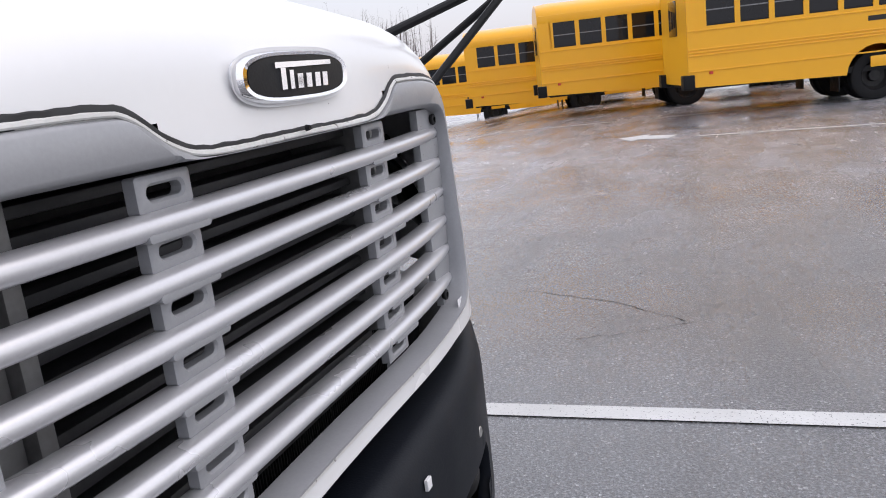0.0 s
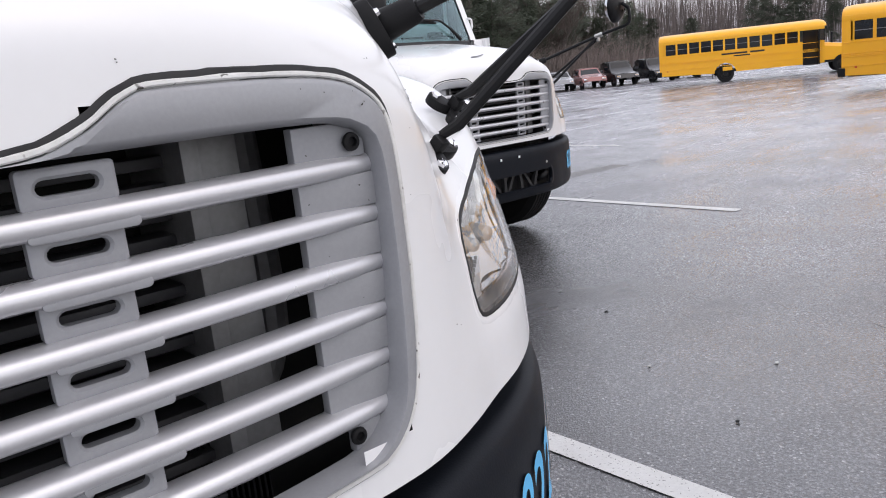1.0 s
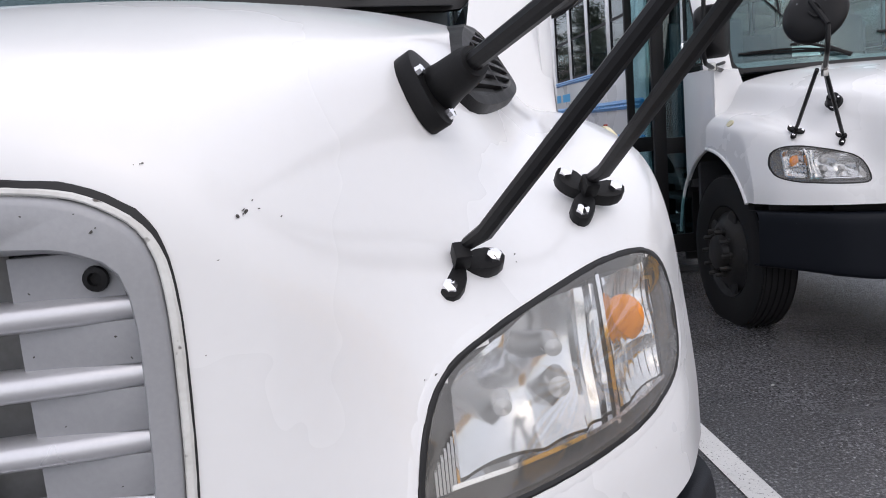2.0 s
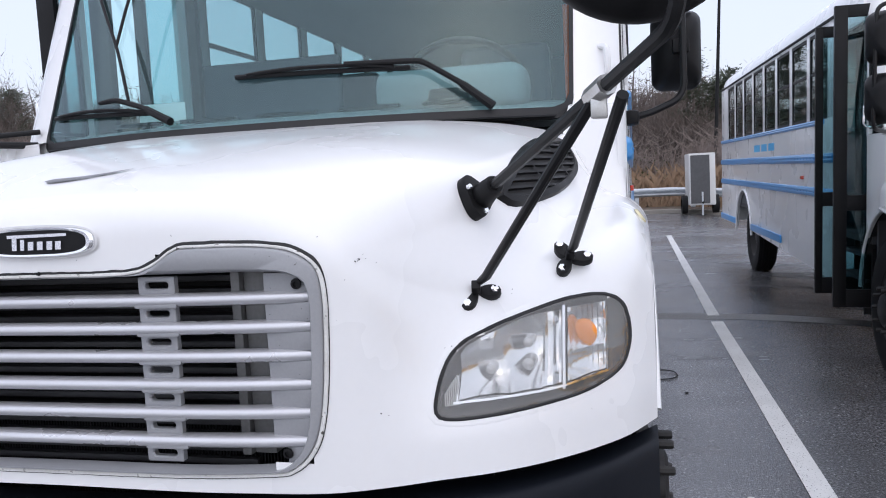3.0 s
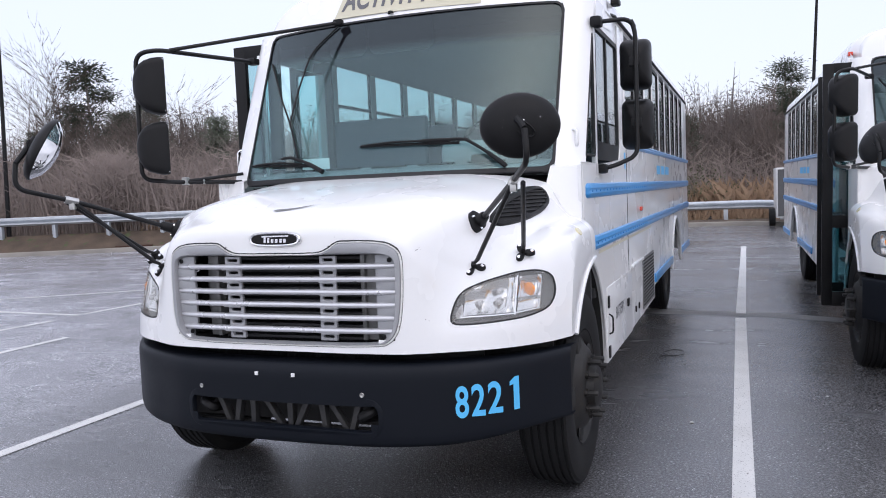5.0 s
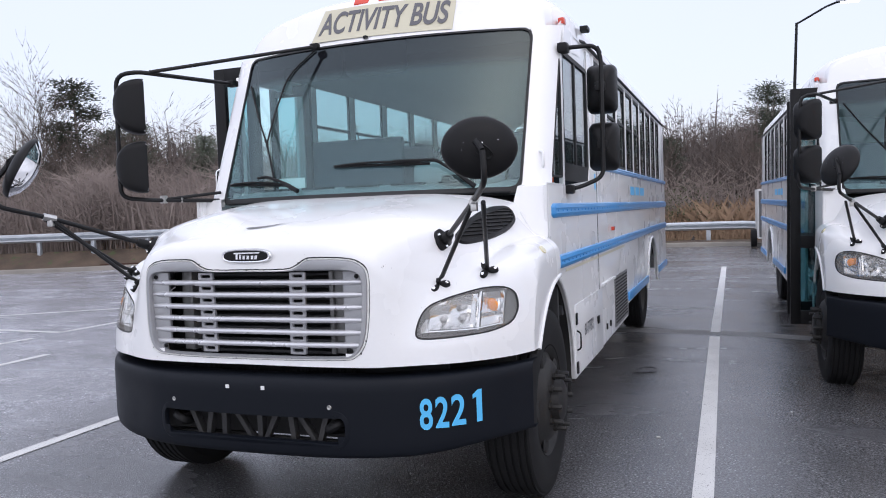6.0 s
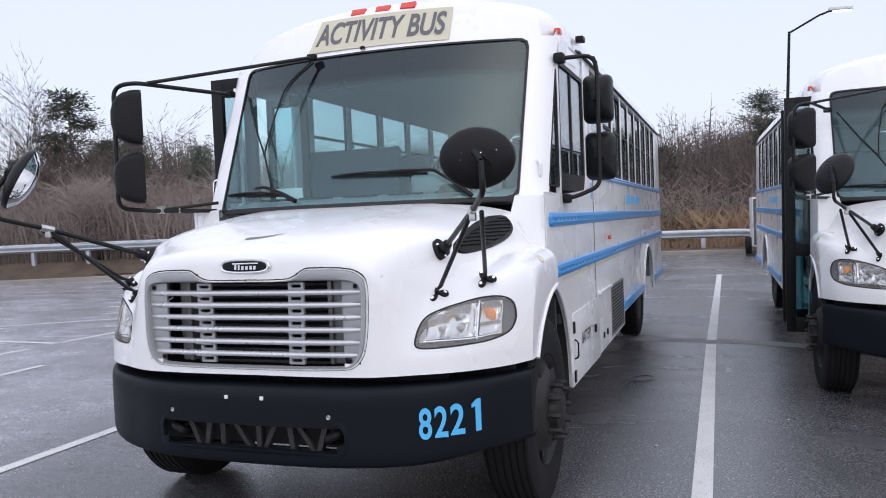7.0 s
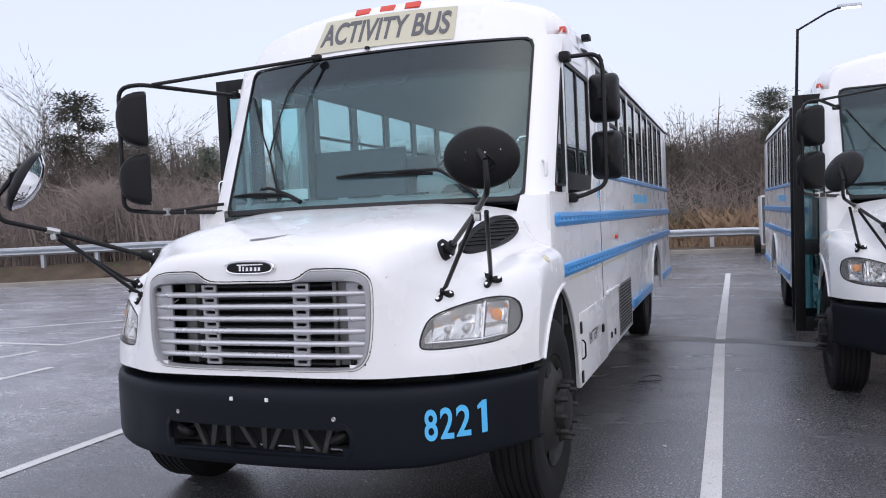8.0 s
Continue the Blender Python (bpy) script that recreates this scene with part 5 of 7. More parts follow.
def side_mirror(name, parent, x, y, z0, z1, turn, w=0.20, deep=1.0):
    """One boxed mirror head, rounded at the back."""
    h, zc = z1 - z0, (z0 + z1) / 2
    rows = []
    for d, k in ((0.075, 0.985), (0.070, 1.0), (0.045, 1.0), (0.01, 0.965), (-0.03, 0.87), (-0.06, 0.72), (-0.08, 0.50), (-0.09, 0.25), (-0.092, 0.02)):
        rows.append([(a * k, d * deep, b * k) for a, b in rounded(-w / 2, w / 2, -h / 2, h / 2, 0.045, 5)])
    bm = grid_bm(rows, True)
    m = pose(x, y, zc, 0, 0, turn)
    bmesh.ops.transform(bm, matrix=m, verts=bm.verts)
    hd = part(name, bm, BLACK, parent, "black mirror head with rounded back")
    bm = plate(bmesh.new(), rounded(-w / 2 + 0.004, w / 2 - 0.004, -h / 2 + 0.004, h / 2 - 0.004, 0.032, 4), "y", 0.066 * deep, 0.072 * deep)
    bmesh.ops.transform(bm, matrix=m, verts=bm.verts)
    part("mirror_glass", bm, CHROME, hd, "flat mirror glass")
    bm = box(bmesh.new(), -0.032, 0.032, -0.125 if deep == 1.0 else -0.098, -0.07 * deep, -0.028, 0.028, 0.008)
    bmesh.ops.transform(bm, matrix=m, verts=bm.verts)
    part("bracket", bm, BLACK, hd)
    return hd


def mirrors(bus):
    # driver's side
    arm = [(1.225, 1.84, 1.725), (1.30, 1.88, 1.735), (1.45, 1.93, 1.80), (1.45, 1.94, 2.58), (1.42, 1.93, 2.645), (1.215, 1.80, 2.62)]
    fr = part("mirror_bracket", T(bend(arm, 0.06, 6), 0.014), ROD, bus, "black tube bracket with two mirrors")
    part("mount", B(1.215, 1.275, 1.80, 1.90, 1.695, 1.755, 0.02), BLACK, fr)
    part("mount", B(1.200, 1.27, 1.76, 1.86, 2.59, 2.655, 0.02), BLACK, fr)
    side_mirror("mirror_head", fr, 1.430, 2.07, 2.225, 2.545, 4)
    side_mirror("mirror_head", fr, 1.436, 2.07, 1.845, 2.165, 4)
    # door side
    loop = [(-1.10, 1.40, 1.745), (-1.35, 1.02, 1.755), (-1.475, 0.84, 1.775), (-1.460, 0.835, 2.555), (-1.33, 0.865, 2.575), (-1.08, 1.58, 2.57)]
    fr = part("mirror_bracket", T(bend(loop, 0.07, 6), 0.014), ROD, bus, "black tube bracket with two mirrors")
    part("stay", T([(-1.297, 0.958, 2.582), (-0.42, 1.565, 2.762)], 0.012), ROD, fr)
    part("stay", T([(-1.31, 1.08, 1.762), (-1.10, 1.38, 1.80)], 0.011), ROD, fr)
    part("clamp", B(-1.345, -1.305, 1.05, 1.085, 1.735, 1.785, 0.005), STEEL, fr, "zinc clamp")
    part("clamp", B(-1.275, -1.245, 1.15, 1.175, 1.738, 1.775, 0.005), STEEL, fr)
    part("mount", B(-0.45, -0.39, 1.55, 1.60, 2.745, 2.785, 0.01), BLACK, fr)
    part("mount", B(-1.13, -1.06, 1.53, 1.60, 2.55, 2.595, 0.012), BLACK, fr)
    side_mirror("mirror_head", fr, -1.412, 0.895, 2.185, 2.535, -46, deep=1.12)
    side_mirror("mirror_head", fr, -1.412, 0.895, 1.805, 2.135, -46, deep=1.12)


def wipers(bus):
    def on(x, z, d=0.025):
        return Vector((x, shield_y(x, z) - d, z))
    for pts, b0, b1 in ((((0.80, 1.755), (0.68, 1.85), (0.56, 1.925), (0.30, 1.930)), (-0.11, 1.918), (0.52, 1.905)),
                        (((-0.34, 1.775), (-0.48, 1.84), (-0.62, 1.880), (-0.70, 1.875)), (-1.005, 1.845), (-0.42, 1.815))):
        w = part("wiper", T(bend([on(*p, 0.03 + 0.01 * (k > 0)) for k, p in enumerate(pts)], 0.03), [0.016, 0.014] + [0.010] * 9 + [0.008], 8), BLACK, bus, "black wiper arm and blade")
        n = 14
        pts_b = [on(b0[0] + (b1[0] - b0[0]) * t, b0[1] + (b1[1] - b0[1]) * t, 0.012) for t in np.linspace(0, 1, n)]
        part("blade", tube(bmesh.new(), pts_b, 0.009, 6), BLACK, w)
        pts_c = [on(b0[0] + (b1[0] - b0[0]) * t, b0[1] + (b1[1] - b0[1]) * t + 0.018 * math.sin(math.pi * t), 0.028) for t in np.linspace(0.08, 0.92, 9)]
        part("yoke", tube(bmesh.new(), pts_c, 0.007, 6), BLACK, w)
    # black lines up the glass: thin tubes drawn as the mirror stay's reflection
    part("stay_reflection", T(bend([on(-1.00, 2.556, 0.01), on(-0.82, 2.267, 0.012), on(-0.703, 2.109, 0.012), on(-0.575, 1.875, 0.012)], 0.1), 0.0065, 6), BLACK, bus)
    part("stay_reflection", T(bend([on(-0.44, 2.75, 0.012), on(-0.635, 2.594, 0.012), on(-0.69, 2.31, 0.012), on(-0.705, 2.10, 0.012)], 0.1), 0.006, 6), BLACK, bus)


def roof_details(bus):
    def cap(x, z):
        return shield_y(x / 0.925, 2.76) - 0.006 + 0.20 * (z - 2.76) / 0.41
    sg = part("sign", grid_bm([[(x + 0.06 * (z - 2.80) / 0.25 * (1 - k / 20), cap(x, z) - 0.004, z + 0.012 * (1 - k / 20)) for k, x in enumerate(np.linspace(-0.485, 0.545, 21))] for z in np.linspace(2.792, 3.032, 8)]), SIGN, bus, "beige destination sign")
    txt = bpy.data.curves.new("lettering", "FONT")
    txt.body, txt.size, txt.align_x, txt.align_y, txt.extrude, txt.shear = "ACTIVITY BUS", 0.185, "CENTER", "CENTER", 0.002, 0.12
    txt.space_character = 1.0
    txt.offset = 0.0035
    holder = new("lettering", txt)
    deps = bpy.context.evaluated_depsgraph_get()
    me = bpy.data.meshes.new_from_object(holder.evaluated_get(deps))
    bpy.data.objects.remove(holder)
    wx = max(v.co.x for v in me.vertices) - min(v.co.x for v in me.vertices)
    for v in me.vertices:
        x, z = 0.035 + v.co.x * 0.95 / wx, 2.918 + v.co.y * 1.22 - 0.012 * v.co.x
        v.co = (x, cap(x, z) - 0.009 - v.co.z, z)
    me.materials.clear()
    me.materials.append(LETTER)
    ob = new("lettering", me)
    ob.parent = sg
    for x in (-0.145, 0.04, 0.225):
        bm = box(bmesh.new(), -0.056, 0.056, -0.030, 0.030, -0.012, 0.026, 0.011, 3)
        bmesh.ops.transform(bm, matrix=pose(x, 1.782, 3.068, 56, 0, 0), verts=bm.verts)
        part("clearance_lamp", bm, RED, bus, "red clearance lamp")
    for s in (-1, 1):
        part("marker_lamp", B(s * 1.165, s * 1.208, 2.00, 2.08, 2.825, 2.865, 0.01), RED, bus, "red marker lamp")
        part("marker_lamp", B(s * 1.222, s * 1.245, 3.77, 3.85, 1.39, 1.425, 0.006), RED, bus, "red side marker")
        part("drip_rail", T([(s * 1.205, 2.45, 2.795), (s * 1.224, 2.6, 2.805), (s * 1.224, Y_END - 0.05, 2.805)], 0.014, 6), SEAL, bus)
        lamp = part("marker_lamp", B(s * 1.10, s * 1.16, Y_END - 0.5, Y_END - 0.42, 2.93, 2.97, 0.01), AMBER, bus)
    part("eye_camera", B(1.20, 1.26, 2.60, 2.70, 2.89, 2.93, 0.01), BLACK, bus)
    part("top_sensor", L([(2.785, 0.018), (2.80, 0.016), (2.806, 0)], 12, "z", (-0.05, shield_y(0.05, 2.775) - 0.012, 0)), BLACK, bus)


def text_mesh(body, size, bold=0.0):
    c = bpy.data.curves.new("lettering", "FONT")
    c.body, c.size, c.align_x, c.align_y, c.offset = body, size, "CENTER", "CENTER", bold
    h = new("lettering", c)
    me = bpy.data.meshes.new_from_object(h.evaluated_get(bpy.context.evaluated_depsgraph_get()))
    bpy.data.objects.remove(h)
    me.materials.clear()
    return me


def bumper_number(bus, chars):
    """Blue vinyl digits wrapped round the bumper's end; None is a plain bar."""
    for ch, x0, x1 in zip(chars, (0.848, 0.914, 0.980, 1.050), (0.903, 0.970, 1.037, 1.098)):
        z0, z1 = 0.600 + 0.02 * (x0 - 0.85) / 0.25, 0.748 + 0.02 * (x0 - 0.85) / 0.25
        if ch is None:
            ob = part("digit_bar", grid_bm([[(x, bumper_y(x) - 0.003, z) for x in np.linspace(x0, x1, 6)] for z in (z0, z1)]), NUMBER, bus)
            continue
        if ch == "1":
            poly = [(1.064, z0 + 0.112), (1.064, z0 + 0.130), (1.083, z1 + 0.004), (1.099, z1 + 0.006), (1.099, z0), (1.078, z0 - 0.002), (1.078, z0 + 0.118)]
            bm = bmesh.new()
            bm.faces.new([bm.verts.new((x, bumper_y(x) - 0.005, z)) for x, z in poly])
            part("digit", bm, NUMBER, bus, "light blue vinyl digit")
            continue
        me = text_mesh(ch, 0.2, 0.004)
        a = np.array([v.co[:] for v in me.vertices])
        lo, hi = a.min(0), a.max(0)
        for v in me.vertices:
            x = x0 + (v.co.x - lo[0]) / (hi[0] - lo[0]) * (x1 - x0)
            z = z0 + (v.co.y - lo[1]) / (hi[1] - lo[1]) * (z1 - z0)
            v.co = (x, bumper_y(x) - 0.004, z)
        me.materials.append(NUMBER)
        ob = new("digit", me)
        ob.parent = bus
        ob["label"] = "light blue vinyl digit"


def cab_sides(bus):
    for s in (-1, 1):
        # quarter light
        q = [(1.475, 1.80), (1.80, 1.80), (1.80, 2.56), (1.785, 2.56)]
        fr = bmesh.new()
        o, i = resample(ccw(q), 40), resample(ccw(offset(ccw(q), -0.022)), 40)
        grid(fr, [[(s * 1.19, a, b) for a, b in i], [(s * 1.214, a, b) for a, b in i], [(s * 1.214, a, b) for a, b in o], [(s * 1.19, a, b) for a, b in o]], True)
        w = part("quarter_window", fr, SEAL, bus, "black-framed quarter window")
        part("pane", plate(bmesh.new(), q, "x", s * 1.200, s * 1.203), PANE, w).visible_shadow = False
        part("cab_post", B(s * 1.185, s * 1.218, 1.80, 1.84, 1.75, 2.66, 0.005), WHITE, bus)
    o, i = rounded(1.84, 2.76, 1.785, 2.635, 0.04, 4), rounded(1.88, 2.72, 1.90, 2.60, 0.03, 4)
    fr = bmesh.new()
    grid(fr, [[(1.19, a, b) for a, b in i], [(1.214, a, b) for a, b in i], [(1.214, a, b) for a, b in o], [(1.19, a, b) for a, b in o]], True)
    box(fr, 1.192, 1.211, 2.27, 2.31, 1.85, 2.62)
    w = part("driver_window", fr, SEAL, bus, "black-framed sliding driver window")
    part("pane", B(1.199, 1.203, 1.86, 2.74, 1.88, 2.62), PANE, w).visible_shadow = False
    part("cab_panel", B(1.188, 1.217, 2.76, 3.02, 1.79, 2.79, 0.004), WHITE, bus)
    part("cab_panel", B(-1.217, -1.188, 2.62, 2.94, 1.79, 2.79, 0.004), WHITE, bus)
    # battery door, louvre panel, seams
    d = part("battery_door", B(1.224, 1.231, 1.99, 3.13, 0.47, 0.955, 0.004), WHITE, bus, "white battery box door")
    for z in (0.86, 0.53):
        part("hinge", B(1.23, 1.24, 1.985, 2.03, z - 0.04, z + 0.04, 0.004), BLACK, d)
    part("latch", B(1.23, 1.243, 2.86, 2.93, 0.70, 0.76, 0.006), BLACK, d)
    part("loop", T(bend([(1.235, 2.0, 0.78), (1.26, 2.0, 0.77), (1.26, 2.0, 0.66), (1.235, 2.0, 0.65)], 0.02), 0.006, 6), BLACK, d)
    me = text_mesh("BATTERY", 0.115, 0.002)
    for v in me.vertices:
        v.co = (1.2325, 2.50 + v.co.x * 0.80, 0.735 + v.co.y)
    me.materials.append(LETTER)
    t = new("lettering", me)
    t.parent = d
    # thin beige stripe just below the lower rail
    part("beige_stripe", B(1.2245, 1.2262, 1.74, 4.6, 1.200, 1.220), SIGN, bus, "thin beige stripe below the lower blue rail")
    part("seam", B(1.2245, 1.2275, 3.02, 3.03, 0.50, 1.93), SEAL, bus)
    part("ledge", B(1.22, 1.245, 3.15, 3.85, 0.96, 0.985, 0.006), WHITE, bus)
    lv = part("louvre_panel", B(1.2245, 1.230, 3.86, 4.72, 0.52, 0.975, 0.003), ALLOY, bus, "perforated grey vent panel")
    for k in range(14):
        part("slot", B(1.229, 1.234, 3.90, 4.68, 0.55 + 0.030 * k, 0.562 + 0.030 * k), DARK, lv)
    for y in (3.35, 3.55):
        part("latch", B(1.224, 1.236, y, y + 0.03, 0.58, 0.63, 0.004), BLACK, bus)
    for s in (1, -1):
        lip = []
        for a in np.linspace(radians(4), radians(148), 26):
            y = 1.3 + (0.64 if math.cos(a) > 0 else 0.70) * math.cos(a)
            lip.append((s * (1.286 - 0.062 * smooth(1.27, 1.45, y)), y, 0.52 + 0.70 * math.sin(a)))
        part("arch_lip", T(lip, 0.012, 8), WHITE, bus)
    for s in (-1, 1):
        part("arch_flare", T([(s * 1.228, 7.35 + 0.63 * math.cos(a), 0.55 + 0.63 * math.sin(a)) for a in np.linspace(radians(2), radians(178), 24)], 0.018, 8), WHITE, bus)
        part("fender_reflector", L([(0.0, 0.03), (0.008, 0.026), (0.010, 0.0)], 14, "x"), AMBERPALE, bus).matrix_basis = Matrix.Translation((s * 1.258, 0.965, 1.385)) @ Matrix.Diagonal((s, 1.4, 0.8, 1)) @ pose(0, 0, 0, 0, -35, 0)
        # plain bars for the small blue words
        for y0, y1, z0, z1 in ((2.92, 2.98, 1.74, 1.86), (5.2, 5.55, 1.71, 1.80), (5.65, 6.0, 1.71, 1.80), (6.1, 6.5, 1.71, 1.80)):
            if s > 0 or y0 > 3:
                part("word_bar", B(s * 1.2245, s * 1.2262, y0, y1, z0, z1), NUMBER, bus)


AMBERPALE = material("pale_amber_reflector", (0.72, 0.66, 0.42), 0.25, 0, coat=0.3)


def entry_door(bus):
    """Two leaves folded out beside the step well."""
    for y, xo, xi, fw, top in ((1.86, -1.445, -1.07, 0.095, 2.745), (2.56, -1.41, -1.03, 0.06, 2.70)):
        bm = bmesh.new()
        for a, b in ((xo, xo + fw), (xi - fw, xi)):
            box(bm, a, b, y - 0.022, y + 0.022, 0.42, top, 0.008)
        for c, d in ((0.42, 0.56), (1.18, 1.30), (top - 0.09, top)):
            box(bm, xo + fw - 0.004, xi - fw + 0.004, y - 0.020, y + 0.020, c, d, 0.004)
        lf = part("door_leaf", bm, BLACK, bus, "open black folding door leaf with glass")
        for c, d in ((0.55, 1.19), (1.29, top - 0.085)):
            part("pane", B(xo + fw - 0.01, xi - fw + 0.01, y - 0.003, y + 0.003, c, d), DOORPANE, lf).visible_shadow = False
    part("grab_handle", T(bend([(-1.23, 1.66, 1.98), (-1.30, 1.62, 1.97), (-1.30, 1.62, 1.82), (-1.23, 1.66, 1.81)], 0.03), 0.010, 8), CHROME, bus, "chrome grab handle")
    part("grab_handle", T(bend([(1.12, 1.50, 1.96), (1.17, 1.44, 1.95), (1.17, 1.44, 1.86), (1.12, 1.50, 1.85)], 0.02), 0.010, 8), WHITE, bus)
    for k in range(3):
        part("step", B(-1.19, -0.75 + 0.1 * k, 1.90, 2.55, 0.40 + 0.2 * k, 0.43 + 0.2 * k), CABIN_DARK, bus)


def cabin(bus):
    ds = bmesh.new()
    grid(ds, [[(x, shield_y(x, z) + 0.02 if k == 0 else 1.20 + d + 0.2 * (abs(x) / 1.04) ** 2, z) for x in np.linspace(-1.02, 1.02, 21)] for k, (d, z) in enumerate(((0, 1.735), (0.12, 1.775), (0.30, 1.80), (0.42, 1.78), (0.46, 1.60), (0.48, 1.2)))])
    d = part("dashboard", ds, DASH, bus, "grey moulded dashboard")
    part("binnacle", box(bmesh.new(), 0.32, 0.88, 1.42, 1.66, 1.77, 1.93, 0.06, 4), DASH, d)
    part("speaker_grille", L([(1.835, 0.0), (1.835, 0.07), (1.80, 0.075)], 20, "z", (0.62, 1.36, 0)), BLACK, d)
    for k in range(5):
        part("defrost_slot", B(-0.75 + 0.32 * k, -0.52 + 0.32 * k, 1.33, 1.36, 1.785, 1.80), BLACK, d)
    ang = radians(50)
    ringp = [Vector((0.60 + 0.235 * math.cos(a), 1.80 - 0.235 * math.sin(a) * math.sin(ang) * -1 * -1, 1.90 + 0.235 * math.sin(a) * math.cos(ang))) for a in np.linspace(0, 2 * math.pi, 33)]
    st = part("steering_wheel", T(ringp, 0.015, 8), BLACK, bus, "black steering wheel")
    part("column", T([(0.60, 1.80, 1.90), (0.60, 1.55, 1.62)], 0.03, 8), BLACK, st)
    for a in (0.3, math.pi - 0.3, -math.pi / 2):
        part("spoke", T([(0.60, 1.80, 1.90), ringp[int((a % (2 * math.pi)) / (2 * math.pi) * 32)]], 0.012, 6), BLACK, st)
    ob = part("driver_seat", box(box(bmesh.new(), 0.34, 0.86, 2.35, 2.85, 1.30, 1.45, 0.05, 3), 0.36, 0.84, 2.80, 2.95, 1.40, 2.22, 0.06, 3), SEAT, bus, "dark driver seat")
    part("seat_belt", B(0.93, 0.965, 2.62, 2.66, 1.5, 2.35), ORANGE, bus, "orange seat belt webbing")
    for y in np.arange(3.25, 9.2, 0.72):
        for s in (-1, 1):
            st = part("bench_seat", box(box(bmesh.new(), s * 0.24, s * 1.14, y - 0.42, y, 1.30, 1.42, 0.04, 2), s * 0.24, s * 1.14, y - 0.02, y + 0.08, 1.30, 2.20, 0.05, 3), SEAT, bus, "dark vinyl bench seat")
    part("partition", B(-1.15, -0.30, 2.74, 2.80, 1.0, 2.24, 0.025, 3), SEAT, bus, "padded dark crash barrier")
    part("overhead_panel", plate(bmesh.new(), [(-1.05, 2.70), (1.05, 2.70), (1.08, 2.80), (0.8, 2.95), (-0.8, 2.95), (-1.08, 2.80)], "y", 1.86, 1.89), CABIN, bus)
    for x0, x1 in ((-0.62, -0.335), (-0.31, 0.16)):
        part("sun_visor", plate(bmesh.new(), ccw(rounded(x0, x1, 2.575, 2.84, 0.05, 5)), "y", 1.80, 1.815), CABIN_DARK, bus, "dark sun visor")
    part("window_stop", B(-1.17, -1.13, 3.0, Y_END - 0.1, 1.99, 2.03), CABIN_DARK, bus)
    part("notice", B(-0.62, -0.42, 1.36, 1.362, 1.80, 1.87), _white, bus, "white paper notice")


ORANGE = material("orange_webbing", (0.75, 0.12, 0.03), 0.6)

for s in (-1, 1):
    if s > 0:
        hood_vent(bus, s)
    cross_mirror(bus, s)
mirrors(bus)
wipers(bus)
roof_details(bus)
cab_sides(bus)
entry_door(bus)
cabin(bus)
second = copy_thing(bus, pose(4.243, 3.505, -0.088, 0.325, 0.695, 1.815))
badge(bus)
chips(bus)
badge_handle(second)
second["label"] = "white activity bus with open black door parked on the next stall"
bumper_number(bus, "8221")
bumper_number(second, ["8", "2", None, None])


# ---- yellow buses ----
BLACKPAINT = material("black_lettering_paint", (0.02, 0.018, 0.015), 0.5)


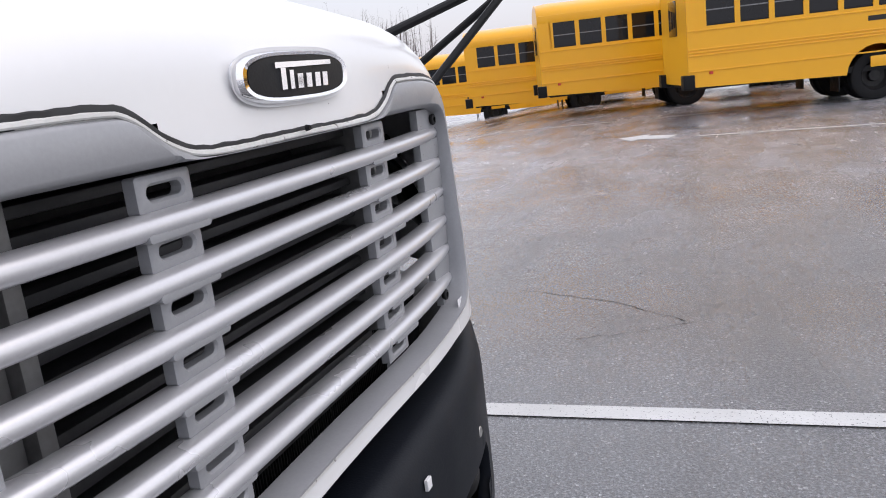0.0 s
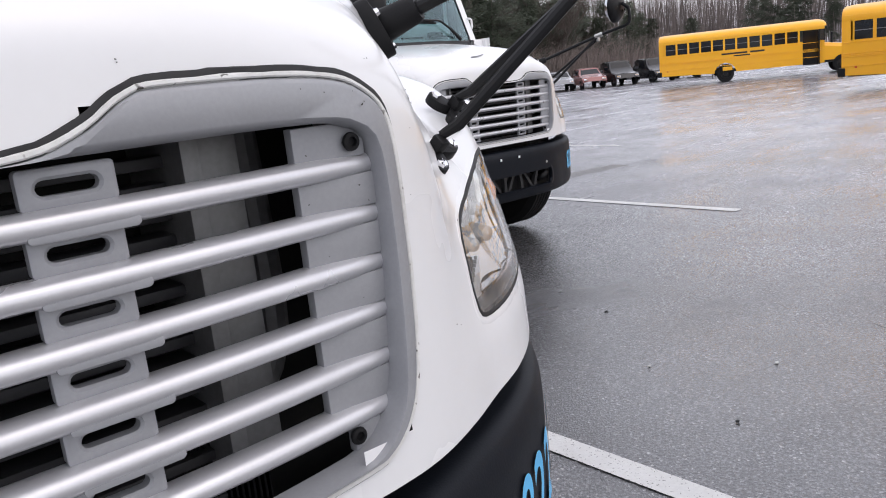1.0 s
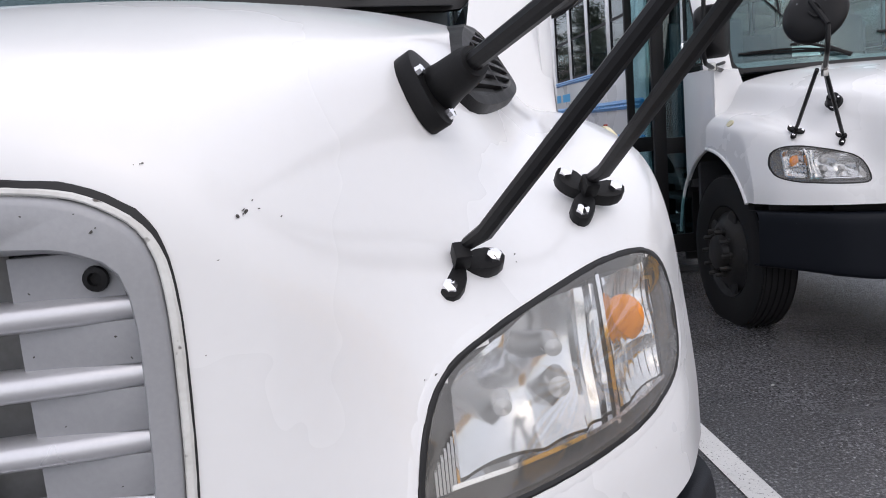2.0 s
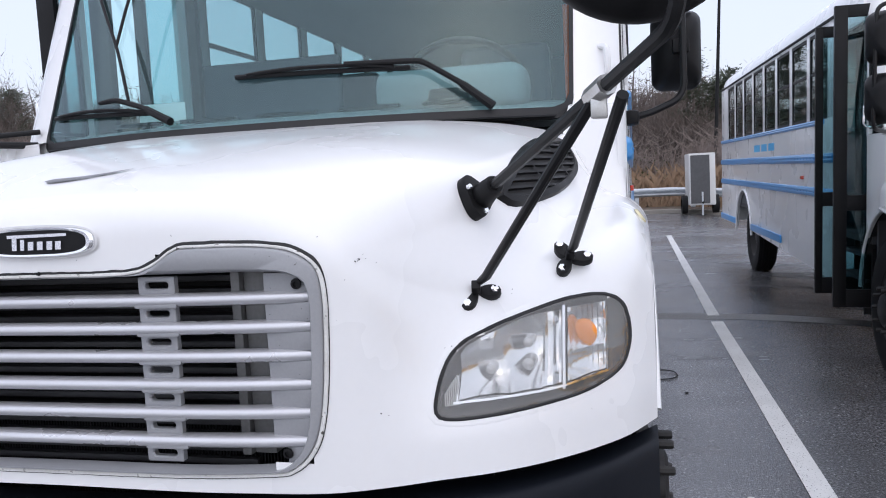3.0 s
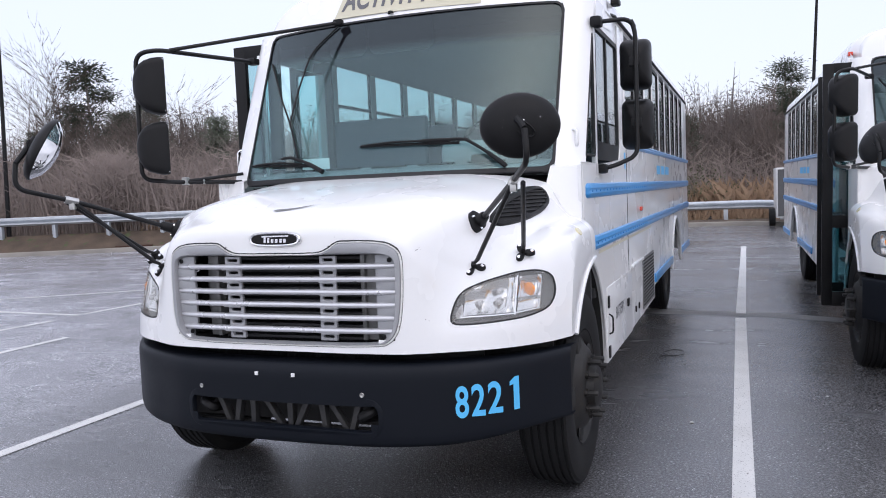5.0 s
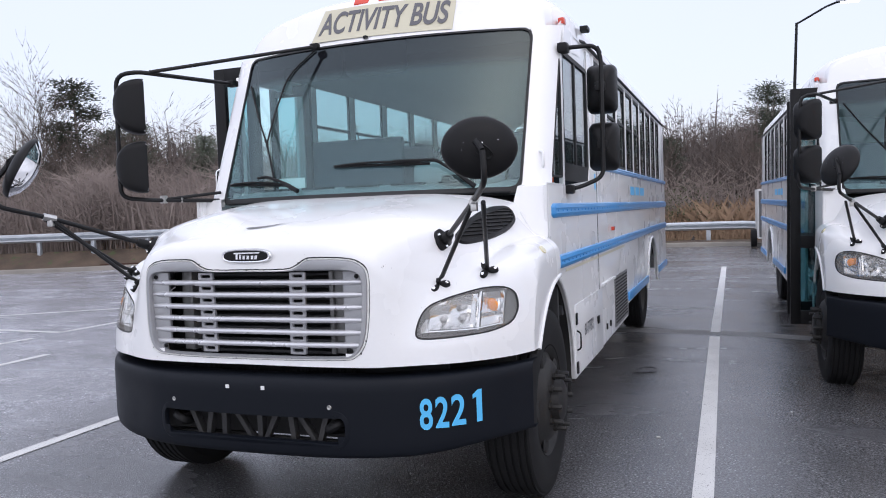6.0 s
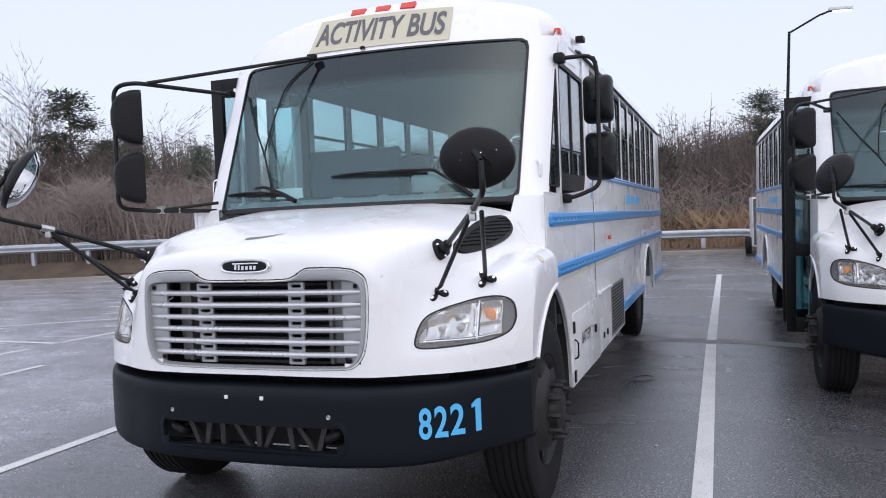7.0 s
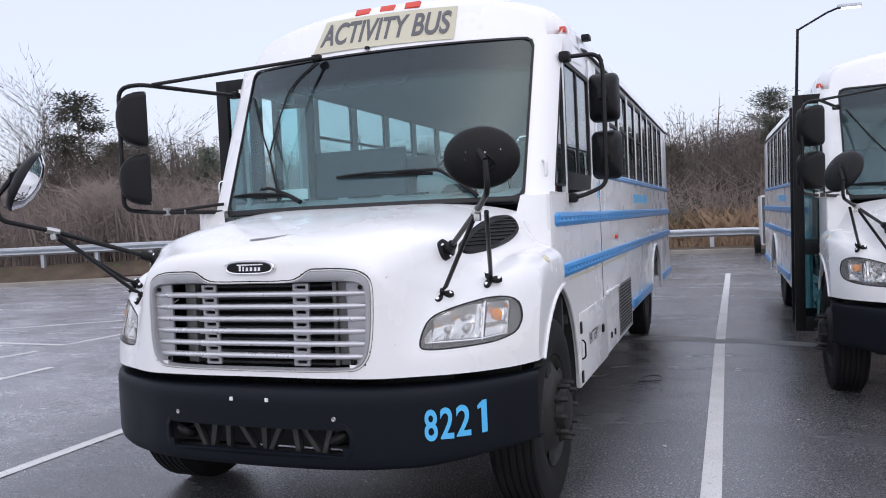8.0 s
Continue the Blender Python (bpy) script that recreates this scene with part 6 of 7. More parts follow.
def yellow_bus(name, label, length=11.2, split=True):
    """A conventional school bus, front towards -y, built with its right side at -x."""
    b = thing(name, label, "school bus", "yellow school buses")
    y0 = 2.0
    low = [(y0, 0.75), (y0, 0.62), (length - 4.45, 0.58)]
    arch = [(length - 3.8 + 0.62 * math.cos(a), 0.52 + 0.62 * math.sin(a)) for a in np.linspace(radians(176), radians(4), 12)]
    for s in (-1, 1):
        part("side_panel", plate(bmesh.new(), low + arch + [(length - 0.05, 0.66), (length, 0.72), (length, 1.88), (y0, 1.88)], "x", s * 1.19, s * 1.22), YELLOW, b)
        part("header", B(s * 1.18, s * 1.218, y0, length, 2.52, 2.72, 0.01), YELLOW, b)
        n = 11
        w = (length - 0.35 - (y0 + 1.35)) / n
        ya = y0 + 1.35 if s < 0 else y0 + 1.35
        for k in range(n + 1):
            part("window_post", B(s * 1.182, s * 1.217, ya + w * k - 0.055, ya + w * k + 0.055, 1.86, 2.54), YELLOW, b)
            if k < n:
                wd = part("window", B(s * 1.165, s * 1.185, ya + w * k + 0.03, ya + w * (k + 1) - 0.03, 1.86, 2.54), DARKGLASS, b, "dark split sash window")
                part("sash_bar", B(s * 1.184, s * 1.206, ya + w * k + 0.05, ya + w * (k + 1) - 0.05, 2.18, 2.205), ALLOY, wd)
                part("frame", plate(bmesh.new(), rounded(ya + w * k + 0.05, ya + w * (k + 1) - 0.05, 1.885, 1.91, 0.01, 2), "x", s * 1.184, s * 1.205), BLACK, wd)
        part("rear_post", B(s * 1.182, s * 1.217, ya + w * n, length, 1.86, 2.54), YELLOW, b)
        for z in (1.80, 1.42, 1.36, 1.30, 0.98):
            part("rub_rail", B(s * 1.219, s * 1.236, y0 + 0.05, length - 0.02, z - 0.016, z + 0.016, 0.006), YELLOW, b)
        for yy in (4.2, 5.6, 7.0):
            part("hatch", B(s * 1.219, s * 1.226, yy, yy + 0.55, 0.68, 0.90, 0.004), YELLOW, b)
        part("bumper_end", B(s * 1.0, s * 1.26, length - 0.12, length + 0.12, 0.62, 0.92, 0.02), BLACK, b, "black rear bumper end")
        part("mud_flap", B(s * 0.75, s * 1.2, length - 3.05, length - 3.03, 0.25, 0.7), BLACK, b)
        part("marker_lamp", B(s * 1.219, s * 1.24, length - 0.5, length - 0.42, 0.90, 0.96, 0.01), RED, b)
        for k, x in enumerate((1.13, 0.80)):
            wheel(b, s * x, length - 3.8, s, 0.50, 0.25, dual=True)
        wheel(b, s * 1.17, 1.05, s, 0.50)
        part("word_bar", B(s * 1.220, s * 1.2235, 5.2, 6.0, 1.60, 1.70), BLACKPAINT, b)
        part("word_bar", B(s * 1.220, s * 1.2235, 6.15, 7.6, 1.60, 1.70), BLACKPAINT, b)
        part("word_bar", B(s * 1.220, s * 1.2235, 6.0, 6.9, 1.46, 1.54), BLACKPAINT, b)
    # entry door on the right side
    part("door_opening", B(-1.224, -1.215, y0 + 0.30, y0 + 1.15, 0.55, 2.5), DARKGLASS, b, "open dark doorway")
    part("door_leaf", B(-1.55, -1.22, y0 + 0.28, y0 + 0.33, 0.55, 2.5, 0.01), BLACK, b)
    part("front_wall", B(-1.2, 1.2, y0, y0 + 0.05, 0.7, 1.75), YELLOW, b)
    part("windshield", plate(bmesh.new(), rounded(-1.05, 1.05, 1.75, 2.62, 0.08, 4), "y", y0 - 0.02, y0 + 0.03), DARKGLASS, b)
    part("rear_wall", plate(bmesh.new(), [(-1.2, 0.7), (1.2, 0.7), (1.2, 2.7), (0.9, 2.95), (0, 3.08), (-0.9, 2.95), (-1.2, 2.7)], "y", length - 0.04, length), YELLOW, b)
    part("rear_window", B(-0.35, 0.35, length, length + 0.02, 1.75, 2.5, 0.01), DARKGLASS, b)
    prof = [(1.22, 2.68), (1.20, 2.78), (1.10, 2.90), (0.9, 2.99), (0.6, 3.06), (0.0, 3.10)]
    prof = prof + [(-x, z) for x, z in prof[::-1][1:]]
    part("roof", grid_bm([[(x * k, y, 2.68 + (z - 2.68) * h) for x, z in prof] for y, k, h in ((y0 - 0.10, 0.93, 0.5), (y0 - 0.02, 0.98, 0.82), (y0 + 0.25, 1, 1), (length - 0.3, 1, 1), (length - 0.06, 0.99, 0.93), (length, 0.97, 0.8))]), YELLOW, b)
    part("underbody", B(-1.1, 1.1, 0.8, length - 0.2, 0.60, 0.72), DARK, b)
    rows = []
    for y, zt, w in ((0.15, 1.15, 0.92), (0.25, 1.42, 1.0), (0.9, 1.58, 1.08), (2.0, 1.74, 1.16)):
        rows.append([(-w, y, 0.75), (-w * 1.0, y, zt - 0.18), (-w * 0.82, y, zt), (0, y, zt + 0.04), (w * 0.82, y, zt), (w, y, zt - 0.18), (w, y, 0.75)])
    part("hood", grid_bm(rows), YELLOW, b)
    part("nose", B(-0.92, 0.92, 0.12, 0.18, 0.62, 1.30, 0.03), YELLOW, b)
    part("grille", B(-0.5, 0.5, 0.10, 0.13, 0.85, 1.25, 0.01), BLACK, b)
    part("front_bumper", B(-1.2, 1.2, -0.05, 0.12, 0.5, 0.78, 0.03), BLACK, b)
    part("crossover_mirror", box(T([(-0.9, 0.5, 1.3), (-1.25, 0.1, 1.75)], 0.02, 6), -1.36, -1.14, 0.06, 0.14, 1.7, 1.95, 0.04), BLACK, b)
    part("side_mirror", B(-1.5, -1.3, 1.6, 1.7, 1.7, 2.3, 0.03), BLACK, b)
    return b


def park(ob, corner, front, L_, drop=0.0, copy=True):
    """Stands a bus with its rear right corner at corner, heading along front."""
    h = Vector((front[0], front[1])).normalized()
    a = math.atan2(h.x, -h.y)
    c, s = math.cos(a), math.sin(a)
    ox, oy = corner[0] - (-1.22 * c - L_ * s), corner[1] - (-1.22 * s + L_ * c)
    m = pose(ox, oy, ground_z(*corner) + drop, 0, 0, math.degrees(a))
    if copy:
        return copy_thing(ob, m)
    ob.matrix_basis = m
    return ob


LY = 11.2
HEAD = (0.26, -0.965)
yb = yellow_bus("school_bus", "yellow school bus with dark sash windows parked on wet asphalt", LY)
park(yb, (16.6, 0.1), HEAD, LY, copy=False)
for c in ((20.2, 3.95), (24.2, 7.25), (29.6, 11.8)):
    park(yb, c, HEAD, LY)
far = park(yb, (42.7, 28.2), (0.50, -0.866), LY)
far["label"] = "yellow school bus with its front door open"

for a, b in (((17.75, 5.0), (18.2, -7.0)), ((13.38, -0.05), (12.4, -7.2)), ((25.5, 10.0), (24.6, 3.0)), ((28.0, 16.5), (27.2, 10))):
    line(*a, *b)
bm = bmesh.new()
plate(bm, [(13.95, 1.30), (14.28, 0.75), (14.05, 0.78), (13.85, 0.25), (13.35, 0.38), (13.55, 0.92), (13.35, 1.0)], "z", ground_z(13.8, 0.8) + 0.004, ground_z(13.8, 0.8) + 0.006)
tagged(part("painted_arrow", bm, PAINT), "worn white painted arrow on wet asphalt", "road marking", kind="structure")
for a, b in (((-7.65, 4.2), (-7.50, 5.50)), ((-7.53, 6.03), (-10.4, 6.26)), ((-7.53, 6.09), (-7.42, 7.3)), ((-12.4, 6.5), (-8.6, 9.1))):
    line(*a, *b, w=0.11)

# patched seam across the stall and small litter
SEAM = material("rough_patched_asphalt", (0.11, 0.108, 0.108), 0.55, 0, (0.26, 0.258, 0.255), 0.9, 40, 130, 1.0)
bm = bmesh.new()
rows = []
for x in np.linspace(-3.0, 9.0, 49):
    y = 6.90 - 0.12 * (x - 2) + 0.05 * noise.noise((x * 2, 3, 0))
    w = 0.16 + 0.05 * noise.noise((x * 3, 9, 0))
    rows.append([(x, y - w, ground_z(x, y) + 0.0015), (x, y, ground_z(x, y) + 0.0025), (x, y + w, ground_z(x, y) + 0.0015)])
grid(bm, rows)
tagged(part("asphalt_patch", bm, SEAM), "rough patched seam across the wet asphalt", "asphalt patch", kind="structure")
CRACK = material("asphalt_crack", (0.010, 0.010, 0.010), 0.9)


def crack(pts, w=0.0045):
    bm = bmesh.new()
    rows = []
    for k in range(len(pts) - 1):
        a, b = Vector(pts[k]), Vector(pts[k + 1])
        d = (b - a)
        nrm = Vector((-d.y, d.x)).normalized()
        for t in np.linspace(0, 1, 7)[:-1]:
            p = a + d * t + nrm * 0.03 * noise.noise((a.x * 9 + t * 5, a.y * 7, 1))
            q = w * (0.4 + abs(noise.noise((p.x * 20, p.y * 20, 4))))
            rows.append([(p.x - nrm.x * q, p.y - nrm.y * q, ground_z(p.x, p.y) + 0.003), (p.x + nrm.x * q, p.y + nrm.y * q, ground_z(p.x, p.y) + 0.003)])
    grid(bm, rows)
    tagged(part("crack", bm, CRACK), "thin dark crack in the asphalt", "crack", "asphalt cracks", "structure")


crack([(4.35, 1.15), (4.0, 0.5), (3.80, 0.15), (3.5, -0.1), (3.32, -0.30)])
crack([(3.32, -0.30), (3.1, 0.0), (2.95, 0.35)])
crack([(5.2, 0.2), (4.9, -0.6), (4.6, -1.0)], 0.003)
crack([(0.9, 4.9), (2.2, 5.15), (3.4, 4.9)], 0.003)
bm = T(bend([(1.32, 4.52, 0.008), (1.40, 4.66, 0.012), (1.50, 4.60, 0.014), (1.52, 4.45, 0.010), (1.46, 4.40, 0.007), (1.30, 4.36, 0.007)], 0.05), 0.0048, 6)
tagged(part("rubber_strip", bm, BLACK), "curled black rubber strip lying on the asphalt", "litter")
LITTER = material("pale_litter", (0.5, 0.5, 0.48), 0.7)
for k, (x, y, r, mt) in enumerate(((2.9, 1.35, 0.010, LITTER), (3.3, 0.95, 0.012, LITTER), (1.55, 4.05, 0.012, BLACK), (2.6, 0.75, 0.010, BLACK), (3.55, 2.1, 0.012, BLACK), (1.72, 2.3, 0.014, LITTER), (2.75, 5.4, 0.012, BLACK), (4.6, 0.1, 0.010, BLACK), (2.62, 3.2, 0.009, LITTER))):
    bm = bmesh.new()
    bmesh.ops.create_icosphere(bm, subdivisions=1, radius=r, matrix=Matrix.Translation((x, y, ground_z(x, y) + r * 0.4)) @ Matrix.Diagonal((1.3, 0.8, 0.5, 1)))
    tagged(part("pebble", bm, mt), "small loose pebble on the asphalt", "pebble", "loose pebbles")

# ---- kerb, verge, guardrail ----
EDGE = [(-90, -14), (-45, 7.0), (-22, 17.1), (-18, 19.2), (-9, 23.6), (0, 26.2), (6, 26.2), (13, 29), (24, 40), (38, 54), (60, 62), (100, 58), (150, 30)]
EDGE = spline(EDGE, 8, False)


def edge_at(off):
    """The lot's edge moved outwards."""
    out = []
    for i, p in enumerate(EDGE):
        a, b = Vector(EDGE[max(i - 1, 0)]), Vector(EDGE[min(i + 1, len(EDGE) - 1)])
        d = (b - a).normalized()
        out.append((p[0] - d.y * off, p[1] + d.x * off))
    return out


CONCRETE = material("weathered_kerb_concrete", (0.30, 0.28, 0.25), 0.8, 0, (0.20, 0.185, 0.165), 0.9, 1.2, 60, 0.5)
VERGE = material("dead_leaf_litter", (0.052, 0.037, 0.027), 0.95, 0, (0.105, 0.075, 0.052), 1.0, 1.6, 30, 1.0, spots=(0.06, 0.075, 0.03), spot_scale=3, spot_edge=0.62)


def rise(x):
    """The verge stands higher towards the far side of the lot."""
    return 0.50 * smooth(-3, -13, x)


def along(offs, zs_):
    cols = [edge_at(o) for o in offs]
    return [[(c[i][0], c[i][1], ground_z(*EDGE[i]) + z + rise(EDGE[i][0]) * smooth(0.15, 1.0, o)) for c, z, o in zip(cols, zs_, offs)] for i in range(len(EDGE))]


tagged(part("kerb", grid_bm(along((0, 0.0, 0.02, 0.15, 0.15), (-0.05, 0.13, 0.15, 0.15, -0.05))), CONCRETE), "weathered concrete kerb along the lot", "kerb", kind="structure")
tagged(part("verge", grid_bm(along((0.14, 1.2, 3, 6, 12, 25, 60, 140), (0.13, 0.18, 0.10, -0.15, -0.7, -1.2, -1.5, 0.5))), VERGE), "brown leaf-covered verge behind the kerb", "verge", kind="structure")
part_drain = tagged(part("drain_inlet", B(-19.2, -17.9, -0.14, 0.05, 0.0, 0.16, 0.01), material("rusty_iron", (0.06, 0.03, 0.02), 0.8, 0.3)), "rusty iron kerb drain inlet", "drain")
part_drain.matrix_basis = Matrix.Translation((-18.6, 19.25, 0)) @ pose(0, 0, 0, 0, 0, 26) @ Matrix.Translation((18.6, 0, 0))
# guardrail
rail = thing("guardrail", "galvanised steel guardrail on posts behind the kerb", "guardrail")
line_pts = edge_at(1.0)
wave = [(0.0, 0.0), (0.03, 0.035), (0.085, 0.06), (0.085, 0.10), (0.03, 0.13), (0.0, 0.155), (0.03, 0.18), (0.085, 0.21), (0.085, 0.25), (0.03, 0.275), (0.0, 0.31)]
rows = []
for i in range(len(line_pts)):
    a, b = Vector(line_pts[max(i - 1, 0)]), Vector(line_pts[min(i + 1, len(line_pts) - 1)])
    d = (b - a).normalized()
    n_ = Vector((d.y, -d.x))
    g = ground_z(*EDGE[i]) + 0.55 + rise(EDGE[i][0])
    rows.append([(line_pts[i][0] + n_.x * u, line_pts[i][1] + n_.y * u, g + w) for u, w in wave])
keep = [i for i, p in enumerate(EDGE) if -60 < p[0] < 40]
part("beam", grid_bm(rows[keep[0]:keep[-1]]), GALV, rail, "wave-section steel beam")
acc, last = 0.0, None
for i in keep:
    p = Vector(line_pts[i])
    if last is not None:
        acc += (p - last).length
        while acc > 1.9:
            acc -= 1.9
            q = p.lerp(last, acc / max((p - last).length, 1e-6)) if (p - last).length > acc else p
            g = ground_z(q.x, min(q.y, 30)) + rise(q.x)
            part("post", B(q.x - 0.075, q.x + 0.075, q.y + 0.02, q.y + 0.14, g - 0.1, g + 0.83, 0.006), GALV, rail)
    last = p

# ---- street lamps, trailer, cars ----
LAMP_LIGHT = bpy.data.materials.new("lamp_glow")
LAMP_LIGHT.use_nodes = True
LAMP_LIGHT.node_tree.nodes["Principled BSDF"].inputs["Emission Color"].default_value = (1, 0.97, 0.92, 1)
LAMP_LIGHT.node_tree.nodes["Principled BSDF"].inputs["Emission Strength"].default_value = 3.0


def street_lamp(x, y, top, reach, ang, lean):
    st = thing("street_lamp", "dark metal street lamp on a tall pole, lit", "street lamp", "street lamps", m=pose(x, y, ground_z(x, min(y, 20)), 0, lean, 0))
    part("pole", T([(0, 0, 0), (0, 0, top * 0.5), (0, 0, top)], [0.085, 0.070, 0.052], 12), BLACK, st)
    part("base", L([(0, 0.2), (0.25, 0.2), (0.3, 0.12), (0.3, 0)], 16, "z"), CONCRETE, st)
    d = Vector((math.cos(ang), math.sin(ang), 0))
    part("arm", T([(0, 0, top - 0.05), Vector((0, 0, top + 0.55)) + d * reach * 0.7, Vector((0, 0, top + 0.72)) + d * reach], 0.04, 8), BLACK, st)
    hb = box(bmesh.new(), -0.1, 0.75, -0.16, 0.16, -0.06, 0.07, 0.04, 3)
    bmesh.ops.transform(hb, matrix=Matrix.Translation(Vector((0, 0, top + 0.74)) + d * reach) @ pose(0, 0, 0, 0, 0, math.degrees(ang)), verts=hb.verts)
    hd = part("lamp_head", hb, GALV, st)
    gb = box(bmesh.new(), 0.05, 0.72, -0.13, 0.13, -0.085, -0.058, 0.01)
    bmesh.ops.transform(gb, matrix=Matrix.Translation(Vector((0, 0, top + 0.74)) + d * reach) @ pose(0, 0, 0, 0, 0, math.degrees(ang)), verts=gb.verts)
    part("diffuser", gb, LAMP_LIGHT, hd, "glowing lamp glass")
    return st


street_lamp(4.35, 31.5, 8.7, 1.5, 0.0, 2.4)
street_lamp(-23.2, 18.0, 9.0, 1.5, 3.9, 2.0)

WHITEMETAL = material("white_trailer_panel", (0.62, 0.62, 0.61), 0.45, 0, (0.52, 0.52, 0.51), 0.7, 2, 60, 0.05)
tr = thing("cargo_trailer", "small white box trailer with a grey front", "trailer", m=pose(3.38, 24.9, 0, 0, 0, 2))
part("box", B(-0.40, 0.40, 0, 1.4, 0.30, 1.95, 0.03), WHITEMETAL, tr)
part("front_panel", B(-0.36, 0.22, -0.02, 0.0, 0.36, 1.89), LAMPGREY, tr)
part("tongue", T([(0.05, 0.1, 0.42), (-0.1, -0.9, 0.42)], 0.04, 6), BLACK, tr)
part("jack", T([(-0.1, -0.8, 0.02), (-0.1, -0.8, 0.75)], 0.03, 8), GALV, tr)
part("jack_foot", L([(0.0, 0.09), (0.02, 0.09), (0.03, 0.03), (0.03, 0)], 12, "z", (-0.1, -0.8, 0)), BLACK, tr)
for s in (-1, 1):
    part("wheel", L([(-0.09, 0.18), (-0.09, 0.30), (0.09, 0.30), (0.09, 0.18), (0.05, 0.16), (0.05, 0)], 24, "x", (0.0 + s * 0.49, 0.8, 0.30)), RUBBER, tr)


def car(label, paint, m, tall=1.5, length=4.6):
    c = thing("car", label, "car", "cars along the wood", m=m)
    w = 0.9
    sec = [(0.0, 0.55, 0.75), (0.25, 0.85, 0.95), (1.1, 0.98, 1.0), (1.6, 0.75 * tall, 0.92), (2.0, tall, 0.80), (3.6, tall, 0.80), (4.2, 0.95, 0.95), (4.5, 0.85, 0.95), (4.6, 0.5, 0.85)]
    rows = []
    for y, zt, k in sec:
        y = y * length / 4.6
        rows.append([(-w, y, 0.3), (-w, y, min(zt, 0.9)), (-w * (k if zt > 1 else 0.96), y, zt - 0.04), (-w * 0.6 * k, y, zt), (w * 0.6 * k, y, zt), (w * (k if zt > 1 else 0.96), y, zt - 0.04), (w, y, min(zt, 0.9)), (w, y, 0.3)])
    part("body", grid_bm(rows), paint, c)
    part("windshield", grid_bm([[(-0.72, 1.30, 1.02), (0.72, 1.30, 1.02)], [(-0.62, 1.86, tall - 0.10), (0.62, 1.86, tall - 0.10)]]), DARKGLASS, c)
    for s in (-1, 1):
        part("side_window", B(s * 0.74, s * 0.86, 1.95, 3.7, 1.0, tall - 0.12, 0.03), DARKGLASS, c)
        part("headlight", B(s * 0.55, s * 0.82, 0.0, 0.12, 0.62, 0.76, 0.03), CHROME, c)
        for y in (0.85, 3.75):
            part("wheel", L([(-0.11, 0.2), (-0.11, 0.33), (0.11, 0.33), (0.11, 0.2), (0.06, 0.18), (0.06, 0)], 20, "x", (s * 0.80, y, 0.33)), RUBBER, c)
    part("rear_lamp", B(-0.8, 0.8, length - 0.05, length + 0.01, 0.72, 0.82, 0.02), RED, c)
    return c


CARS = ((45.6, 38.6, (0.28, 0.28, 0.29), 1.45, "silver saloon car"), (47.3, 36.9, (0.30, 0.13, 0.12), 1.5, "faded red car"), (49.0, 35.2, (0.012, 0.012, 0.013), 1.8, "black off-road car"), (51.0, 33.2, (0.015, 0.015, 0.017), 1.75, "black estate car"), (53.6, 31.0, (0.02, 0.02, 0.022), 1.5, "dark saloon car"))
for k, (x, y, col, tall, lab) in enumerate(CARS):
    p = material("car_paint", col, 0.25, 0.2, coat=0.6)
    car(lab + " parked before the wood", p, pose(x, y, ground_z(x, y), 0, 0, -42 + 4 * k), tall)

# ---- woods ----
BARK = material("grey_bark", (0.13, 0.112, 0.097), 0.9, 0, (0.20, 0.175, 0.16), 0.9, 1.5, 30, 0.4, per_object=0.25)
TWIG = material("brown_twigs", (0.085, 0.067, 0.057), 0.9, 0, (0.13, 0.103, 0.088), 0.9, 0.8, 20, 0, per_object=0.25)
NEEDLE = material("pine_needles", (0.050, 0.062, 0.042), 0.8, 0, (0.085, 0.100, 0.066), 0.9, 0.7, 12, 0, per_object=0.2)
IVY = material("evergreen_shrub_leaf", (0.06, 0.075, 0.03), 0.7, 0, (0.11, 0.11, 0.05), 0.9, 0.6, 10, 0, per_object=0.2)
GRASS = material("dry_tall_grass", (0.22, 0.145, 0.092), 0.9, 0, (0.33, 0.23, 0.15), 0.9, 0.5, 9, 0)
BRUSH = material("brown_brush", (0.175, 0.142, 0.126), 0.95, 0, (0.26, 0.215, 0.192), 0.9, 0.35, 8, 0)


def raw(name, verts, faces, mat):
    me = bpy.data.meshes.new(name)
    me.from_pydata(verts, [], faces)
    me.materials.append(mat)
    return me


def stick(V, F, a, b, r0, r1, n=3):
    """One tapered twig with n sides."""
    d = (b - a).normalized()
    u = d.orthogonal().normalized()
    w = d.cross(u)
    k = len(V)
    for p, r in ((a, r0), (b, r1)):
        for i in range(n):
            t = 2 * math.pi * i / n
            V.append(tuple(p + (u * math.cos(t) + w * math.sin(t)) * r))
    for i in range(n):
        j = (i + 1) % n
        F.append((k + i, k + j, k + n + j, k + n + i))


def blade(V, F, a, b, r):
    """A fine twig as one thin triangle."""
    u = (b - a).orthogonal().normalized() * r
    k = len(V)
    V += [tuple(a - u), tuple(a + u), tuple(b)]
    F.append((k, k + 1, k + 2))


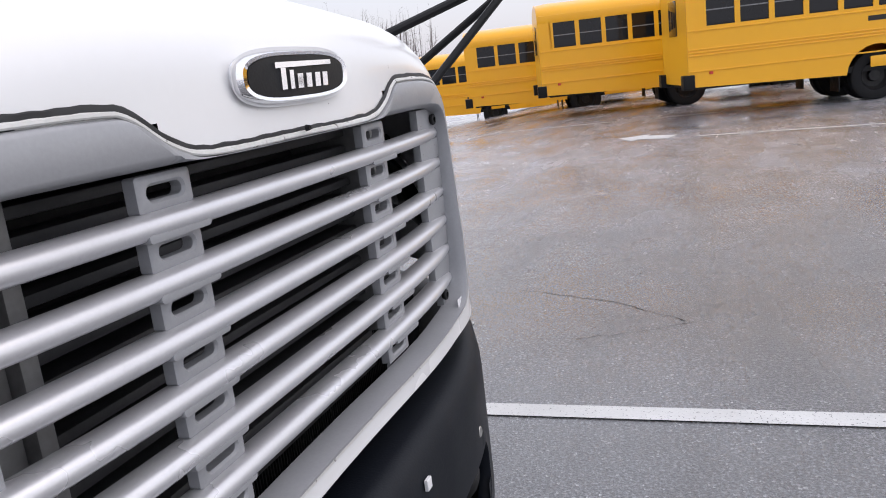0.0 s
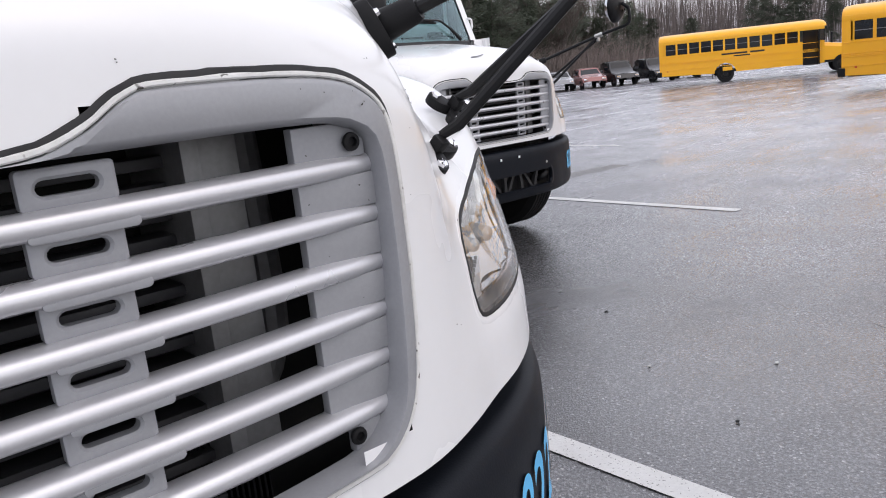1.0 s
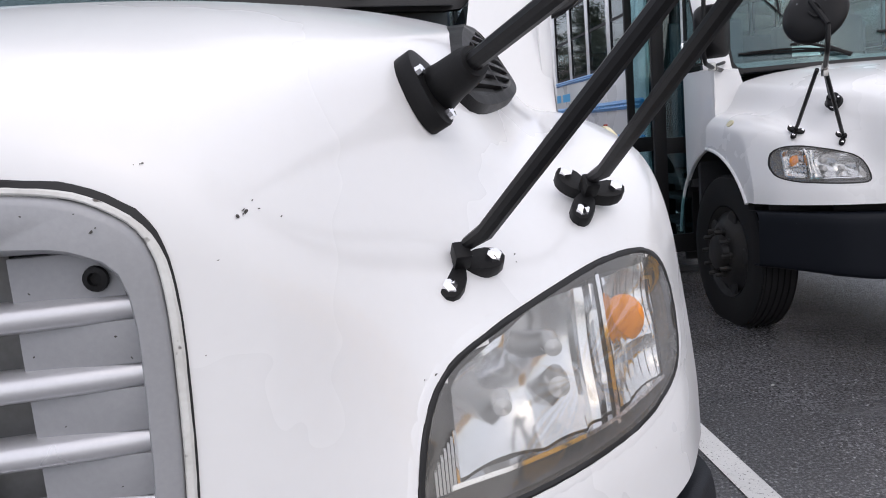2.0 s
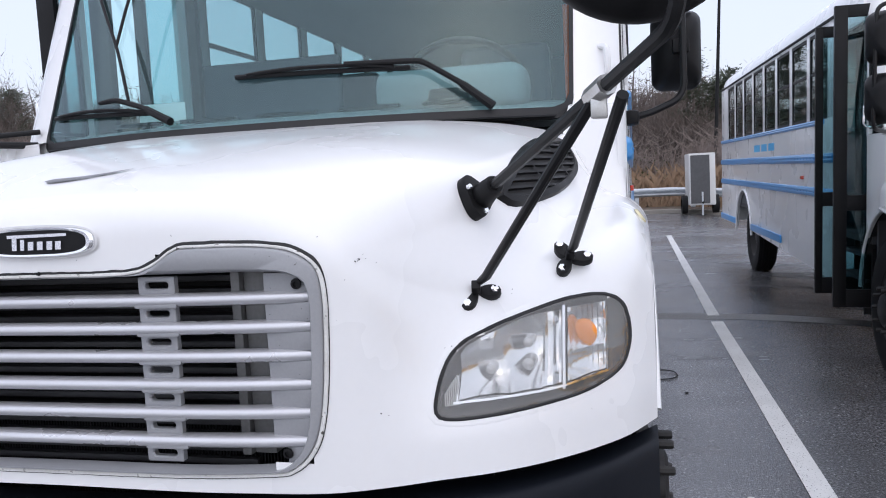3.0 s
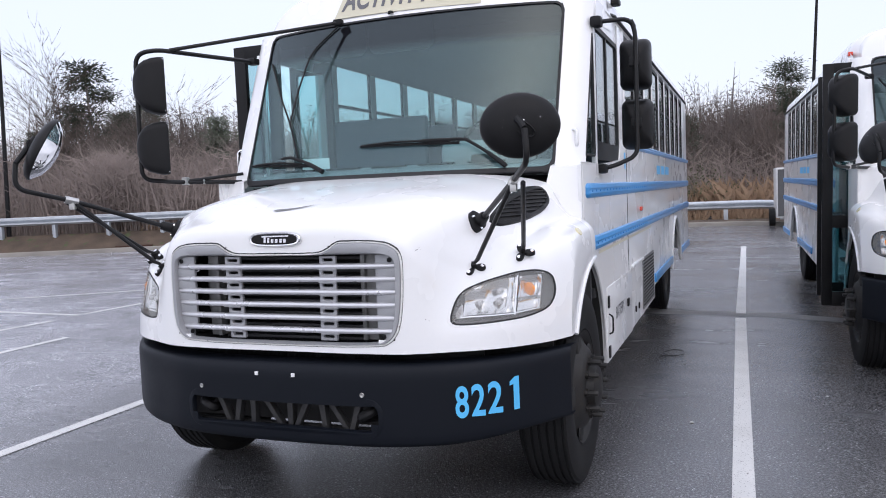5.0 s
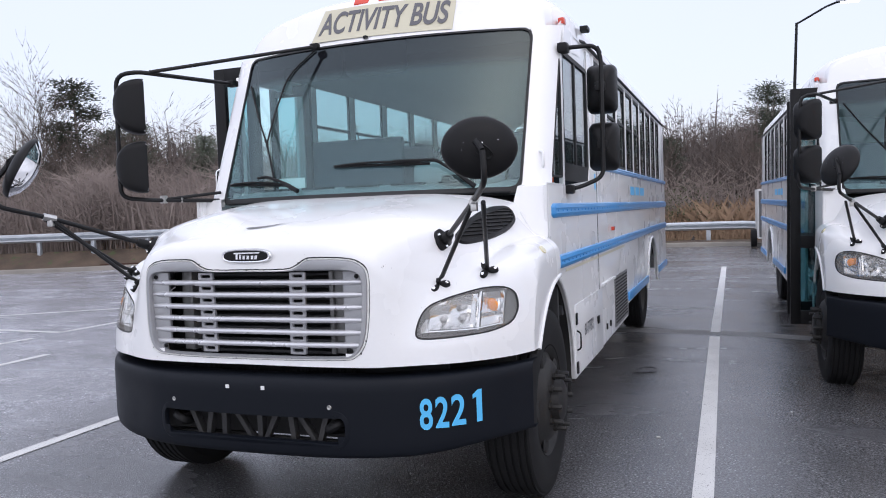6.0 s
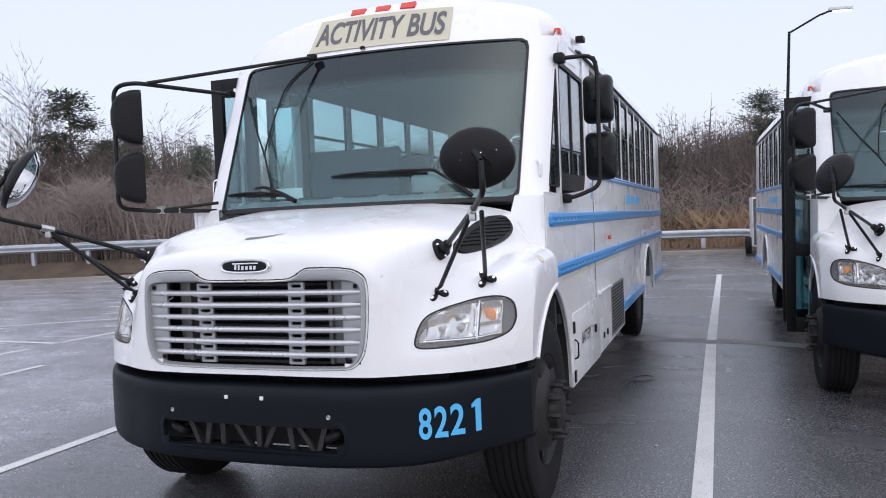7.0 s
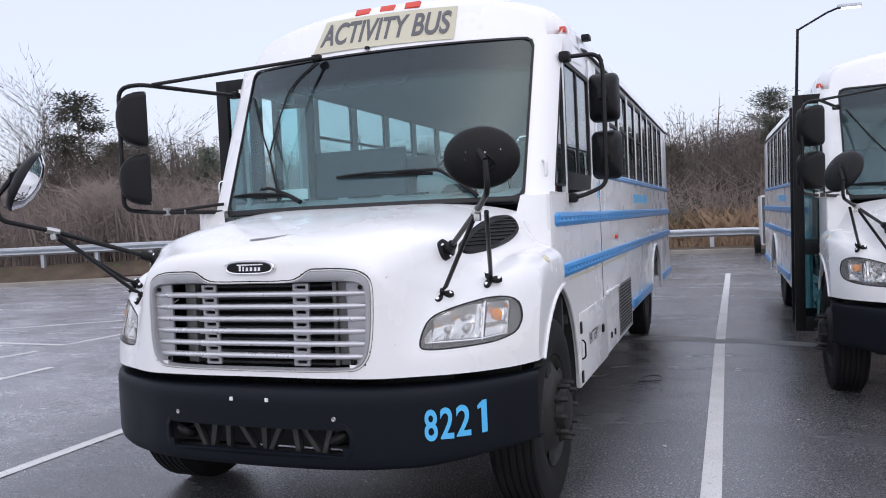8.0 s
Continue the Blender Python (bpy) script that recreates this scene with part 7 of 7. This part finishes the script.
def bare_tree(rnd, height, spread):
    """Trunk and branching limbs of a leafless tree: two vertex lists."""
    TV, TF, CV, CF = [], [], [], []

    def grow(p, d, length, r, level):
        n = 5 if level == 0 else (3 if level == 1 else 2)
        for k in range(n):
            q = p + d * (length / n)
            r2 = r * (0.86 if level == 0 else 0.75)
            if level < 1:
                stick(TV, TF, p, q, r, r2, 7)
            else:
                if level < 3:
                    stick(CV, CF, p, q, r, r2, 3)
                else:
                    blade(CV, CF, p, q, max(r, 0.019))
            p, r = q, r2
            d = (d + Vector((rnd.gauss(0, 0.15), rnd.gauss(0, 0.15), 0.09))).normalized()
            if level == 0 and k >= 1 or level > 0:
                kids = (3 if level == 0 else 2) if level < 4 else 0
                for _ in range(kids):
                    az = rnd.uniform(0, 2 * math.pi)
                    out = Vector((math.cos(az), math.sin(az), 0))
                    nd = (d * rnd.uniform(0.75, 1.2) + out * spread * rnd.uniform(0.6, 1.2)).normalized()
                    grow(p, nd, length * rnd.uniform(0.34, 0.58) if level == 0 else length * rnd.uniform(0.5, 0.75), r * rnd.uniform(0.45, 0.68), level + 1)
        if level == 0:
            grow(p, d, length * 0.45, r * 0.8, 1)

    grow(Vector((0, 0, -0.3)), Vector((rnd.gauss(0, 0.03), rnd.gauss(0, 0.03), 1)).normalized(), height * 0.62, height * 0.014, 0)
    k = 10.5 / max(v[2] for v in CV)
    return ([tuple(c * k for c in v) for v in TV], TF), ([tuple(c * k for c in v) for v in CV], CF)


def pine(rnd, height, bushy):
    TV, TF, CV, CF = [], [], [], []
    stick(TV, TF, Vector((0, 0, -0.3)), Vector((0, 0, height)), height * 0.016, 0.03, 7)
    n = 30
    for k in range(n):
        t = k / n
        z = height * ((0.45 if not bushy else 0.28) + (0.55 if not bushy else 0.72) * t)
        reach = height * (0.20 if not bushy else 0.22) * (1 - t) ** 0.7 * rnd.uniform(0.55, 1.15) + 0.15
        az = rnd.uniform(0, 2 * math.pi)
        d = Vector((math.cos(az), math.sin(az), rnd.uniform(0.0, 0.35)))
        e = Vector((0, 0, z)) + d * reach
        stick(TV, TF, Vector((0, 0, z)), e, 0.035, 0.012, 3)
        for _ in range(7):
            c = Vector((0, 0, z)).lerp(e, rnd.uniform(0.45, 1.05)) + Vector((rnd.gauss(0, 0.12), rnd.gauss(0, 0.12), rnd.gauss(0, 0.08)))
            s_ = height * rnd.uniform(0.024, 0.042)
            for _ in range(42):
                v = Vector((rnd.gauss(0, 1.1), rnd.gauss(0, 1.1), rnd.gauss(0.15, 0.36)))
                b = c + v * s_ * 0.9
                o = v.orthogonal().normalized() * s_ * 0.105
                i = len(CV)
                CV.extend((tuple(b - o), tuple(b + o), tuple(b + v.normalized() * s_ * 0.5)))
                CF.append((i, i + 1, i + 2))
    return (TV, TF), (CV, CF)


def plant(kind, label, meshes, m, group, names=("trunk", "crown")):
    tm, cm = meshes
    t = thing(kind, label, "tree", group, m=m)
    for nm, me in zip(names, (tm, cm)):
        o = new(nm, me)
        o.parent = t
    return t


rnd = random.Random(11)
BARE = []
for k in range(6):
    a, b = bare_tree(rnd, 1.0 * rnd.uniform(9, 12), rnd.uniform(0.40, 0.65))
    BARE.append((raw("trunk", *a, BARK), raw("crown", *b, TWIG)))
PINES = []
for k in range(3):
    a, b = pine(rnd, 9.0, k == 1)
    PINES.append((raw("trunk", *a, BARK), raw("crown", *b, NEEDLE)))


def lot_edge(s, off):
    """A point s of the way along the lot's edge, moved outwards, and its ground height."""
    e = EDGE
    i = min(int(s * (len(e) - 1)), len(e) - 2)
    f_ = s * (len(e) - 1) - i
    dx, dy = e[i + 1][0] - e[i][0], e[i + 1][1] - e[i][1]
    dn = math.hypot(dx, dy)
    x, y = e[i][0] + dx * f_ - dy / dn * off, e[i][1] + dy * f_ + dx / dn * off
    g = float(np.interp(off, [0, 3, 6, 12, 25, 60], [0.13, 0.1, -0.15, -0.7, -1.2, -1.5])) + ground_z(*EDGE[i]) + rise(EDGE[i][0])
    return x, y, g


def tree_at(x, y, z, kind, i, h, turn):
    src = BARE if kind == "bare" else PINES
    k = h / (10.5 if kind == "bare" else 9.0)
    m = Matrix.Translation((x, y, z)) @ pose(0, 0, 0, 0, 2.4, turn) @ Matrix.Diagonal((k, k, k, 1))
    if kind == "bare":
        return plant("bare_tree", "leafless grey-brown tree at the edge of the wood", src[i % len(src)], m, "bare trees")
    return plant("pine_tree", "dark green pine standing among bare trees", src[i % len(src)], m, "pines")


# trees that stand out against the sky
SINGLES = [(-33.3, 29.0, "bare", 0, 12.3), (-32.0, 29.6, "bare", 1, 10.6), (-31.5, 31.0, "pine", 1, 10.4), (-33.4, 31.5, "pine", 1, 8.0), (-30.2, 32.2, "pine", 1, 7.6), (-27.8, 34.2, "bare", 2, 11.0), (-26.4, 34.5, "pine", 2, 7.4), (-24.5, 35.5, "pine", 1, 7.0), (-29.2, 33.0, "bare", 3, 9.4),
           (-14.0, 37.0, "bare", 4, 8.0), (4.2, 48.8, "pine", 0, 9.6), (3.4, 49.5, "pine", 2, 7.0), (-0.3, 49.0, "bare", 3, 9.2), (1.9, 50.0, "bare", 5, 8.6), (0.9, 47.0, "bare", 1, 8.0), (3.0, 50.0, "bare", 2, 8.4), (-1.5, 46.0, "pine", 1, 6.4)]
for x, y, kind, i, h in SINGLES:
    tree_at(x, y, -1.0, kind, i, h, rnd.uniform(0, 360))
for k in range(430):
    s_ = rnd.uniform(0.10, 0.90)
    off = 7 + 32 * rnd.random() ** 1.2
    x, y, z = lot_edge(s_, off)
    right = smooth(8, 34, x)
    h = rnd.uniform(4.2, 7.4) + right * rnd.uniform(5, 10)
    tree_at(x, y, z - 0.2, "bare" if rnd.random() < 0.94 - 0.34 * right else "pine", rnd.randrange(6), h, rnd.uniform(0, 360))

for k in range(100):
    x, y, z = lot_edge(rnd.uniform(0.74, 0.96), rnd.uniform(6, 24))
    tree_at(x, y, z - 0.2, "pine", 1 if k % 3 else 2, rnd.uniform(6, 11), rnd.uniform(0, 360))

# brush and dry grass
V, F = [], []
for k in range(42000):
    s_ = rnd.uniform(0.08, 0.92)
    off = 4.5 + 34 * rnd.random() ** 1.5
    x, y, z = lot_edge(s_, off)
    if x < -8:
        x, y, z = lot_edge(s_, off - 3.2)
    h = rnd.uniform(1.2, 4.2) * (0.55 + 0.6 * min(1, off / 16)) * (1 + 0.5 * smooth(10, 34, x))
    w = rnd.uniform(0.012, 0.032)
    az = rnd.uniform(0, math.pi)
    dx, dy = math.cos(az) * w, math.sin(az) * w
    lx, ly = rnd.gauss(0, 0.13) * h, rnd.gauss(0, 0.13) * h
    i = len(V)
    V += [(x - dx, y - dy, z - 0.2), (x + dx, y + dy, z - 0.2), (x + lx * 0.5 + dx * 0.7, y + ly * 0.5 + dy * 0.7, z + h * 0.55), (x + lx, y + ly, z + h)]
    F += [(i, i + 1, i + 2), (i, i + 2, i + 3)]
    for _ in range(6):
        t = rnd.uniform(0.25, 0.98)
        bx, by, bz = x + lx * t, y + ly * t, z + h * t
        i = len(V)
        ex, ey, ez = rnd.gauss(0, 0.45) * h * 0.4, rnd.gauss(0, 0.45) * h * 0.4, h * rnd.uniform(0.05, 0.32)
        V += [(bx, by, bz), (bx + dx * 0.6, by + dy * 0.6, bz + 0.03), (bx + ex, by + ey, bz + ez)]
        F += [(i, i + 1, i + 2)]
tagged(new("woodland_brush", raw("woodland_brush", V, F, BRUSH)), "dense brown leafless undergrowth of the wood", "undergrowth", kind="stuff")
V, F = [], []
for k in range(22000):
    s_ = rnd.uniform(0.22, 0.74)
    off = 1.3 + 5.5 * rnd.random()
    x, y, z = lot_edge(s_, off)
    tall = smooth(-3, 1, x) * (1 - smooth(9, 14, x))
    if rnd.random() > 0.25 + 0.75 * tall:
        continue
    h = rnd.uniform(0.15, 0.45) + tall * rnd.uniform(0.5, 1.5) * smooth(1.8, 3.5, off)
    w = rnd.uniform(0.008, 0.02) * (1 + tall)
    az = rnd.uniform(0, math.pi)
    dx, dy = math.cos(az) * w, math.sin(az) * w
    lx, ly = rnd.gauss(0, 0.35) * h, rnd.gauss(0, 0.35) * h
    i = len(V)
    V += [(x - dx, y - dy, z - 0.1), (x + dx, y + dy, z - 0.1), (x + lx * 0.4 + dx, y + ly * 0.4, z + h * 0.6), (x + lx, y + ly, z + h)]
    F += [(i, i + 1, i + 2), (i, i + 2, i + 3)]
tagged(new("dry_grass", raw("dry_grass", V, F, GRASS)), "tall tan dry grass behind the guardrail", "grass", kind="stuff")
V, F = [], []
for k in range(9000):
    s_, off = rnd.uniform(0.12, 0.80), rnd.uniform(6, 22)
    c = rnd.choice(((0.0, 30.0, 0.4, 1.8), (-33, 24, 0.2, 1.2), (-25.5, 29, 0.3, 1.2), (3.0, 31, 0.2, 0.9), (30, 62, 0.5, 2.0), (40, 68, 0.5, 2.5)))
    v = Vector((rnd.gauss(0, 1), rnd.gauss(0, 1), rnd.gauss(0.6, 0.55)))
    p = Vector(c[:3]) + v * c[3] * 0.55
    o = Vector((rnd.gauss(0, 1), rnd.gauss(0, 1), rnd.gauss(0, 1))).normalized() * 0.07
    q = Vector((rnd.gauss(0, 1), rnd.gauss(0, 1), rnd.gauss(0, 1))).normalized() * 0.09
    i = len(V)
    V += [tuple(p), tuple(p + o), tuple(p + q)]
    F.append((i, i + 1, i + 2))
tagged(new("evergreen_shrubs", raw("evergreen_shrubs", V, F, IVY)), "olive green evergreen shrubs in the undergrowth", "shrub", kind="stuff")
# distant wood that closes the view
FAR = material("far_wood", (0.125, 0.104, 0.095), 1.0, 0, (0.185, 0.157, 0.145), 1.0, 0.12, 2.5, 0)
V, F = [], []
for k in range(30000):
    s_ = rnd.uniform(0.02, 0.98)
    x, y, z = lot_edge(s_, rnd.uniform(18, 56))
    right = smooth(8, 34, x)
    h = (7.4 + 1.4 * noise.noise((s_ * 60, 0, 0)) + rnd.uniform(-3.4, 0.9)) * (1 + 1.1 * right)
    w = rnd.uniform(0.03, 0.08) * (1 - 0.3 * right)
    az = rnd.uniform(0, math.pi)
    dx, dy = math.cos(az) * w, math.sin(az) * w
    lx, ly = rnd.gauss(0, 0.05) * h, rnd.gauss(0, 0.05) * h
    i = len(V)
    V += [(x - dx, y - dy, z - 1), (x + dx, y + dy, z - 1), (x + lx * 0.5 + dx * 0.7, y + ly * 0.5 + dy * 0.7, z + h * 0.6), (x + lx, y + ly, z + h)]
    F += [(i, i + 1, i + 2), (i, i + 2, i + 3)]
    for _ in range(14):
        t = rnd.uniform(0.10, 1.0)
        bx, by, bz = x + lx * t, y + ly * t, z + h * t
        i = len(V)
        e = Vector((rnd.gauss(0, 1), rnd.gauss(0, 1), 0)).normalized() * rnd.uniform(0.5, 1.9) * (1.25 - t) * (1 + right)
        ez = rnd.uniform(0.3, 1.4) * (1.2 - t) * (1 + right)
        V += [(bx, by, bz), (bx + dx * 0.3, by + dy * 0.3, bz + w * 0.9), (bx + e.x, by + e.y, bz + ez)]
        F.append((i, i + 1, i + 2))
tagged(new("far_woods", raw("far_woods", V, F, FAR)), "hazy brown distant wood behind the nearer trees", "woods", kind="stuff")
